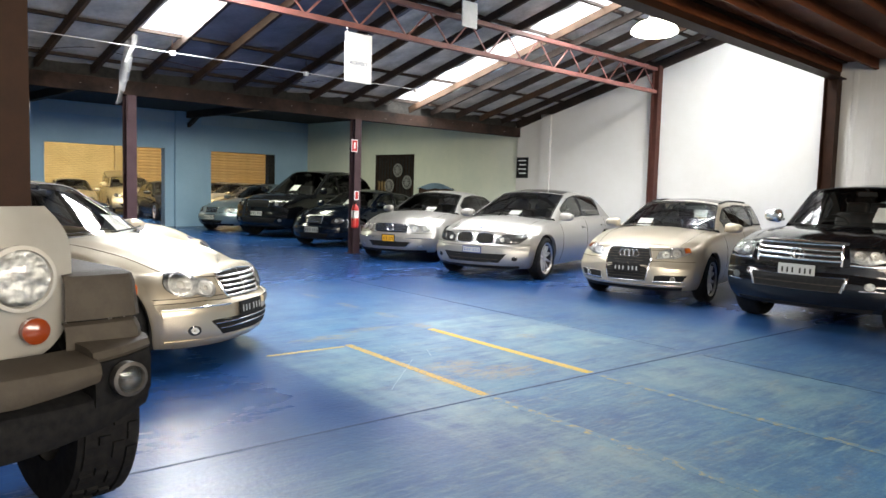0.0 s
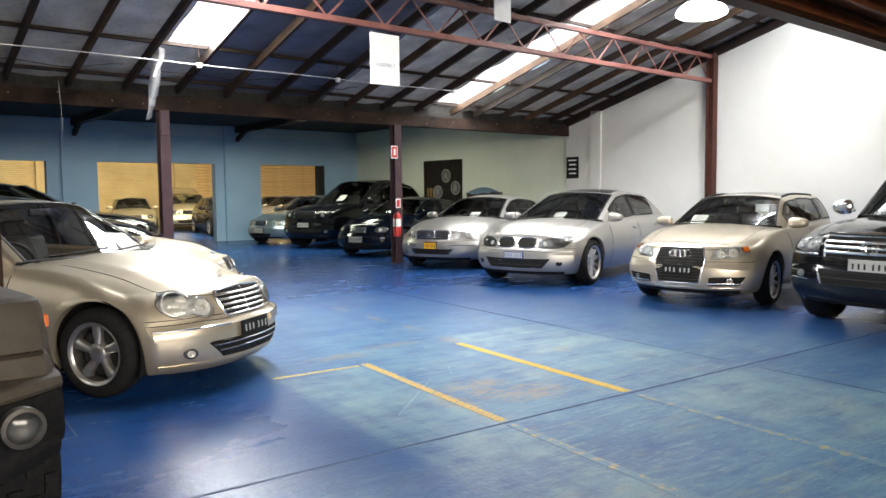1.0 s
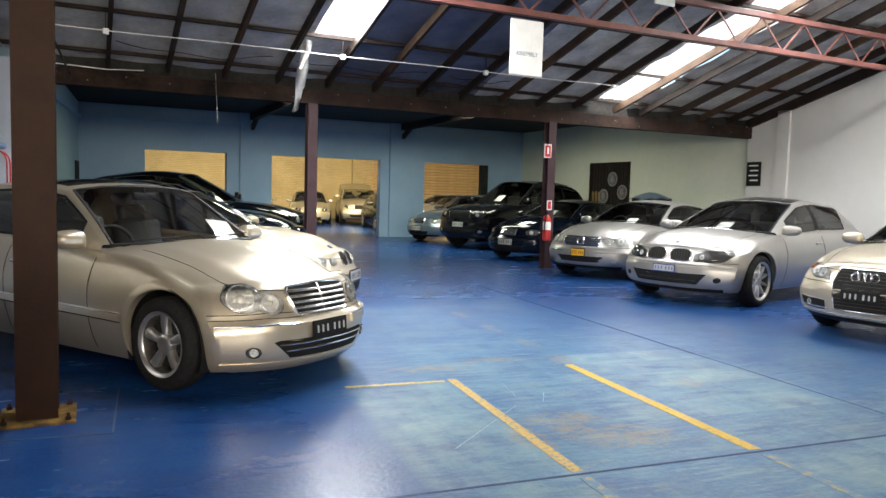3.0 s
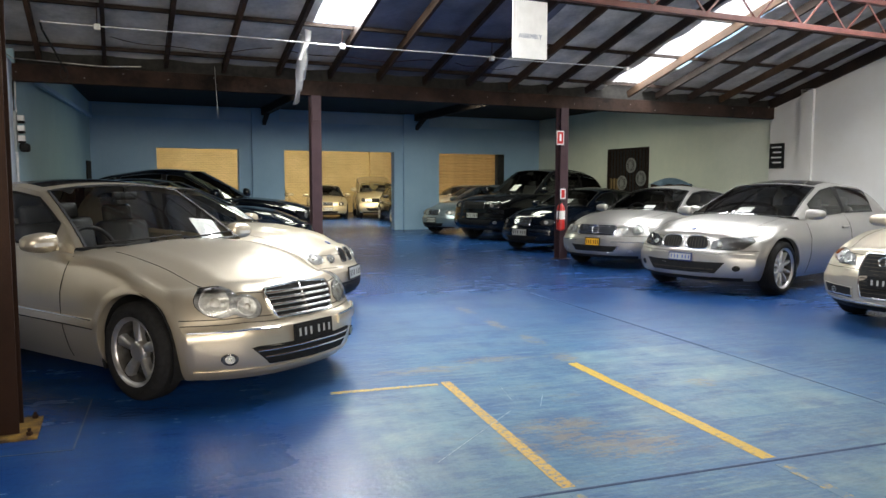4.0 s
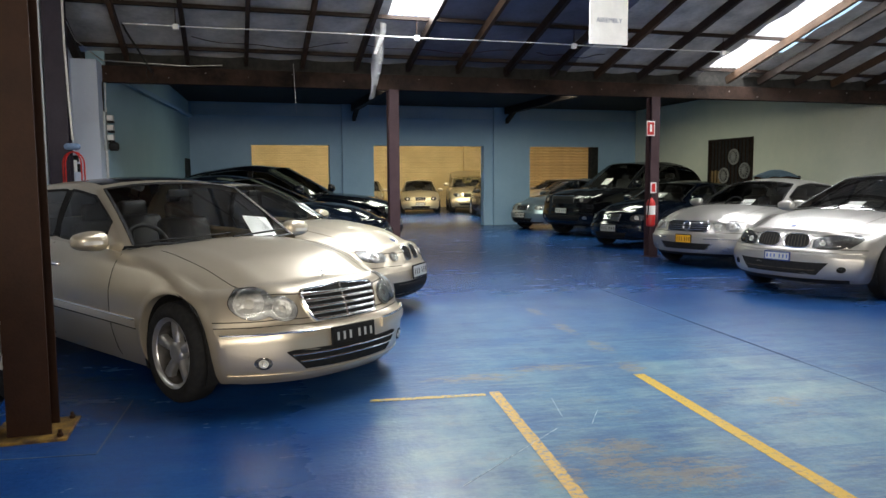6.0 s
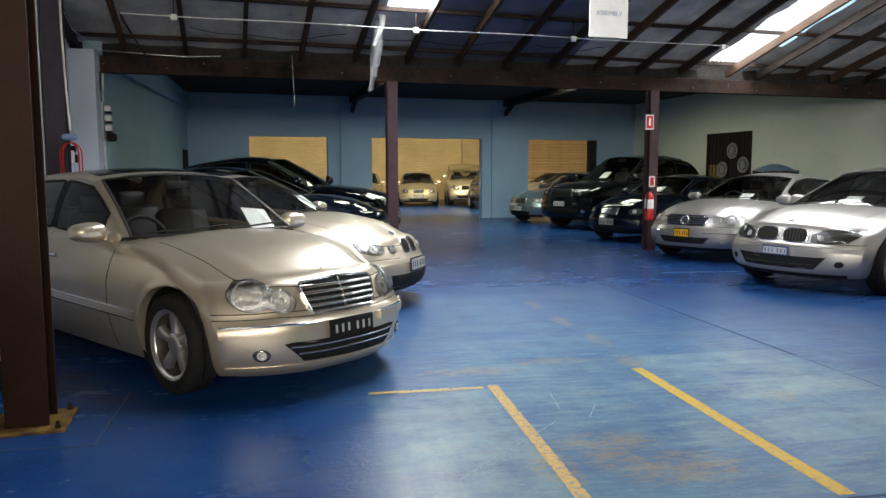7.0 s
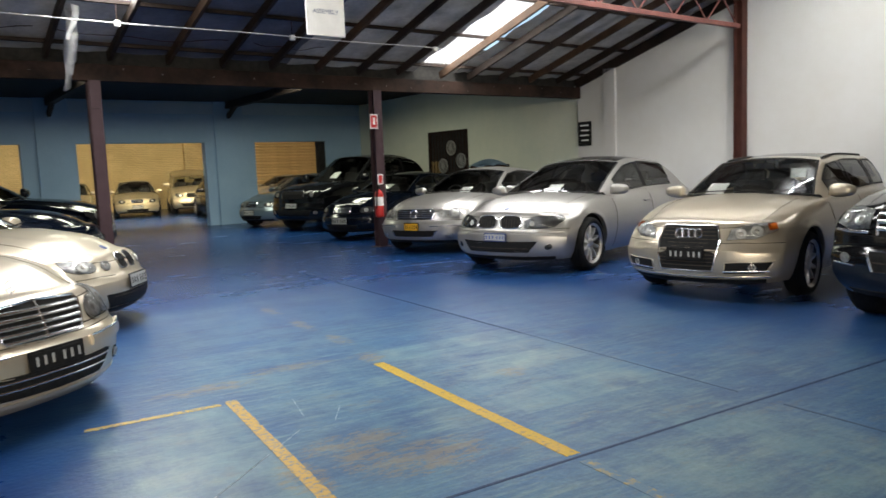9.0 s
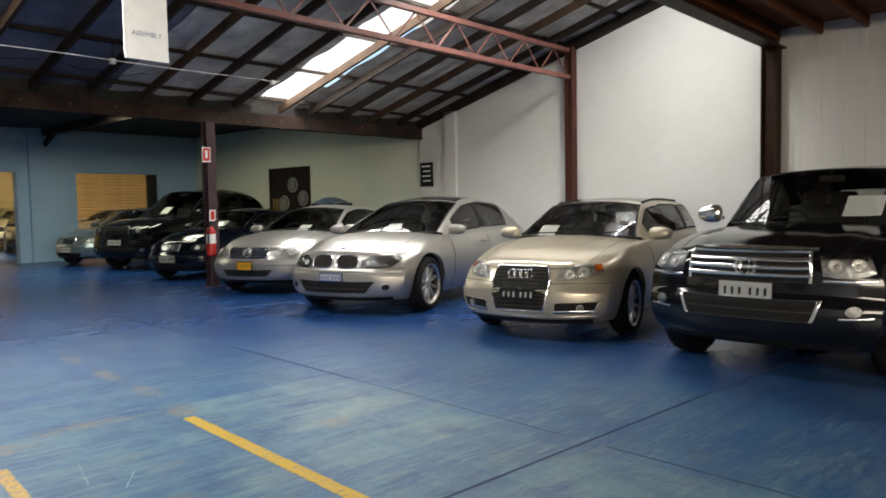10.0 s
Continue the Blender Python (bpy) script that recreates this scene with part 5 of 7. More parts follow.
def plate_on(car, nose, z, w=0.372, h=0.13, face=PLATE_WHITE, ink=BLACK, back=BLACK, a=0.0, tilt=4):
    p = nose(a, z)
    bm = bmesh.new()
    rounded(bm, (0, 0, 0), (0.012, w + 0.03, h + 0.025), 0.005)
    plate = part("number_plate", bm, back, car, "number plate in a dark surround")
    plate.matrix_local = pose(p.x + 0.014, p.y, p.z, 0, -tilt, 0)
    bm = bmesh.new()
    rounded(bm, (0.006, 0, 0), (0.008, w, h * 0.94), 0.003)
    part("plate_panel", bm, face, plate)
    for i in range(6):
        bm = bmesh.new()
        y = (-2.55 + i + (0.35 if i > 2 else -0.1)) * w / 6.6
        box(bm, 0.0095, y - w * 0.026, -h * 0.26, 0.0112, y + w * 0.026, h * 0.26)
        part("plate_mark", bm, ink, plate)
    return plate


def merged(p, q):
    """The outline round two overlapping ovals, as points about their shared waist."""
    def centre(o):
        return sum(x for x, _ in o) / len(o), sum(z for _, z in o) / len(o)

    def inside(x, z, o):
        odd = False
        for (a, b), (c, d) in zip(o, o[1:] + o[:1]):
            if (b > z) != (d > z) and x < a + (c - a) * (z - b) / (d - b):
                odd = not odd
        return odd

    keep = [v for v in p if not inside(*v, q)] + [v for v in q if not inside(*v, p)]
    (ax, az), (bx, bz) = centre(p), centre(q)
    cx, cz = ax * 0.4 + bx * 0.6, az * 0.4 + bz * 0.6
    return sorted(keep, key=lambda v: math.atan2(v[1] - cz, v[0] - cx))


def lamp(car, nose, lines, name="headlight", bulbs=(), sides=(-1, 1), off=0.004, dome=0.020, inner=DARK_CHROME):
    """A lamp unit on both sides: housing, dished reflectors with bulbs, rim and a clear cover."""
    for sd in sides:
        top = None
        for line in lines:
            ln = [(a * sd, z) for a, z in line]
            if sd < 0:
                ln = ln[::-1]
            bm = bmesh.new()
            patch(bm, nose, ln, 0.002, 0.0, (1.0, 0.9, 0.6, 0.3))
            u = part(name, bm, inner, top or car, "" if top else "lamp with a clear cover and bright reflector", smooth=30)
            top = top or u
            bm = bmesh.new()
            ring(bm, nose, ln, 0.983, 0.005)
            part("bezel", bm, BLACK, top, smooth=40)
            bm = bmesh.new()
            patch(bm, nose, ln, off + 0.004, dome, (0.97, 0.8, 0.55, 0.28))
            part("lens", bm, LENS, top, smooth=60)
        for a, z, r in bulbs:
            def loop(f, o, n=24):
                return [nose_out(nose, x, y, o) for x, y in oval(a * sd, z, r * f / (0.9 * car["half"]), r * f, n)]

            bm = bmesh.new()
            loops = [[bm.verts.new(p) for p in loop(f, o)] for f, o in ((1.06, -0.004), (1.03, 0.013), (0.98, 0.014), (0.86, 0.009), (0.6, 0.005), (0.3, 0.0035))]
            for p, q in zip(loops, loops[1:]):
                for i in range(24):
                    bm.faces.new((p[i], p[(i + 1) % 24], q[(i + 1) % 24], q[i]))
            bm.faces.new(loops[-1])
            part("reflector", bm, REFLECTOR, top, smooth=40)
            bm = bmesh.new()
            patch(bm, nose, oval(a * sd, z, r * 0.36 / (0.9 * car["half"]), r * 0.36, 16), 0.005, 0.012, (1, 0.6))
            part("bulb", bm, LENS_GREY, top, smooth=50)


def front(car, s, nose, at, paint):
    car["half"] = s["W"] / 2
    s["face"](car, s, nose, at, paint)
    top = s["sh"][0][1]
    for nm, f, a0, a1 in (("bonnet_front_line", 0.955, -0.9, 0.9), ("bumper_shut_line", 0.70, 0.36, 1.0), ("bumper_shut_line", 0.70, -1.0, -0.36)):
        bm = bmesh.new()
        ps = [nose_out(nose, a0 + (a1 - a0) * i / 24, s["zl"] + (top - s["zl"]) * f, 0.0) for i in range(25)]
        ribbon(bm, ps, [Vector((1, 0, 0.15)).normalized()] * 25, 0.006)
        part(nm, bm, BLACK, car)
    bm = bmesh.new()
    slat(bm, nose, -0.9, 0.9, s["zl"] + 0.025, s["zl"] + 0.025, 0.05, 0.006)
    part("lower_lip", bm, s.get("lip", BLACK), car, smooth=50)
    del car["half"]


def opening(car, nose, line, name="air_intake", material=BLACK, off=0.007, frame=None, inner=0.9, foff=0.014):
    bm = bmesh.new()
    patch(bm, nose, line, off, -0.0, (1.0, 0.7, 0.35))
    u = part(name, bm, material, car, smooth=40)
    if frame:
        bm = bmesh.new()
        ring(bm, nose, line, inner, foff)
        part("frame", bm, frame, u, smooth=50)
    return u


def slats(parent, nose, rows, material, h, off, name="bar"):
    for a0, a1, z0, z1 in rows:
        bm = bmesh.new()
        slat(bm, nose, a0, a1, z0, z1, h, off)
        part(name, bm, material, parent, smooth=50)


def hood_mark(car, at, X, r, material, flat=True):
    """A plain round emblem."""
    p = at(X, 0, 1)
    bm = bmesh.new()
    if flat:
        lathe(bm, [(r, -0.006), (r, 0.004), (r * 0.8, 0.007), (0.002, 0.008)], 20, "z")
        q = at(X - 0.05, 0, 1)
        mm = Matrix.Translation(p) @ (q - p).to_track_quat("-X", "Z").to_matrix().to_4x4()
        bmesh.ops.transform(bm, matrix=mm, verts=bm.verts)
    else:
        pts = [p + Vector((0, r * math.cos(t), 0.012 + r + r * math.sin(t))) for t in (2 * math.pi * i / 20 for i in range(21))]
        tube(bm, pts, 0.0022, 6)
        tube(bm, [p, p + Vector((0, 0, 0.014 + r))], 0.005, 6)
        for t in (90, 210, 330):
            tube(bm, [p + Vector((0, 0, 0.012 + r)), p + Vector((0, r * math.cos(radians(t)), 0.012 + r + r * math.sin(radians(t))))], 0.003, 5)
    part("bonnet_emblem", bm, material, car, "small round bonnet emblem", smooth=50)


# faces of the several models
def face_oval_sedan(car, s, nose, at, paint):
    lamp(car, nose, [merged(oval(0.765, 0.655, 0.150, 0.094, 40, lean=0.012), oval(0.565, 0.615, 0.120, 0.074, 36, lean=0.008))], bulbs=((0.785, 0.655, 0.074), (0.565, 0.615, 0.054)))
    line = poly([(-0.425, 0.690), (-0.40, 0.722), (0, 0.738), (0.40, 0.722), (0.425, 0.690), (0.345, 0.540), (0.29, 0.520), (0, 0.508), (-0.29, 0.520), (-0.345, 0.540)], 3)
    g = opening(car, nose, line, "grille", BLACK, frame=CHROME, inner=0.93, foff=0.020)
    slats(g, nose, [(-0.390 + 0.016 * i, 0.390 - 0.016 * i, 0.689 - 0.0385 * i, 0.689 - 0.0385 * i) for i in range(5)], CHROME, 0.018, 0.019)
    slats(g, nose, [(-0.007, 0.007, 0.625, 0.625)], CHROME, 0.20, 0.023)
    i = opening(car, nose, poly([(-0.60, 0.362), (-0.54, 0.372), (0.54, 0.372), (0.60, 0.362), (0.46, 0.250), (0, 0.242), (-0.46, 0.250)]), frame=BLACK, inner=0.95, foff=0.010)
    slats(i, nose, [(-0.56, 0.56, 0.343, 0.343), (-0.50, 0.50, 0.300, 0.300)], CHROME, 0.011, 0.015)
    lamp(car, nose, [oval(0.76, 0.305, 0.058, 0.038)], "fog_lamp", bulbs=((0.76, 0.305, 0.024),), dome=0.008, inner=LAMP_SMOKE)
    slats(car, nose, [(sd * 0.36, sd * 0.99, 0.452, 0.446) for sd in (-1, 1)], paint, 0.062, 0.020, "bumper_strip")
    slats(car, nose, [(sd * 0.36, sd * 0.985, 0.478, 0.473) for sd in (-1, 1)], CHROME, 0.007, 0.025, "bumper_trim")
    slats(car, nose, [(-0.98, 0.98, 0.215, 0.215)], paint, 0.028, 0.010, "spoiler_edge")
    plate_on(car, nose, 0.425, 0.34, 0.10, ink=PLATE_WHITE, face=BLACK)
    bm = bmesh.new()
    ribbon(bm, [nose_out(nose, -1 + 2 * i / 30, 0.520, 0.0) for i in range(31)], [Vector((1, 0, 0.1)).normalized()] * 31, 0.006)
    part("bumper_shut_line", bm, BLACK, car)
    hood_mark(car, at, s["foh"] - 0.10, 0.036, CHROME, False)


def face_kidney(car, s, nose, at, paint, small=True):
    z = 0.645 if small else 0.672
    for sd in (-1, 1):
        g = opening(car, nose, oval(sd * (0.125 if small else 0.215), z, 0.105 if small else 0.195, 0.075 if small else 0.086, power=3.2), "grille", BLACK, frame=CHROME, inner=0.88, foff=0.013)
        c0, w = sd * (0.125 if small else 0.215), 0.085 if small else 0.16
        for i in range(8):
            bm = bmesh.new()
            a = c0 - w + 2 * w * i / 7
            slat(bm, nose, a - 0.005, a + 0.005, z, z, 0.11 if small else 0.13, 0.010, 2)
            part("bar", bm, BLACK if small else GREY_PLASTIC, g)
    if small:
        lamp(car, nose, [oval(0.76, 0.64, 0.16, 0.055, power=2.4, lean=0.02), oval(0.46, 0.625, 0.075, 0.045)], bulbs=((0.74, 0.64, 0.045), (0.46, 0.625, 0.03)))
    else:
        lamp(car, nose, [poly([(0.43, 0.60), (0.44, 0.69), (0.62, 0.74), (0.95, 0.75), (0.98, 0.70), (0.84, 0.605), (0.6, 0.58)], 4)], bulbs=((0.55, 0.650, 0.030),), inner=LAMP_SMOKE)
    i = opening(car, nose, poly([(-0.66, 0.435), (0.66, 0.435), (0.54, 0.295), (-0.54, 0.295)]) if not small else poly([(-0.62, 0.37), (0.62, 0.37), (0.58, 0.25), (-0.58, 0.25)]))
    slats(i, nose, [(-0.52, 0.52, 0.345, 0.345)], GREY_PLASTIC, 0.01, 0.008)
    lamp(car, nose, [oval(0.80, 0.315, 0.055, 0.04) if small else oval(0.80, 0.365, 0.048, 0.036)], "fog_lamp", dome=0.005, inner=DARK_CHROME if small else BLACK)
    if not small:
        slats(car, nose, [(-0.95, 0.95, 0.552, 0.552)], paint, 0.022, 0.014, "bumper_strip")
        plate_on(car, nose, 0.485, 0.31, 0.085, PLATE_WHITE, BLUE_INK, BADGE_BLUE)
    else:
        plate_on(car, nose, 0.455, 0.372, 0.12, PLATE_WHITE, BLACK, BLACK)
    hood_mark(car, at, s["foh"] - 0.10, 0.038, BADGE_BLUE)


def face_frame_grille(car, s, nose, at, paint):
    g = opening(car, nose, poly([(-0.36, 0.745), (0.36, 0.745), (0.395, 0.60), (0.34, 0.315), (-0.34, 0.315), (-0.395, 0.60)], 4), "grille", BLACK, frame=CHROME, inner=0.95, foff=0.014)
    slats(g, nose, [(-0.34, 0.34, 0.718 - 0.035 * i, 0.718 - 0.035 * i) for i in range(11)], GREY_PLASTIC, 0.008, 0.008)
    bm = bmesh.new()
    for i in range(4):
        ring(bm, nose, oval(-0.12 + 0.08 * i, 0.665, 0.060, 0.048, 20), 0.74, 0.020)
    part("grille_emblem", bm, CHROME, g, "row of plain chrome rings", smooth=50)
    lamp(car, nose, [poly([(0.45, 0.605), (0.50, 0.70), (0.72, 0.75), (0.95, 0.755), (0.96, 0.69), (0.74, 0.615)], 4)], bulbs=((0.60, 0.66, 0.042), (0.76, 0.685, 0.045)))
    for sd in (-1, 1):
        bm = bmesh.new()
        ln = poly([(sd * 0.88, 0.745), (sd * 0.96, 0.745), (sd * 0.96, 0.70), (sd * 0.88, 0.69)], 3)
        patch(bm, nose, ln if sd > 0 else ln[::-1], 0.012, 0.004, (1, 0.6))
        part("turn_signal", bm, AMBER, car, "amber turn signal", smooth=50)
        i = opening(car, nose, poly([(sd * 0.45, 0.40), (sd * 0.94, 0.41), (sd * 0.88, 0.30), (sd * 0.45, 0.295)]), frame=paint, inner=0.93, foff=0.010)
        slats(i, nose, [(sd * 0.45, sd * 0.90, 0.318, 0.322)], CHROME, 0.014, 0.014)
    lamp(car, nose, [oval(0.74, 0.355, 0.060, 0.036)], "fog_lamp", bulbs=((0.74, 0.355, 0.028),), dome=0.006)
    slats(car, nose, [(-0.92, 0.92, 0.265, 0.265)], CHROME, 0.010, 0.012, "bumper_trim")
    plate_on(car, nose, 0.475, 0.35, 0.10, BLACK, PLATE_WHITE, BLACK)


def face_twin_round(car, s, nose, at, paint):
    lamp(car, nose, [oval(0.82, 0.665, 0.105, 0.080), oval(0.595, 0.655, 0.095, 0.070)], bulbs=((0.82, 0.665, 0.048), (0.595, 0.655, 0.042)))
    g = opening(car, nose, poly([(-0.47, 0.700), (-0.42, 0.738), (0.42, 0.738), (0.47, 0.700), (0.43, 0.590), (0.38, 0.568), (-0.38, 0.568), (-0.43, 0.590)], 4), "grille", BLACK, frame=CHROME, inner=0.93, foff=0.014)
    slats(g, nose, [(-0.43, 0.43, 0.708 - 0.034 * i, 0.708 - 0.034 * i) for i in range(4)], CHROME, 0.009, 0.012)
    bm = bmesh.new()
    ring(bm, nose, oval(0, 0.655, 0.088, 0.072, 24), 0.80, 0.026)
    part("grille_emblem", bm, CHROME, g, "round chrome emblem", smooth=50)
    opening(car, nose, poly([(-0.56, 0.40), (0.56, 0.40), (0.46, 0.30), (-0.46, 0.30)]), frame=CHROME, inner=0.95, foff=0.008)
    lamp(car, nose, [oval(0.76, 0.315, 0.07, 0.03)], "fog_lamp", dome=0.006)
    slats(car, nose, [(sd * 0.4, sd * 0.96, 0.47, 0.47) for sd in (-1, 1)], CHROME, 0.010, 0.014, "bumper_trim")
    plate_on(car, nose, 0.46, 0.26, 0.12, s.get("plate", PLATE_WHITE), BLACK, BLACK)


def face_suv(car, s, nose, at, paint):
    k = s["H"] / 1.8
    lamp(car, nose, [poly([(0.55, 0.80 * k), (0.58, 0.93 * k), (0.9, 0.98 * k), (0.97, 0.90 * k), (0.82, 0.80 * k)], 4)], bulbs=((0.68, 0.87 * k, 0.045),), inner=LAMP_SMOKE)
    g = opening(car, nose, poly([(-0.46, 0.97 * k), (0.46, 0.97 * k), (0.42, 0.78 * k), (-0.42, 0.78 * k)]), "grille", BLACK, frame=CHROME, inner=0.95)
    slats(g, nose, [(-0.43, 0.43, (0.94 - 0.05 * i) * k, (0.94 - 0.05 * i) * k) for i in range(4)], s.get("slat", CHROME), 0.016, 0.018)
    opening(car, nose, poly([(-0.7, 0.52 * k), (0.7, 0.52 * k), (0.6, 0.38 * k), (-0.6, 0.38 * k)]))
    lamp(car, nose, [oval(0.8, 0.46 * k, 0.06, 0.04)], "fog_lamp", dome=0.006)
    plate_on(car, nose, 0.62 * k, 0.372, 0.12)


def face_plain(car, s, nose, at, paint):
    lamp(car, nose, [oval(0.72, 0.63, 0.17, 0.065, lean=0.012)], bulbs=((0.7, 0.63, 0.034),), inner=LAMP_SMOKE)
    g = opening(car, nose, poly([(-0.30, 0.70), (0.30, 0.70), (0.27, 0.56), (-0.27, 0.56)]), "grille", BLACK, frame=CHROME, inner=0.92)
    slats(g, nose, [(-0.27, 0.27, 0.67 - 0.035 * i, 0.67 - 0.035 * i) for i in range(3)], CHROME, 0.010, 0.014)
    opening(car, nose, poly([(-0.55, 0.34), (0.55, 0.34), (0.48, 0.25), (-0.48, 0.25)]))
    plate_on(car, nose, 0.42)


def face_cruiser(car, s, nose, at, paint):
    # big chrome bars, a wide lower bumper
    full = nose
    nose = lambda a, z: full(a, z * 0.86)
    g = opening(car, nose, poly([(-0.55, 1.12), (0.55, 1.12), (0.52, 0.875), (-0.52, 0.875)]), "grille", BLACK, frame=CHROME, inner=0.955, foff=0.02)
    slats(g, nose, [(-0.52, 0.52, 1.06 - 0.062 * i, 1.06 - 0.062 * i) for i in range(3)], CHROME, 0.030, 0.026)
    bm = bmesh.new()
    ring(bm, nose, oval(0, 1.0, 0.105, 0.072, 26), 0.76, 0.038)
    ring(bm, nose, oval(0, 1.0, 0.045, 0.068, 20), 0.74, 0.040)
    part("grille_emblem", bm, CHROME, g, "oval chrome emblem", smooth=50)
    slats(car, nose, [(-0.60, 0.60, 1.155, 1.155)], CHROME, 0.030, 0.022, "bonnet_trim")
    lamp(car, nose, [poly([(0.60, 0.93), (0.60, 1.09), (0.80, 1.12), (0.97, 1.10), (0.97, 0.96), (0.80, 0.91)], 4)], bulbs=((0.71, 1.01, 0.055), (0.87, 1.02, 0.05)))
    slats(car, nose, [(sd * 0.60, sd * 0.96, 0.895, 0.905) for sd in (-1, 1)], CHROME, 0.024, 0.016, "lamp_trim")
    i = opening(car, nose, poly([(-0.60, 0.73), (0.60, 0.73), (0.55, 0.56), (-0.55, 0.56)]), frame=CHROME, inner=0.95, foff=0.018)
    slats(i, nose, [(-0.55, 0.55, 0.64, 0.64)], GREY_PLASTIC, 0.012, 0.008)
    lamp(car, nose, [oval(0.82, 0.66, 0.055, 0.045)], "fog_lamp", dome=0.006)
    slats(car, nose, [(sd * 0.72, sd * 0.95, 0.60, 0.61) for sd in (-1, 1)], CHROME, 0.016, 0.014, "bumper_trim")
    plate_on(car, nose, 0.79, 0.36, 0.11, PLATE_WHITE, BLACK, PLATE_WHITE)


SEDAN = dict(
    foh=0.82, wb=2.715, roh=1.02, W=1.73, H=1.43, wr=0.565, xw0=-0.42, xw1=-1.20, xr1=-2.55, xr0=-3.22,
    sh=[(0.79, 0.725), (0.4, 0.805), (0, 0.86), (-0.42, 0.905), (-1.4, 0.935), (-2.6, 0.96), (-3.2, 0.955), (-3.735, 0.90)],
    crown=[(0.79, 0.038), (0.2, 0.075), (-0.42, 0.075), (-1.0, 0.05), (-3.2, 0.05), (-3.735, 0.03)],
    wins=[(-0.92, -1.72), (-1.80, -2.62)], doors=[-0.62, -1.74, -2.68], face=face_oval_sedan, moulding=0.42,
)


def paper(car, tops, a, row, size=(0.21, 0.29), turn=0.0, label="white price sheet lying behind a windscreen"):
    """A sheet of paper leaning on the inside of a windscreen."""
    p, q = tops[row][5], tops[row + 1][5]
    half = abs(tops[row][-1].y)
    w = a * half
    drop = (tops[row][5].x - tops[row][-1].x) * abs(a) ** 2.2
    d = (q - p).normalized()
    n = Vector((0, 1, 0)).cross(d).normalized()
    n = n if n.z > 0 else -n
    c = p + Vector((-drop, w, 0)) - n * 0.02 + d * size[1] * 0.60
    m = Matrix((Vector((0, 1, 0)), -d, n)).transposed().to_4x4()
    if m.determinant() < 0:
        m = Matrix((Vector((0, -1, 0)), -d, n)).transposed().to_4x4()
    bm = bmesh.new()
    rows = []
    for i in range(5):
        y = (i / 4 - 0.5) * size[1]
        rows.append([bm.verts.new((sx * size[0] / 2, y, 0.004 * math.cos(3 * i / 4))) for sx in (-1, 1)])
    for r, t in zip(rows, rows[1:]):
        bm.faces.new((r[0], r[1], t[1], t[0]))
    bmesh.ops.solidify(bm, geom=bm.faces[:], thickness=0.0012)
    bmesh.ops.rotate(bm, verts=bm.verts, cent=(0, 0, 0), matrix=Matrix.Rotation(radians(turn), 3, "Z"))
    ob = solid("paper_sheet", bm, PAPER, label, "paper", m=car.matrix_world @ Matrix.Translation(c) @ m, group="price sheets")
    return ob


def at_pose(x, y, heading):
    return pose(x, y, 0, 0, 0, heading)


def shifted(spec, d):
    """The same body with its axles d further forward."""
    out = dict(spec)
    out["foh"], out["roh"] = spec["foh"] - d, spec["roh"] + d
    for k in ("xw0", "xw1", "xr1", "xr0"):
        out[k] = spec[k] - d
    for k in ("sh", "crown"):
        out[k] = [(x - d, z) for x, z in spec[k]]
    out["wins"], out["doors"] = [(p - d, q - d) for p, q in spec["wins"]], [x - d for x in spec["doors"]]
    return out


c, tops, _ = build_car("sedan", at_pose(2.375, 6.80, 308), "silver four-door sedan with oval twin headlights and five-spoke wheels", "car", dict(shifted(SEDAN, 0.11), foh=0.775, zl=0.155, sunroof=(-1.47, -2.12), handle=CHROME, lip=SILVER, repeater=True, R=0.324, H=1.45, zr1=1.42, wr=0.60), SILVER)
paper(c, tops, 0.52, 0, turn=-12)
c, tops, _ = build_car("hatchback", at_pose(3.10, 9.53, 330), "silver three-door hatchback with small twin grilles parked nose out", "car", dict(
    SEDAN, foh=0.77, wb=2.725, roh=0.80, W=1.75, H=1.41, xw0=-0.45, xw1=-1.25, xr1=-2.75, xr0=-3.25, face=face_kidney, moulding=0.4, wins=[(-0.95, -1.95), (-2.05, -2.75)], doors=[-0.65, -1.98],
    sh=[(0.74, 0.68), (0.4, 0.785), (0, 0.845), (-0.45, 0.90), (-1.4, 0.93), (-2.6, 0.97), (-3.525, 0.93)], crown=[(0.74, 0.06), (0.2, 0.085), (-0.42, 0.075), (-1.0, 0.05), (-3.525, 0.04)], sunroof=(-1.4, -2.0)), SILVER)
paper(c, tops, 0.55, 1, (0.16, 0.30), turn=-10)
LIMO = dict(
    SEDAN, foh=0.90, wb=2.99, roh=1.17, W=1.90, H=1.49, wr=0.62, xw0=-0.33, xw1=-1.38, xr1=-2.85, xr0=-3.65, zw1=1.425, R=0.345, rim=0.255, spokes=10, tyre_w=0.235, moulding=None,
    sh=[(0.87, 0.755), (0.5, 0.83), (0, 0.895), (-0.4, 0.93), (-1.4, 0.97), (-2.8, 0.99), (-3.65, 0.99), (-4.16, 0.93)], crown=[(0.87, 0.06), (0.2, 0.09), (-0.42, 0.08), (-1.0, 0.05), (-4.16, 0.04)],
    wins=[(-0.95, -1.85), (-1.93, -2.95)], doors=[-0.65, -1.88, -2.98], face=lambda *q: face_kidney(*q, small=False), sunroof=(-1.4, -2.1), mx=0.36)
c, tops, _ = build_car("saloon", at_pose(8.96, 9.57, 200), "large silver luxury saloon with twin kidney grilles and multi-spoke wheels", "car", LIMO, SILVER_COLD)
paper(c, tops, 0.10, 0, (0.21, 0.27))
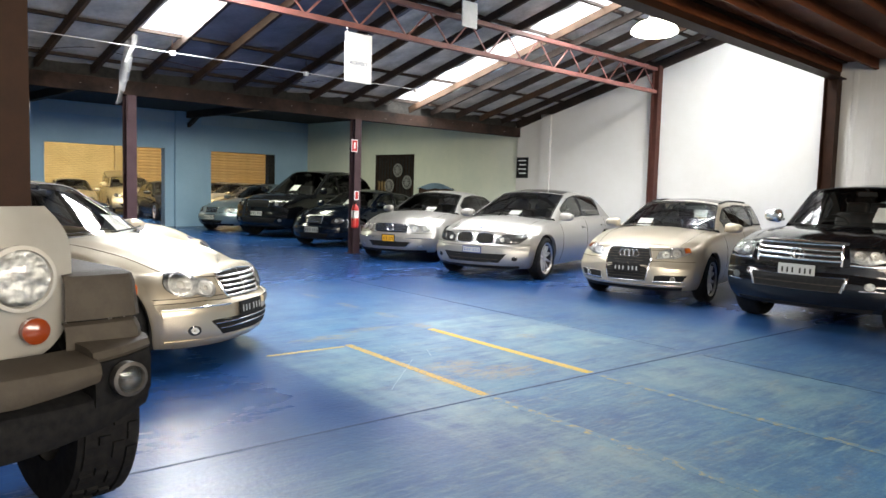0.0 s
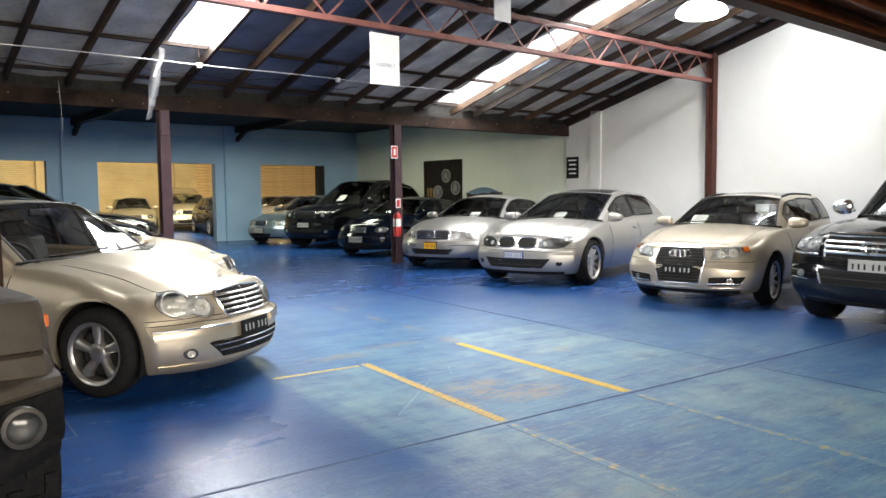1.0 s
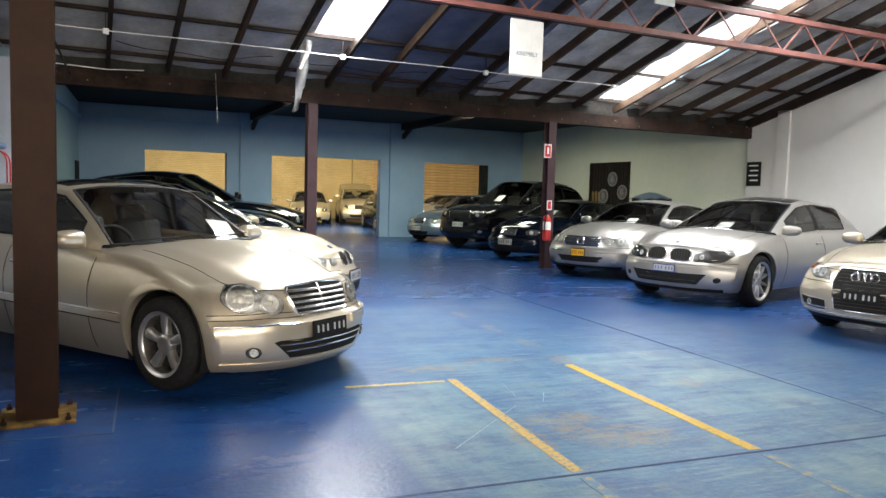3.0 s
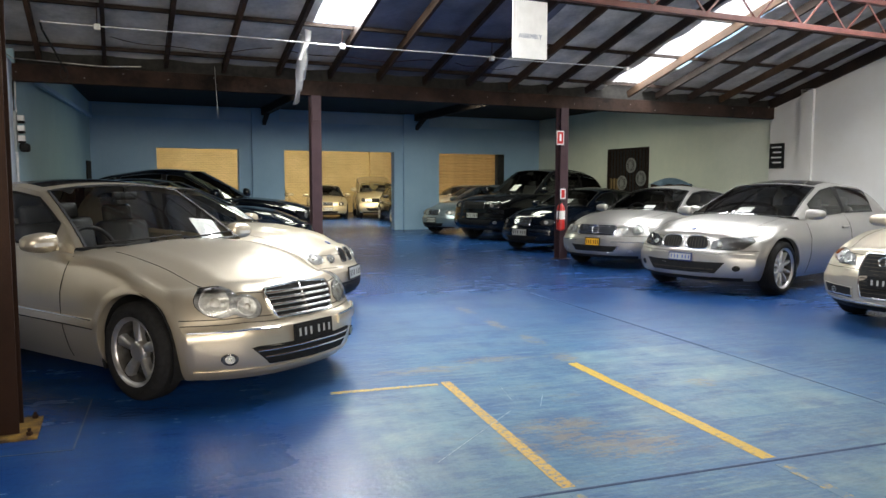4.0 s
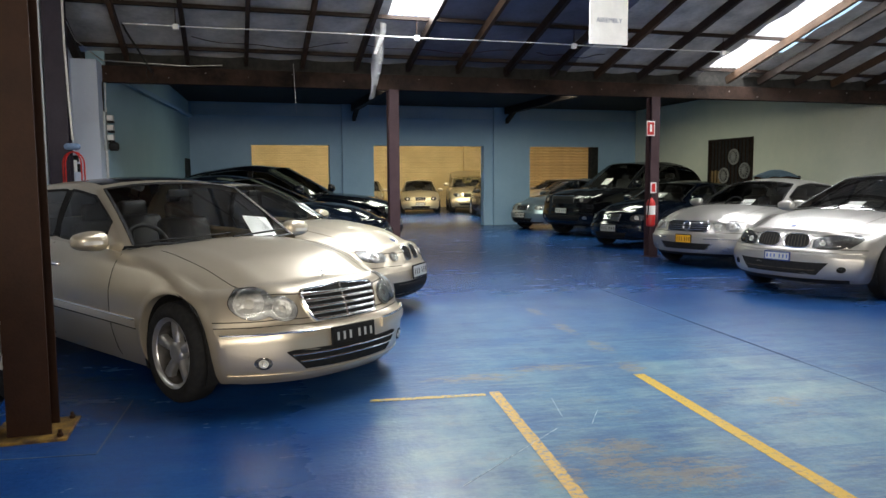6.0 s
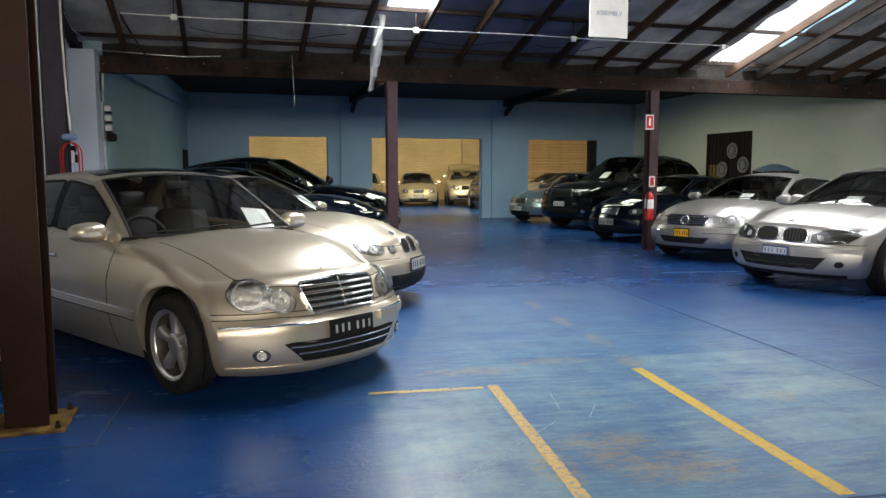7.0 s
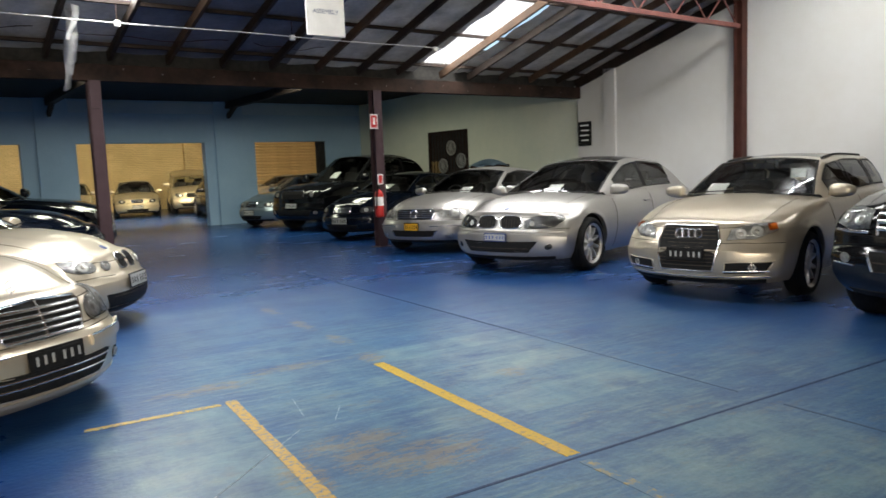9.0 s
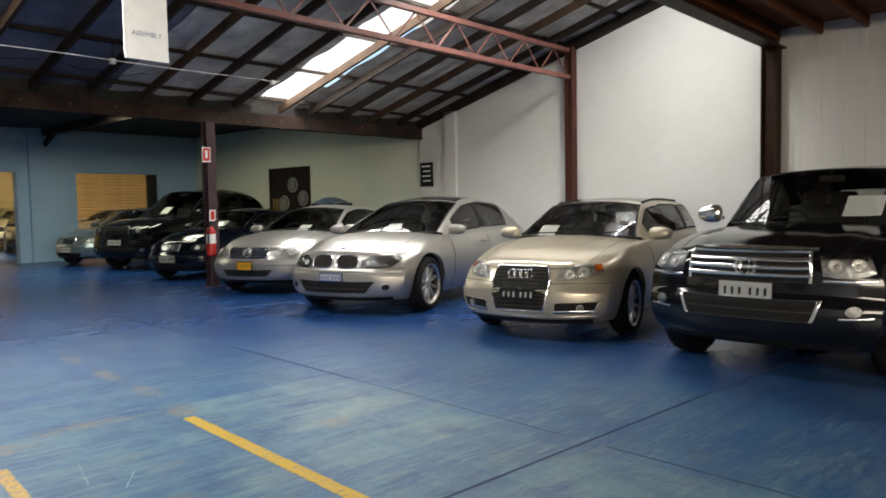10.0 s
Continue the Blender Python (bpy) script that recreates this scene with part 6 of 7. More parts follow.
c, tops, _ = build_car("estate_car", at_pose(9.22, 6.63, 195), "silver estate car with a tall framed grille and roof rails", "car", dict(
    SEDAN, foh=0.96, wb=2.64, roh=1.02, W=1.77, H=1.41, xw0=-0.38, xw1=-1.15, xr1=-3.10, xr0=-3.50, zr1=1.38, tailbulge=0.06, face=face_frame_grille, moulding=None, spokes=10, R=0.318, rim=0.23, rails=True,
    sh=[(0.93, 0.745), (0.5, 0.82), (0, 0.88), (-0.4, 0.915), (-1.4, 0.945), (-2.8, 0.97), (-3.66, 0.96)], crown=[(0.93, 0.05), (0.2, 0.085), (-0.42, 0.075), (-1.0, 0.05), (-3.66, 0.04)],
    wins=[(-0.88, -1.68), (-1.76, -2.55), (-2.63, -3.2)], doors=[-0.62, -1.70, -2.58], sunroof=(-1.3, -1.9), mx=0.38), SILVER)
paper(c, tops, -0.45, 0, (0.21, 0.25))
c, tops, _ = build_car("coupe", at_pose(9.28, 12.51, 206), "silver luxury coupe with four round headlights and a yellow number plate", "car", dict(
    SEDAN, foh=0.88, wb=2.885, roh=1.20, W=1.857, H=1.40, wr=0.57, xw0=-0.45, xw1=-1.30, xr1=-2.60, xr0=-3.45, face=face_twin_round, moulding=None, plate=PLATE_YELLOW, R=0.33, rim=0.235,
    sh=[(0.85, 0.725), (0.5, 0.795), (0, 0.855), (-0.4, 0.895), (-1.4, 0.925), (-2.8, 0.95), (-3.5, 0.95), (-4.085, 0.89)], crown=[(0.85, 0.06), (0.2, 0.085), (-0.42, 0.075), (-1.0, 0.05), (-4.085, 0.03)],
    wins=[(-1.0, -2.0), (-2.02, -2.75)], doors=[-0.62, -2.1]), SILVER_COLD)
paper(c, tops, 0.25, 0, (0.21, 0.22))
SUV = dict(
    SEDAN, foh=0.90, wb=2.85, roh=1.20, W=1.97, H=1.88, wr=0.70, zl=0.34, xw0=-0.50, xw1=-1.10, xr1=-3.55, xr0=-3.95, zr1=1.83, tailbulge=0.06, R=0.39, rim=0.235, tyre_w=0.27, bow=0.20, seat_up=0.32, moulding=None,
    prof=[(0, 0.12), (0.12, 0.04), (0.26, 0.0), (0.45, 0.005), (0.55, 0.04), (0.8, 0.05), (0.93, 0.08), (1, 0.15)],
    sh=[(0.90, 1.10), (0.5, 1.165), (0, 1.20), (-0.5, 1.225), (-1.4, 1.24), (-2.8, 1.25), (-4.05, 1.22)], crown=[(0.90, 0.05), (0.2, 0.075), (-0.42, 0.07), (-1.0, 0.05), (-4.05, 0.04)],
    wins=[(-0.95, -1.75), (-1.83, -2.65), (-2.75, -3.6)], doors=[-0.55, -1.78, -2.70], face=face_cruiser, mh=0.16, mz=0.08, mx=0.30, mw=0.03)
c, tops, _ = build_car("off_roader", at_pose(9.10, 4.14, 182), "large black four-wheel-drive with chrome grille bars", "car", dict(
    SUV, H=1.67, W=1.93, mirror_paint=CHROME, zl=0.27, R=0.37, seat_up=0.20, zr1=1.62,
    sh=[(0.90, 0.95), (0.5, 1.015), (0, 1.055), (-0.5, 1.085), (-1.4, 1.10), (-2.8, 1.11), (-4.05, 1.09)]), CAR_BLACK)
paper(c, tops, 0.45, 1, (0.30, 0.26))
SUVB = dict(SUV, H=1.80, W=1.91, R=0.37, face=face_suv, zl=0.27, rails=True,
    sh=[(0.90, 1.0), (0.5, 1.07), (0, 1.11), (-0.5, 1.145), (-1.4, 1.16), (-2.8, 1.18), (-4.05, 1.15)], slat=BLACK)
c, tops, _ = build_car("suv", at_pose(9.70, 19.15, 205), "black mid-size SUV with roof rails parked nose out", "car", dict(SUVB, H=1.86, zr1=1.76, xw0=-0.42, xw1=-1.42, wr=0.64, xr1=-3.25, xr0=-4.0, tailbulge=0.10), CAR_BLACK)
paper(c, tops, 0.1, 1, (0.24, 0.28))
c, tops, _ = build_car("dark_sedan", at_pose(9.40, 15.75, 205), "dark navy sports sedan behind a steel post", "car", dict(SEDAN, H=1.36, face=face_plain, moulding=None), CAR_NAVY)
paper(c, tops, 0.15, 1, (0.28, 0.24))
build_car("blue_sedan", at_pose(9.35, 21.55, 203), "pale blue-silver sedan beside the blue wall", "car", dict(SEDAN, face=face_plain, moulding=None), SILVER_BLUE)
build_car("crossover", at_pose(3.62, 16.1, 341), "dark blue crossover with a chrome window line behind silver cars", "car", dict(
    SUVB, H=1.72, zr1=1.62, xr1=-2.9, xr0=-3.9, wins=[(-0.95, -1.80), (-1.88, -2.65), (-2.73, -3.25)], W=1.92, R=0.37, zl=0.26, rails=None, xw0=-0.48, xw1=-1.40, seat_up=0.25, seal=CHROME, seal_w=0.008, glass=DARK_GLASS, face=face_suv,
    sh=[(0.90, 0.92), (0.5, 1.00), (0, 1.06), (-0.5, 1.10), (-1.4, 1.13), (-2.8, 1.15), (-4.05, 1.12)]), CAR_NAVY)
build_car("black_saloon", at_pose(3.15, 12.85, 335), "blue-black saloon between a silver hatchback and a crossover", "car", dict(
    SEDAN, H=1.50, zr1=1.45, W=1.84, wr=0.60, zl=0.20, R=0.335, rim=0.235, xw0=-0.52, xw1=-1.40, xr1=-2.75, xr0=-3.35, face=face_plain, moulding=None, glass=DARK_GLASS,
    sh=[(0.79, 0.80), (0.4, 0.90), (0, 0.97), (-0.42, 1.01), (-1.4, 1.03), (-2.6, 1.05), (-3.2, 1.05), (-3.735, 1.0)]), CAR_NAVY)
# cars in the back room
build_car("gold_sedan", at_pose(7.6, 32.4, 262), "champagne sedan in the lit back room", "car", dict(SEDAN, face=face_plain, moulding=None), CHAMPAGNE)
build_car("gold_people_carrier", at_pose(9.85, 32.6, 261), "champagne people carrier in the back room", "car", dict(
    SUVB, H=1.58, zl=0.24, rails=None, R=0.33, seat_up=0.2, sh=[(0.90, 0.88), (0.5, 0.98), (0, 1.04), (-0.5, 1.08), (-1.4, 1.10), (-2.8, 1.12), (-4.05, 1.08)], face=face_suv), CHAMPAGNE)
build_car("gold_hatch", at_pose(5.35, 33.9, 262), "pale champagne sedan in the lit back room", "car", dict(SEDAN, face=face_plain, moulding=None), CHAMPAGNE)
build_car("black_sedan", at_pose(9.85, 27.2, 265), "black sedan just inside the back room", "car", dict(SEDAN, face=face_plain, moulding=None), CAR_BLACK)
for i, (x, y) in enumerate(((12.0, 27.6), (12.3, 30.1), (12.6, 32.6))):
    build_car("parked_car", at_pose(x, y, 205), ("pale gold sedan in a row in the back room", "silver sedan in a row in the back room", "light grey sedan in a row in the back room")[i], "car", dict(SEDAN, face=face_plain, moulding=None), (CHAMPAGNE, SILVER_COLD, SILVER)[i])


# ---- the old four-wheel-drive with a flat slotted grille, nearest of all ----
def build_jeep(m):
    car = holder("jeep", m, "pale silver off-roader with round headlights and grey plastic bumper", "car", "cars in the showroom")
    # grille panel
    bm = bmesh.new()
    ys = [-0.672 + 1.344 * i / 28 for i in range(29)]
    zs = [0.70 + 0.56 * (k / 16) ** 1.15 for k in range(17)]

    def wide(z):
        """Half the panel's width at a height: large round lower corners, smaller upper ones."""
        low, high = max(0.0, (0.92 - z) / 0.22), max(0.0, (z - 1.10) / 0.16)
        return 1 - 0.27 * (1 - math.sqrt(max(0.0, 1 - low * low))) - 0.12 * high ** 2

    grid = [[bm.verts.new((0.50 - 0.07 * (abs(y) / 0.672) ** 3 - 0.02 * ((z - 1.0) / 0.25) ** 2, y * (1 + (wide(z) - 1) * max(0.0, (abs(y) - 0.33) / 0.342)), z)) for z in zs] for y in ys]
    for i in range(28):
        for k in range(16):
            y, z = (ys[i] + ys[i + 1]) / 2, (zs[k] + zs[k + 1]) / 2
            if not (abs(y) < 0.34 and 0.83 < z < 1.20 and (y * 10 + 3.5) % 1 < 0.55):
                bm.faces.new((grid[i][k], grid[i + 1][k], grid[i + 1][k + 1], grid[i][k + 1]))
    bmesh.ops.solidify(bm, geom=bm.faces[:], thickness=0.03)
    part("grille_panel", bm, JEEP_WHITE, car, smooth=40)
    bm = bmesh.new()
    box(bm, 0.36, -0.6, 0.78, 0.40, 0.6, 1.22)
    part("radiator", bm, BLACK, car)
    for sd in (-1, 1):
        bm = bmesh.new()
        lathe(bm, [(0.112, -0.03), (0.114, 0.012), (0.100, 0.020), (0.096, 0.004)], 36, "x", (0.50, sd * 0.475, 1.018), close=False)
        ring_ = part("headlight", bm, JEEP_WHITE, car, "round headlight with a clear lens", smooth=40)
        bm = bmesh.new()
        lathe(bm, [(0.098, 0.0), (0.085, -0.035), (0.04, -0.06), (0.002, -0.065)], 32, "x", (0.505, sd * 0.475, 1.018))
        part("reflector", bm, DARK_CHROME, ring_, smooth=40)
        bm = bmesh.new()
        lathe(bm, [(0.099, 0.0), (0.08, 0.018), (0.045, 0.028), (0.002, 0.031)], 32, "x", (0.505, sd * 0.475, 1.018))
        part("lens", bm, LENS, ring_, smooth=60)
        bm = bmesh.new()
        lathe(bm, [(0.046, -0.03), (0.046, 0.008), (0.03, 0.018), (0.002, 0.022)], 24, "x", (0.49, sd * 0.525, 0.832))
        part("turn_signal", bm, AMBER_DEEP, car, "round amber turn signal", smooth=40)
        # wing flare: a flat-faced box of grey plastic over the wheel, in two courses with a gap
        def course(rows_):
            bm = bmesh.new()
            rings = [[bm.verts.new((x, sd * y, z)) for x, y, z in row] for row in rows_]
            for p, q in zip(rings, rings[1:]):
                for k in range(len(p) - 1):
                    bm.faces.new((p[k], p[k + 1], q[k + 1], q[k]))
            bmesh.ops.recalc_face_normals(bm, faces=bm.faces[:])
            return bm

        def skirt(z, out, top):
            """The flare's rim at one height: front face, round corner, then back along the side."""
            return [(0.47 - top, 0.63, z), (0.485 - top, out - 0.09, z), (0.478 - top, out - 0.035, z), (0.45 - top, out - 0.008, z), (0.40 - top, out, z), (0.20, out, max(z, 0.86)), (-0.20, out, max(z, 0.86)), (-0.46, out, max(z, 0.80)), (-0.62 + top, out - 0.01, z)]

        bm = course([[(min(x, 0.36), 0.60, 1.02) for x, y, z in skirt(1.02, 0.88, 0.05)], skirt(1.018, 0.885, 0.045), skirt(1.008, 0.90, 0.014), skirt(0.98, 0.907, 0.0), skirt(0.848, 0.922, -0.004), skirt(0.840, 0.915, 0.03)])
        fl = part("wing_flare", bm, GREY_PLASTIC, car, "weathered grey plastic wing flare", smooth=35)
        bm = course([[(x, y, z) for x, y, z in skirt(0.838, 0.90, 0.03)[:5]], skirt(0.828, 0.917, 0.004)[:5], skirt(0.80, 0.925, -0.006)[:5], skirt(0.70, 0.932, -0.012)[:5], skirt(0.69, 0.925, 0.01)[:5]])
        part("flare_corner", bm, GREY_PLASTIC, fl, smooth=35)
        bm = bmesh.new()
        rounded(bm, (0.37, sd * 0.918, 0.93), (0.10, 0.022, 0.045), 0.009)
        part("side_marker", bm, AMBER, fl, "amber side marker", smooth=40)
        bm = bmesh.new()
        lathe(bm, [(0.060, -0.03), (0.062, 0.012), (0.05, 0.018), (0.048, 0.0), (0.03, -0.02), (0.002, -0.025)], 28, "x", (0.665, sd * 0.77, 0.655))
        fg = part("fog_lamp", bm, BARREL, car, "round fog lamp", smooth=40)
        bm = bmesh.new()
        lathe(bm, [(0.049, 0.004), (0.03, 0.016), (0.002, 0.019)], 24, "x", (0.665, sd * 0.77, 0.655))
        part("lens", bm, LENS, fg, smooth=60)
    # bumper: a grey upper band, its ends stepped back round the fog lamps, over a black valance
    def sweep(y):
        return 0.70 - 0.16 * max(0, (abs(y) - 0.45) / 0.48) ** 2.2

    def skin(ys_, z0, z1, dx, droop=0.0):
        bm = bmesh.new()
        rows = []
        for y in ys_:
            x, d = sweep(y) + dx, droop * max(0, abs(y) - 0.4)
            rows.append([bm.verts.new((x - e, y, z)) for e, z in ((0.16, z0 + d), (0.02, z0 + d), (0.0, z0 + d + 0.03), (0.0, z1 - 0.035), (0.012, z1 - 0.012), (0.04, z1), (0.22, z1 + 0.01))])
        for p, q in zip(rows, rows[1:]):
            for k in range(6):
                bm.faces.new((p[k], p[k + 1], q[k + 1], q[k]))
        for r in (rows[0], rows[-1]):
            bm.faces.new(r)
        bmesh.ops.recalc_face_normals(bm, faces=bm.faces[:])
        return bm

    part("bumper", skin([-0.67 + 1.34 * i / 20 for i in range(21)], 0.625, 0.735, 0.0, 0.12), GREY_PLASTIC, car, smooth=35)
    part("valance", skin([-0.92 + 1.84 * i / 24 for i in range(25)], 0.44, 0.60, -0.035, 0.12), JEEP_BLACK, car, smooth=35)
    for sd in (-1, 1):
        part("bumper_end", skin([sd * (0.66 + 0.275 * i / 7) for i in range(8)], 0.54, 0.725, -0.032), JEEP_BLACK, car, smooth=35)
        part("bumper_ledge", skin([sd * (0.66 + 0.28 * i / 7) for i in range(8)], 0.70, 0.765, -0.045), GREY_PLASTIC, car, smooth=35)
    # bonnet, scuttle, cabin
    bm = bmesh.new()
    rows = []
    for i in range(12):
        x = 0.42 - 1.22 * i / 11
        w = 0.60 + 0.13 * i / 11
        rows.append([bm.verts.new((x, y * w, z + 0.06 * (i / 11))) for y, z in ((-1, 0.98), (-1, 1.10), (-0.97, 1.16), (-0.88, 1.21), (-0.5, 1.25), (0, 1.262), (0.5, 1.25), (0.88, 1.21), (0.97, 1.16), (1, 1.10), (1, 0.98))])
    for p, q in zip(rows, rows[1:]):
        for k in range(10):
            bm.faces.new((p[k], p[k + 1], q[k + 1], q[k]))
    bm.faces.new(rows[0])
    part("bonnet", bm, JEEP_WHITE, car, smooth=35)
    bm = bmesh.new()
    box(bm, -3.4, -0.76, 0.50, -0.78, 0.76, 1.25, 0.03)
    part("body", bm, JEEP_WHITE, car)
    bm = bmesh.new()
    box(bm, -0.80, -0.72, 0.50, 0.40, 0.72, 0.62)
    part("chassis", bm, BLACK, car)
    bm = bmesh.new()
    for p, q in (((-0.80, -0.70, 1.25), (-1.02, -0.64, 1.75)), ((-0.80, 0.70, 1.25), (-1.02, 0.64, 1.75)), ((-1.02, -0.66, 1.75), (-1.02, 0.66, 1.75)), ((-0.80, -0.72, 1.27), (-0.80, 0.72, 1.27))):
        bar(bm, p, q, 0.06, 0.06)
    part("windscreen_frame", bm, JEEP_WHITE, car)
    bm = bmesh.new()
    bm.faces.new([bm.verts.new(p) for p in ((-0.81, -0.68, 1.28), (-0.81, 0.68, 1.28), (-1.01, 0.62, 1.73), (-1.01, -0.62, 1.73))])
    part("windscreen", bm, SCREEN, car)
    bm = bmesh.new()
    box(bm, -3.3, -0.66, 1.74, -1.0, 0.66, 1.80, 0.03)
    part("hard_top", bm, BLACK, car)
    bm = bmesh.new()
    for y in (-0.64, 0.62):
        for x in (-1.9, -2.4, -3.28):
            box(bm, x, y, 1.25, x + 0.08, y + 0.03, 1.75)
    part("roof_pillars", bm, BLACK, car)
    R, w = 0.40, 0.25
    bm = bmesh.new()
    lathe(bm, [(0.21, -0.11), (0.30, -0.125), (0.372, -0.122), (0.386, -0.105), (0.388, -0.062), (0.388, -0.050), (0.388, -0.006), (0.388, 0.006), (0.388, 0.050), (0.388, 0.062), (0.386, 0.105), (0.372, 0.122), (0.30, 0.125), (0.21, 0.11)], 72, "y", close=False)
    lugs = []
    for f in bm.faces:
        c = f.calc_center_median()
        k = int((math.atan2(c.z, c.x) / (2 * math.pi) + 1) * 72 + 0.01)
        band = next((i for i, y in enumerate((-0.084, -0.028, 0.028, 0.084)) if abs(c.y - y) < 0.02), None)
        if math.hypot(c.x, c.z) > 0.37 and band is not None and (k + band) % 4 != 0 and (k // 2 + band) % 2 == 0 or (math.hypot(c.x, c.z) > 0.37 and band in (0, 3) and k % 3):
            lugs.append(f)
    out = bmesh.ops.extrude_discrete_faces(bm, faces=lugs)["faces"]
    for f in out:
        c = f.calc_center_median()
        n = Vector((c.x, 0, c.z)).normalized()
        for v in f.verts:
            v.co += n * 0.013
    tyre = mesh_of("tyre", bm, JEEP_BLACK, 35)
    rimm, barrel = wheel_meshes(R, 0.215, 0.24, 5, ALLOY)[1::2]
    for x in (0, -2.42):
        for sd in (-1, 1):
            hold = new("wheel", tyre)
            hold.parent = car
            hold.matrix_local = pose(x, sd * 0.835, R + 0.004, 0, 0, 0 if sd > 0 else 180)
            under("rim", rimm, hold)
            under("rim_barrel", barrel, hold)
    return car


build_jeep(at_pose(0.09, 3.85, 280) @ Matrix.Scale(1.07, 4))


# ---- things in the hall ----
# white hanging board with a word on it
board = holder("hanging_sign", B @ pose(6.85, 8.96, 0), "white hanging board lettered ASSEMBLY", "sign")
bm = bmesh.new()
box(bm, -0.24, -0.012, 2.93, 0.24, 0.012, 3.62, 0.004)
part("board", bm, WHITE, board)
for u in (-0.2, 0.2):
    bm = bmesh.new()
    tube(bm, [(u, 0, 3.61), (u, 0.03, 3.70)], 0.004, 5)
    part("hook", bm, CHROME, board)
tx = bpy.data.curves.new("lettering", "FONT")
tx.body, tx.size, tx.align_x, tx.extrude = "ASSEMBLY", 0.072, "CENTER", 0.001
t_ob = new("lettering_curve", tx)
me = bpy.data.meshes.new_from_object(t_ob.evaluated_get(bpy.context.evaluated_depsgraph_get()))
bpy.data.objects.remove(t_ob)
me.materials.append(mat("grey_blue_ink", (0.22, 0.26, 0.36), 0.6))
under("lettering", me, board, pose(0, -0.0165, 3.175, 90, 0, 0), "grey-blue capital lettering")
small = holder("small_sign", B @ pose(8.75, 8.6, 0), "small plain white panel hung under the roof", "sign")
bm = bmesh.new()
box(bm, -0.17, -0.01, 3.98, 0.17, 0.01, 4.38, 0.004)
part("board", bm, WHITE, small)
bm = bmesh.new()
tube(bm, [(0, 0, 4.37), (0, 0, roof_z(8.6) + 0.1)], 0.005, 5)
part("hook", bm, CHROME, small)

# conduit with junction boxes along the roof
run = holder("lighting_conduit", B @ pose(0, 11.42, 0), "thin white conduit with square junction boxes below the rafters", "conduit")
zc = 3.385
bm = bmesh.new()
tube(bm, [(1.42 + 8.9 * i / 20, 0, zc - 0.006 * math.sin(i * 0.9)) for i in range(21)], 0.0075, 8)
part("pipe", bm, CONDUIT, run, smooth=60)
for u in (2.05, 5.22, 7.62, 10.2):
    bm = bmesh.new()
    rounded(bm, (u, 0, zc - 0.015), (0.075, 0.06, 0.075), 0.01)
    part("junction_box", bm, CONDUIT, run)
    bm = bmesh.new()
    tube(bm, [(u, 0, zc), (u, 0, roof_z(11.42) - 0.03)], 0.006, 5)
    part("hanger", bm, STEEL_BROWN, run)
# hanging sheet of torn lining
bm = bmesh.new()
rows = []
for i in range(14):
    t = i / 13
    z = 3.66 - 1.05 * t
    w = 0.10 + 0.05 * math.sin(5 * t) + 0.05 * t
    u, v = 4.78 - 0.03 * t + 0.04 * math.sin(4 * t), 12.0 + 0.25 * t
    rows.append([bm.verts.new((u - w / 2 + 0.02 * math.sin(9 * t), v, z)), bm.verts.new((u, v + 0.05 * math.cos(7 * t), z)), bm.verts.new((u + w / 2, v + 0.01, z + 0.03 * math.sin(3 * i)))])
for p, q in zip(rows, rows[1:]):
    for k in range(2):
        bm.faces.new((p[k], p[k + 1], q[k + 1], q[k]))
bmesh.ops.solidify(bm, geom=bm.faces[:], thickness=0.004)
solid("torn_lining", bm, FOIL, "torn strip of silver lining hanging from a rooflight", "lining", smooth=60)
bm = bmesh.new()
rows = []
for i in range(9):
    t = i / 8
    z = 3.78 - 0.55 * t
    rows.append([bm.verts.new((4.80 + 0.05 * math.sin(4 * t) - 0.05 + q * (0.05 + 0.07 * (1 - t)), 11.85 + 0.12 * t + 0.02 * q, z)) for q in (0, 0.5, 1)])
for p, q in zip(rows, rows[1:]):
    for k in range(2):
        bm.faces.new((p[k], p[k + 1], q[k + 1], q[k]))
bmesh.ops.solidify(bm, geom=bm.faces[:], thickness=0.003)
solid("loose_sheet", bm, PAPER, "loose white sheet dangling beside a rooflight", "sheet", smooth=60)

# high-bay lamp
lampu = holder("high_bay_lamp", B @ pose(9.95, 6.05, 0), "lit dome lamp hanging below the roof", "lamp")
bm = bmesh.new()
lathe(bm, [(0.002, 4.16), (0.07, 4.15), (0.09, 4.12), (0.09, 3.99), (0.12, 3.955), (0.002, 3.955)], 28, "z")
part("gear_housing", bm, ALLOY, lampu, smooth=40)
bm = bmesh.new()
lathe(bm, [(0.002, 3.96), (0.12, 3.953), (0.23, 3.915), (0.305, 3.85), (0.33, 3.79), (0.325, 3.775), (0.27, 3.745), (0.15, 3.725), (0.002, 3.72)], 32, "z")
part("diffuser", bm, glow("lamp_diffuser", (0.97, 1.0, 0.90), 9), lampu, "glowing clear acrylic dome", smooth=60)
bm = bmesh.new()
tube(bm, [(0, 0, 4.12), (0, 0, roof_z(6.05) + 0.1)], 0.01, 6)
part("stem", bm, STEEL_BROWN, lampu)

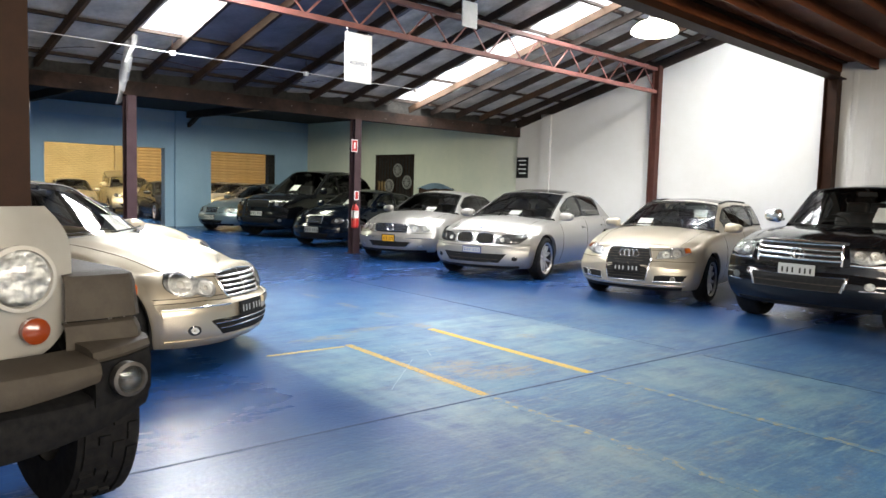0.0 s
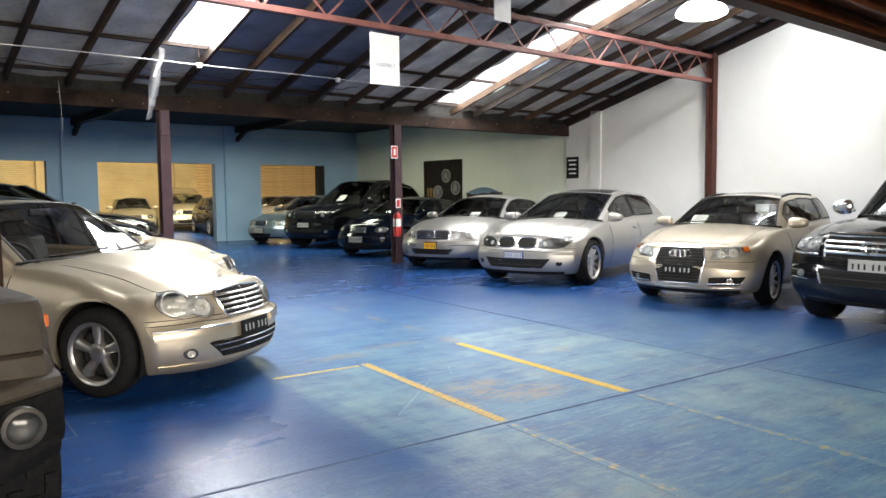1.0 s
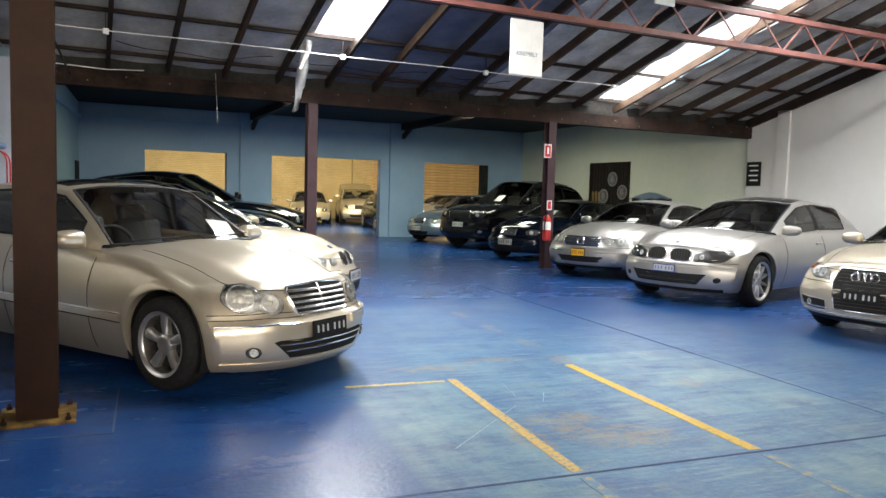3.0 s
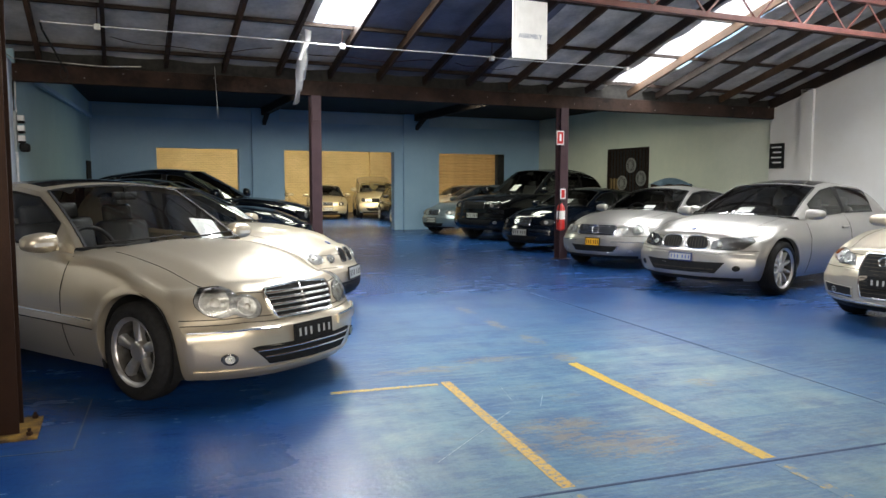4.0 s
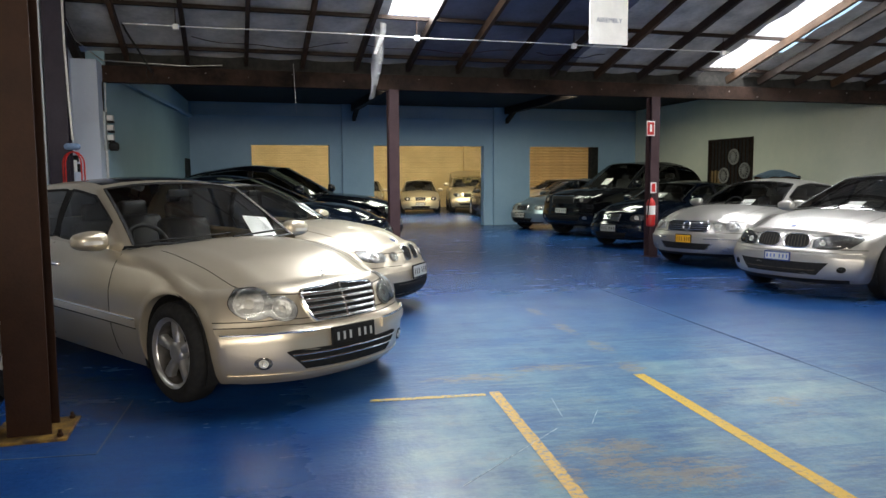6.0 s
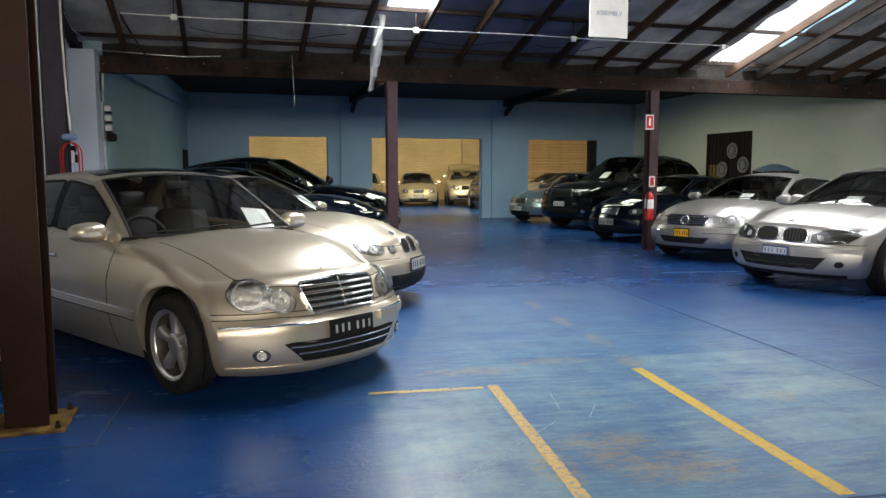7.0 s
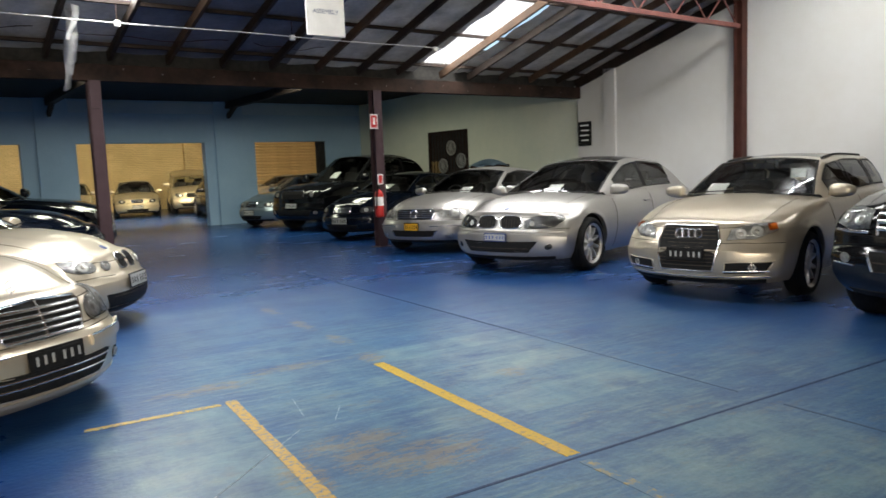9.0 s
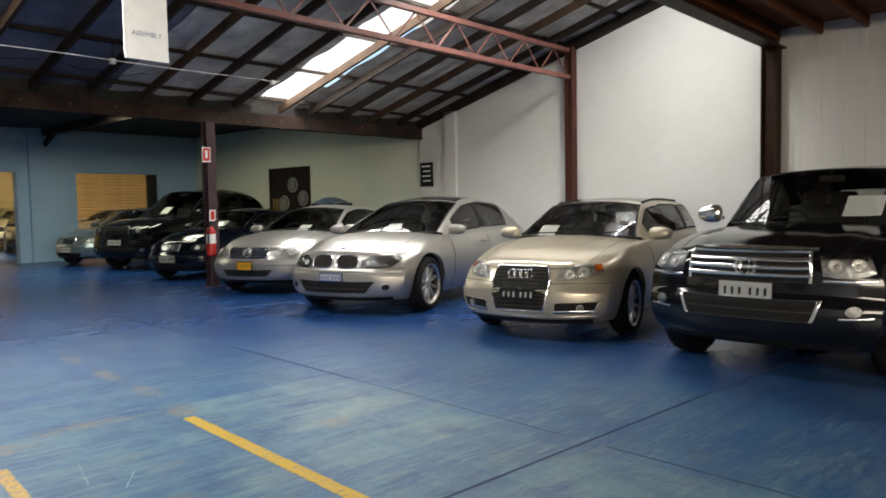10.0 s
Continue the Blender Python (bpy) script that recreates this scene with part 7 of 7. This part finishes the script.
# signs and extinguisher on the post
su, sv = 9.95, BEAM - 0.205
sign = holder("fire_sign", B @ pose(su - 0.10, sv, 0), "red and white fire extinguisher sign on a post", "sign")
bm = bmesh.new()
box(bm, -0.085, -0.006, 2.16, 0.075, 0.0, 2.42)
part("panel", bm, WHITE, sign)
bm = bmesh.new()
box(bm, -0.07, -0.009, 2.18, 0.06, -0.0061, 2.40)
part("red_field", bm, RED, sign)
bm = bmesh.new()
box(bm, -0.025, -0.012, 2.23, 0.015, -0.0091, 2.36)
part("symbol", bm, WHITE, sign)
sign = holder("extinguisher_label", B @ pose(su - 0.02, sv, 0), "small red and white instruction label on a post", "sign")
bm = bmesh.new()
box(bm, -0.065, -0.006, 1.15, 0.05, 0.0, 1.34)
part("panel", bm, WHITE, sign)
bm = bmesh.new()
box(bm, -0.045, -0.009, 1.17, 0.03, -0.0061, 1.32)
part("red_field", bm, RED, sign)
ext = holder("fire_extinguisher", B @ pose(su - 0.12, sv - 0.08, -0.06), "red fire extinguisher with a white label", "extinguisher")
bm = bmesh.new()
lathe(bm, [(0.06, 0.62), (0.078, 0.64), (0.078, 1.02), (0.062, 1.08), (0.03, 1.11), (0.03, 1.13)], 24, "z")
part("cylinder", bm, RED, ext, smooth=40)
bm = bmesh.new()
lathe(bm, [(0.0795, 0.83), (0.0795, 0.99)], 24, "z", close=False)
part("label_band", bm, WHITE, ext, smooth=60)
bm = bmesh.new()
lathe(bm, [(0.025, 1.13), (0.03, 1.15), (0.02, 1.18)], 12, "z")
bar(bm, (-0.01, 0, 1.19), (0.10, 0, 1.21), 0.02, 0.012)
bar(bm, (-0.01, 0, 1.16), (0.09, 0, 1.165), 0.02, 0.012)
part("valve", bm, BLACK, ext)
bm = bmesh.new()
tube(bm, [(0, -0.03, 1.15), (-0.06, -0.06, 1.12), (-0.085, -0.06, 0.95), (-0.085, -0.04, 0.78)], 0.010, 7)
part("hose", bm, BLACK, ext, smooth=60)
bm = bmesh.new()
box(bm, -0.03, 0.06, 0.8, 0.03, 0.09, 1.0)
part("bracket", bm, STEEL_BROWN, ext)

# black notice with white lines on the white wall
note = holder("wall_notice", B @ pose(WR, 12.88, 0), "black notice board with white lines on a white wall", "sign")
bm = bmesh.new()
box(bm, -0.03, -0.19, 1.78, 0.0, 0.19, 2.32, 0.004)
part("board", bm, BLACK, note)
for i in range(4):
    bm = bmesh.new()
    box(bm, -0.034, -0.13, 2.22 - 0.11 * i, -0.0301, 0.13 - 0.04 * (i % 2), 2.25 - 0.11 * i)
    part("line", bm, WHITE, note)

# barred window with wheel trims hung on it
win = holder("window_1", B @ pose(WR + 0.12, 18.16, 0), "dark barred window with wheel trims hung on the bars", "window", kind="structure")
bm = bmesh.new()
box(bm, -0.004, -0.86, 1.12, 0.0, 0.86, 2.42)
part("backing", bm, CABIN, win)
for q in ((-0.05, -0.90, 2.40, 0, 0.90, 2.46), (-0.05, -0.90, 1.08, 0, 0.90, 1.14), (-0.05, -0.90, 1.14, 0, -0.85, 2.40), (-0.05, 0.85, 1.14, 0, 0.90, 2.40)):
    bm = bmesh.new()
    box(bm, *q)
    part("frame", bm, TIMBER, win)
for i in range(12):
    bm = bmesh.new()
    v = -0.78 + 0.142 * i
    tube(bm, [(-0.035, v, 1.12), (-0.035, v, 2.42)], 0.014, 6)
    part("bar", bm, STEEL_BROWN, win)
bm = bmesh.new()
lathe(bm, [(0.165, 0.004), (0.175, 0.014), (0.20, 0.012), (0.21, 0.0), (0.205, -0.02)], 30, "x", close=False)
lathe(bm, [(0.065, 0.010), (0.05, 0.024), (0.002, 0.028)], 20, "x")
for k in range(14):
    a = 2 * math.pi * k / 14
    bar(bm, (0.014, 0.05 * math.cos(a), 0.05 * math.sin(a)), (0.012, 0.172 * math.cos(a), 0.172 * math.sin(a)), 0.010, 0.024)
trim = mesh_of("wheel_trim", bm, mat("dull_silver_plastic", (0.34, 0.34, 0.33), 0.45, 0.3, color2=(0.24, 0.24, 0.23), scale=20), 40)
bm = bmesh.new()
lathe(bm, [(0.19, -0.018), (0.19, -0.006), (0.002, -0.004)], 28, "x")
dish = mesh_of("trim_back", bm, BLACK, 40)
for v, z in ((-0.22, 1.97), (-0.66, 1.60), (0.17, 1.48)):
    ob = new("wheel_trim", trim)
    ob.matrix_world = B @ pose(WR + 0.045, 18.16 + v, z, 0, 0, 180)
    tagged(ob, "silver plastic spoked wheel trim hung on window bars", "wheel trim", "wheel trims")
    under("trim_back", dish, ob)
PLANK = mat("pale_plank", (0.30, 0.20, 0.085), 0.7, color2=(0.20, 0.13, 0.05), scale=6, amount=0.8, bump=0.3, per=0.2)
for i in range(5):
    bm = bmesh.new()
    box(bm, -0.028, 0.34 + 0.10 * i, 1.14, -0.006, 0.42 + 0.10 * i, 1.62 - 0.02 * (i % 2), 0.003)
    part("plank", bm, PLANK, win, "pale timber plank" if i == 0 else "")

# pale blue cloth on a stand behind the coupe
bm = bmesh.new()
rows = []
for i in range(17):
    t = i / 16
    row = []
    for j in range(9):
        q = j / 8
        z = 1.42 + 0.16 * math.sin(math.pi * t) ** 0.6 * math.sin(math.pi * q) ** 0.6 + 0.02 * math.sin(9 * t + 5 * q)
        row.append(bm.verts.new((14.35 + 0.62 * q, 14.9 + 0.95 * t, z)))
    rows.append(row)
for p, q in zip(rows, rows[1:]):
    for k in range(8):
        bm.faces.new((p[k], p[k + 1], q[k + 1], q[k]))
bmesh.ops.solidify(bm, geom=bm.faces[:], thickness=0.01)
solid("blue_cover", bm, mat("pale_blue_cloth", (0.28, 0.42, 0.55), 0.7, color2=(0.22, 0.34, 0.46), scale=6, bump=0.3), "pale blue cloth cover over a stack by the wall", "cover", smooth=60)
bm = bmesh.new()
box(bm, 14.38, 14.95, 0, 14.95, 15.8, 1.45, 0.02)
solid("stacked_crate", bm, TIMBER_PALE, "tall brown crate standing against the wall", "crate")

# meter boxes, cables and hose on the side wall
pan = holder("meter_panel", B @ pose(0.93, BEAM - 0.12, 0), "grey meter panel with black and white switch boxes", "switchboard")
bm = bmesh.new()
box(bm, 0.0, -0.10, 1.86, 0.035, 0.10, 2.42, 0.006)
part("backboard", bm, mat("grey_meter_paint", (0.42, 0.46, 0.48), 0.5, color2=(0.36, 0.4, 0.42)), pan)
for i, z in enumerate((2.33, 2.19, 2.05)):
    bm = bmesh.new()
    rounded(bm, (0.085, 0.0, z), (0.09, 0.13, 0.08), 0.012)
    part("fuse_box", bm, WHITE, pan, smooth=40)
    bm = bmesh.new()
    rounded(bm, (0.09, 0.0, z - 0.055), (0.085, 0.12, 0.03), 0.008)
    part("fuse_base", bm, BLACK, pan, smooth=40)
bm = bmesh.new()
rounded(bm, (0.12, 0.0, 1.92), (0.13, 0.15, 0.12), 0.03)
part("meter", bm, BLACK, pan, smooth=40)
for i, du in enumerate((0.012, 0.028)):
    bm = bmesh.new()
    tube(bm, [(du, -0.06 + 0.1 * i, 2.42), (du, -0.07 + 0.1 * i, 2.62), (du, -0.05 + 0.1 * i, 2.84)], 0.011, 6)
    part("cable", bm, CONDUIT if i else CABIN, pan, smooth=60)
bm = bmesh.new()
tube(bm, [(0.02, 0.0, 1.86), (0.02, 0.0, 1.0), (0.02, 0.0, 0.0)], 0.018, 8)
part("riser", bm, CONDUIT, pan, smooth=60)
for i, (v, z, s, material) in enumerate(((12.05, 1.62, 0.16, WHITE), (12.32, 1.60, 0.11, BLACK), (12.22, 1.72, 0.09, BLACK))):
    bm = bmesh.new()
    rounded(bm, (WL + 0.05, v, z), (0.10, s, s), 0.012)
    solid("switch_box", bm, material, ("white plastic switch box on a white wall", "black socket box on a white wall", "black socket box on a white wall")[i], "switch", smooth=40)
bm = bmesh.new()
for k, wd in enumerate((0.115, 0.085)):
    pts = [(0.90 + wd * q, 10.79 - 0.02 * k, 1.16) for q in (-1,)] + [(0.90 - wd * math.cos(t), 10.79 - 0.02 * k, 1.62 + 0.14 * math.sin(t)) for t in (math.pi * i / 12 for i in range(13))] + [(0.90 + wd, 10.79 - 0.02 * k, 1.16)]
    pts += [(0.90 + wd * math.cos(t), 10.79 - 0.02 * k, 1.16 - 0.16 * math.sin(t)) for t in (math.pi * i / 12 for i in range(13))]
    tube(bm, pts, 0.010, 6)
solid("air_hose", bm, RED, "coiled red air hose hung on a steel column", "hose", smooth=60)
bm = bmesh.new()
rounded(bm, (0.90, 10.76, 1.82), (0.18, 0.09, 0.08), 0.04)
solid("hose_bag", bm, mat("faded_blue_cloth", (0.20, 0.30, 0.48), 0.8, color2=(0.14, 0.22, 0.38), scale=12, bump=0.4), "faded blue cloth hung over a hose hook", "cloth", smooth=40)
bm = bmesh.new()
tube(bm, [(0.86, 10.83, 4.0), (0.86, 10.82, 3.0), (0.88, 10.80, 2.4), (0.90, 10.80, 1.9)], 0.014, 7)
solid("hanging_cable", bm, CONDUIT, "white cable running down a steel column", "cable", smooth=60)
bm = bmesh.new()
tube(bm, [(WL + 0.12, 11.1, roof_z(11.1) - 0.12), (WL + 0.14, 12.2, roof_z(12.2) - 0.13), (0.95, BEAM - 0.2, 3.14), (1.5, BEAM - 0.13, 3.13), (2.1, BEAM - 0.12, 3.11), (2.6, BEAM - 0.12, 3.14)], 0.007, 7)
solid("beam_cable", bm, ALLOY, "pale cable looped along the timber beam", "cable", smooth=60)
bm = bmesh.new()
tube(bm, [(1.42, 11.42, zc), (1.40, 11.9, zc + 0.0), (1.55, 12.8, 3.12), (1.6, BEAM - 0.13, 3.0)], 0.014, 7)
tube(bm, [(1.58 + 0.05 * math.cos(t), BEAM - 0.135, 2.98 + 0.09 * math.sin(t)) for t in (0.4 * i for i in range(30))], 0.007, 5)
solid("coiled_cable", bm, CABIN, "dark cable coiled at the beam", "cable", smooth=60)
for u0, u1, dip in ((2.2, 4.4, 0.10), (4.6, 7.0, 0.06), (7.4, 8.6, 0.05)):
    bm = bmesh.new()
    tube(bm, [(u0 + (u1 - u0) * i / 12, 12.3, 3.42 - dip * math.sin(math.pi * i / 12) - 0.02 * math.sin(i)) for i in range(13)], 0.006, 5)
    solid("slack_cable", bm, STEEL_BROWN, "thin slack cable strung below the rafters", "cable", smooth=60)
bm = bmesh.new()
tube(bm, [(3.65, BEAM - 0.12, 3.2), (3.66, BEAM - 0.13, 2.9), (3.68, BEAM - 0.13, 2.45)], 0.003, 5)
solid("pull_cord", bm, CONDUIT, "thin pale cord hanging from the beam", "cord", smooth=60)
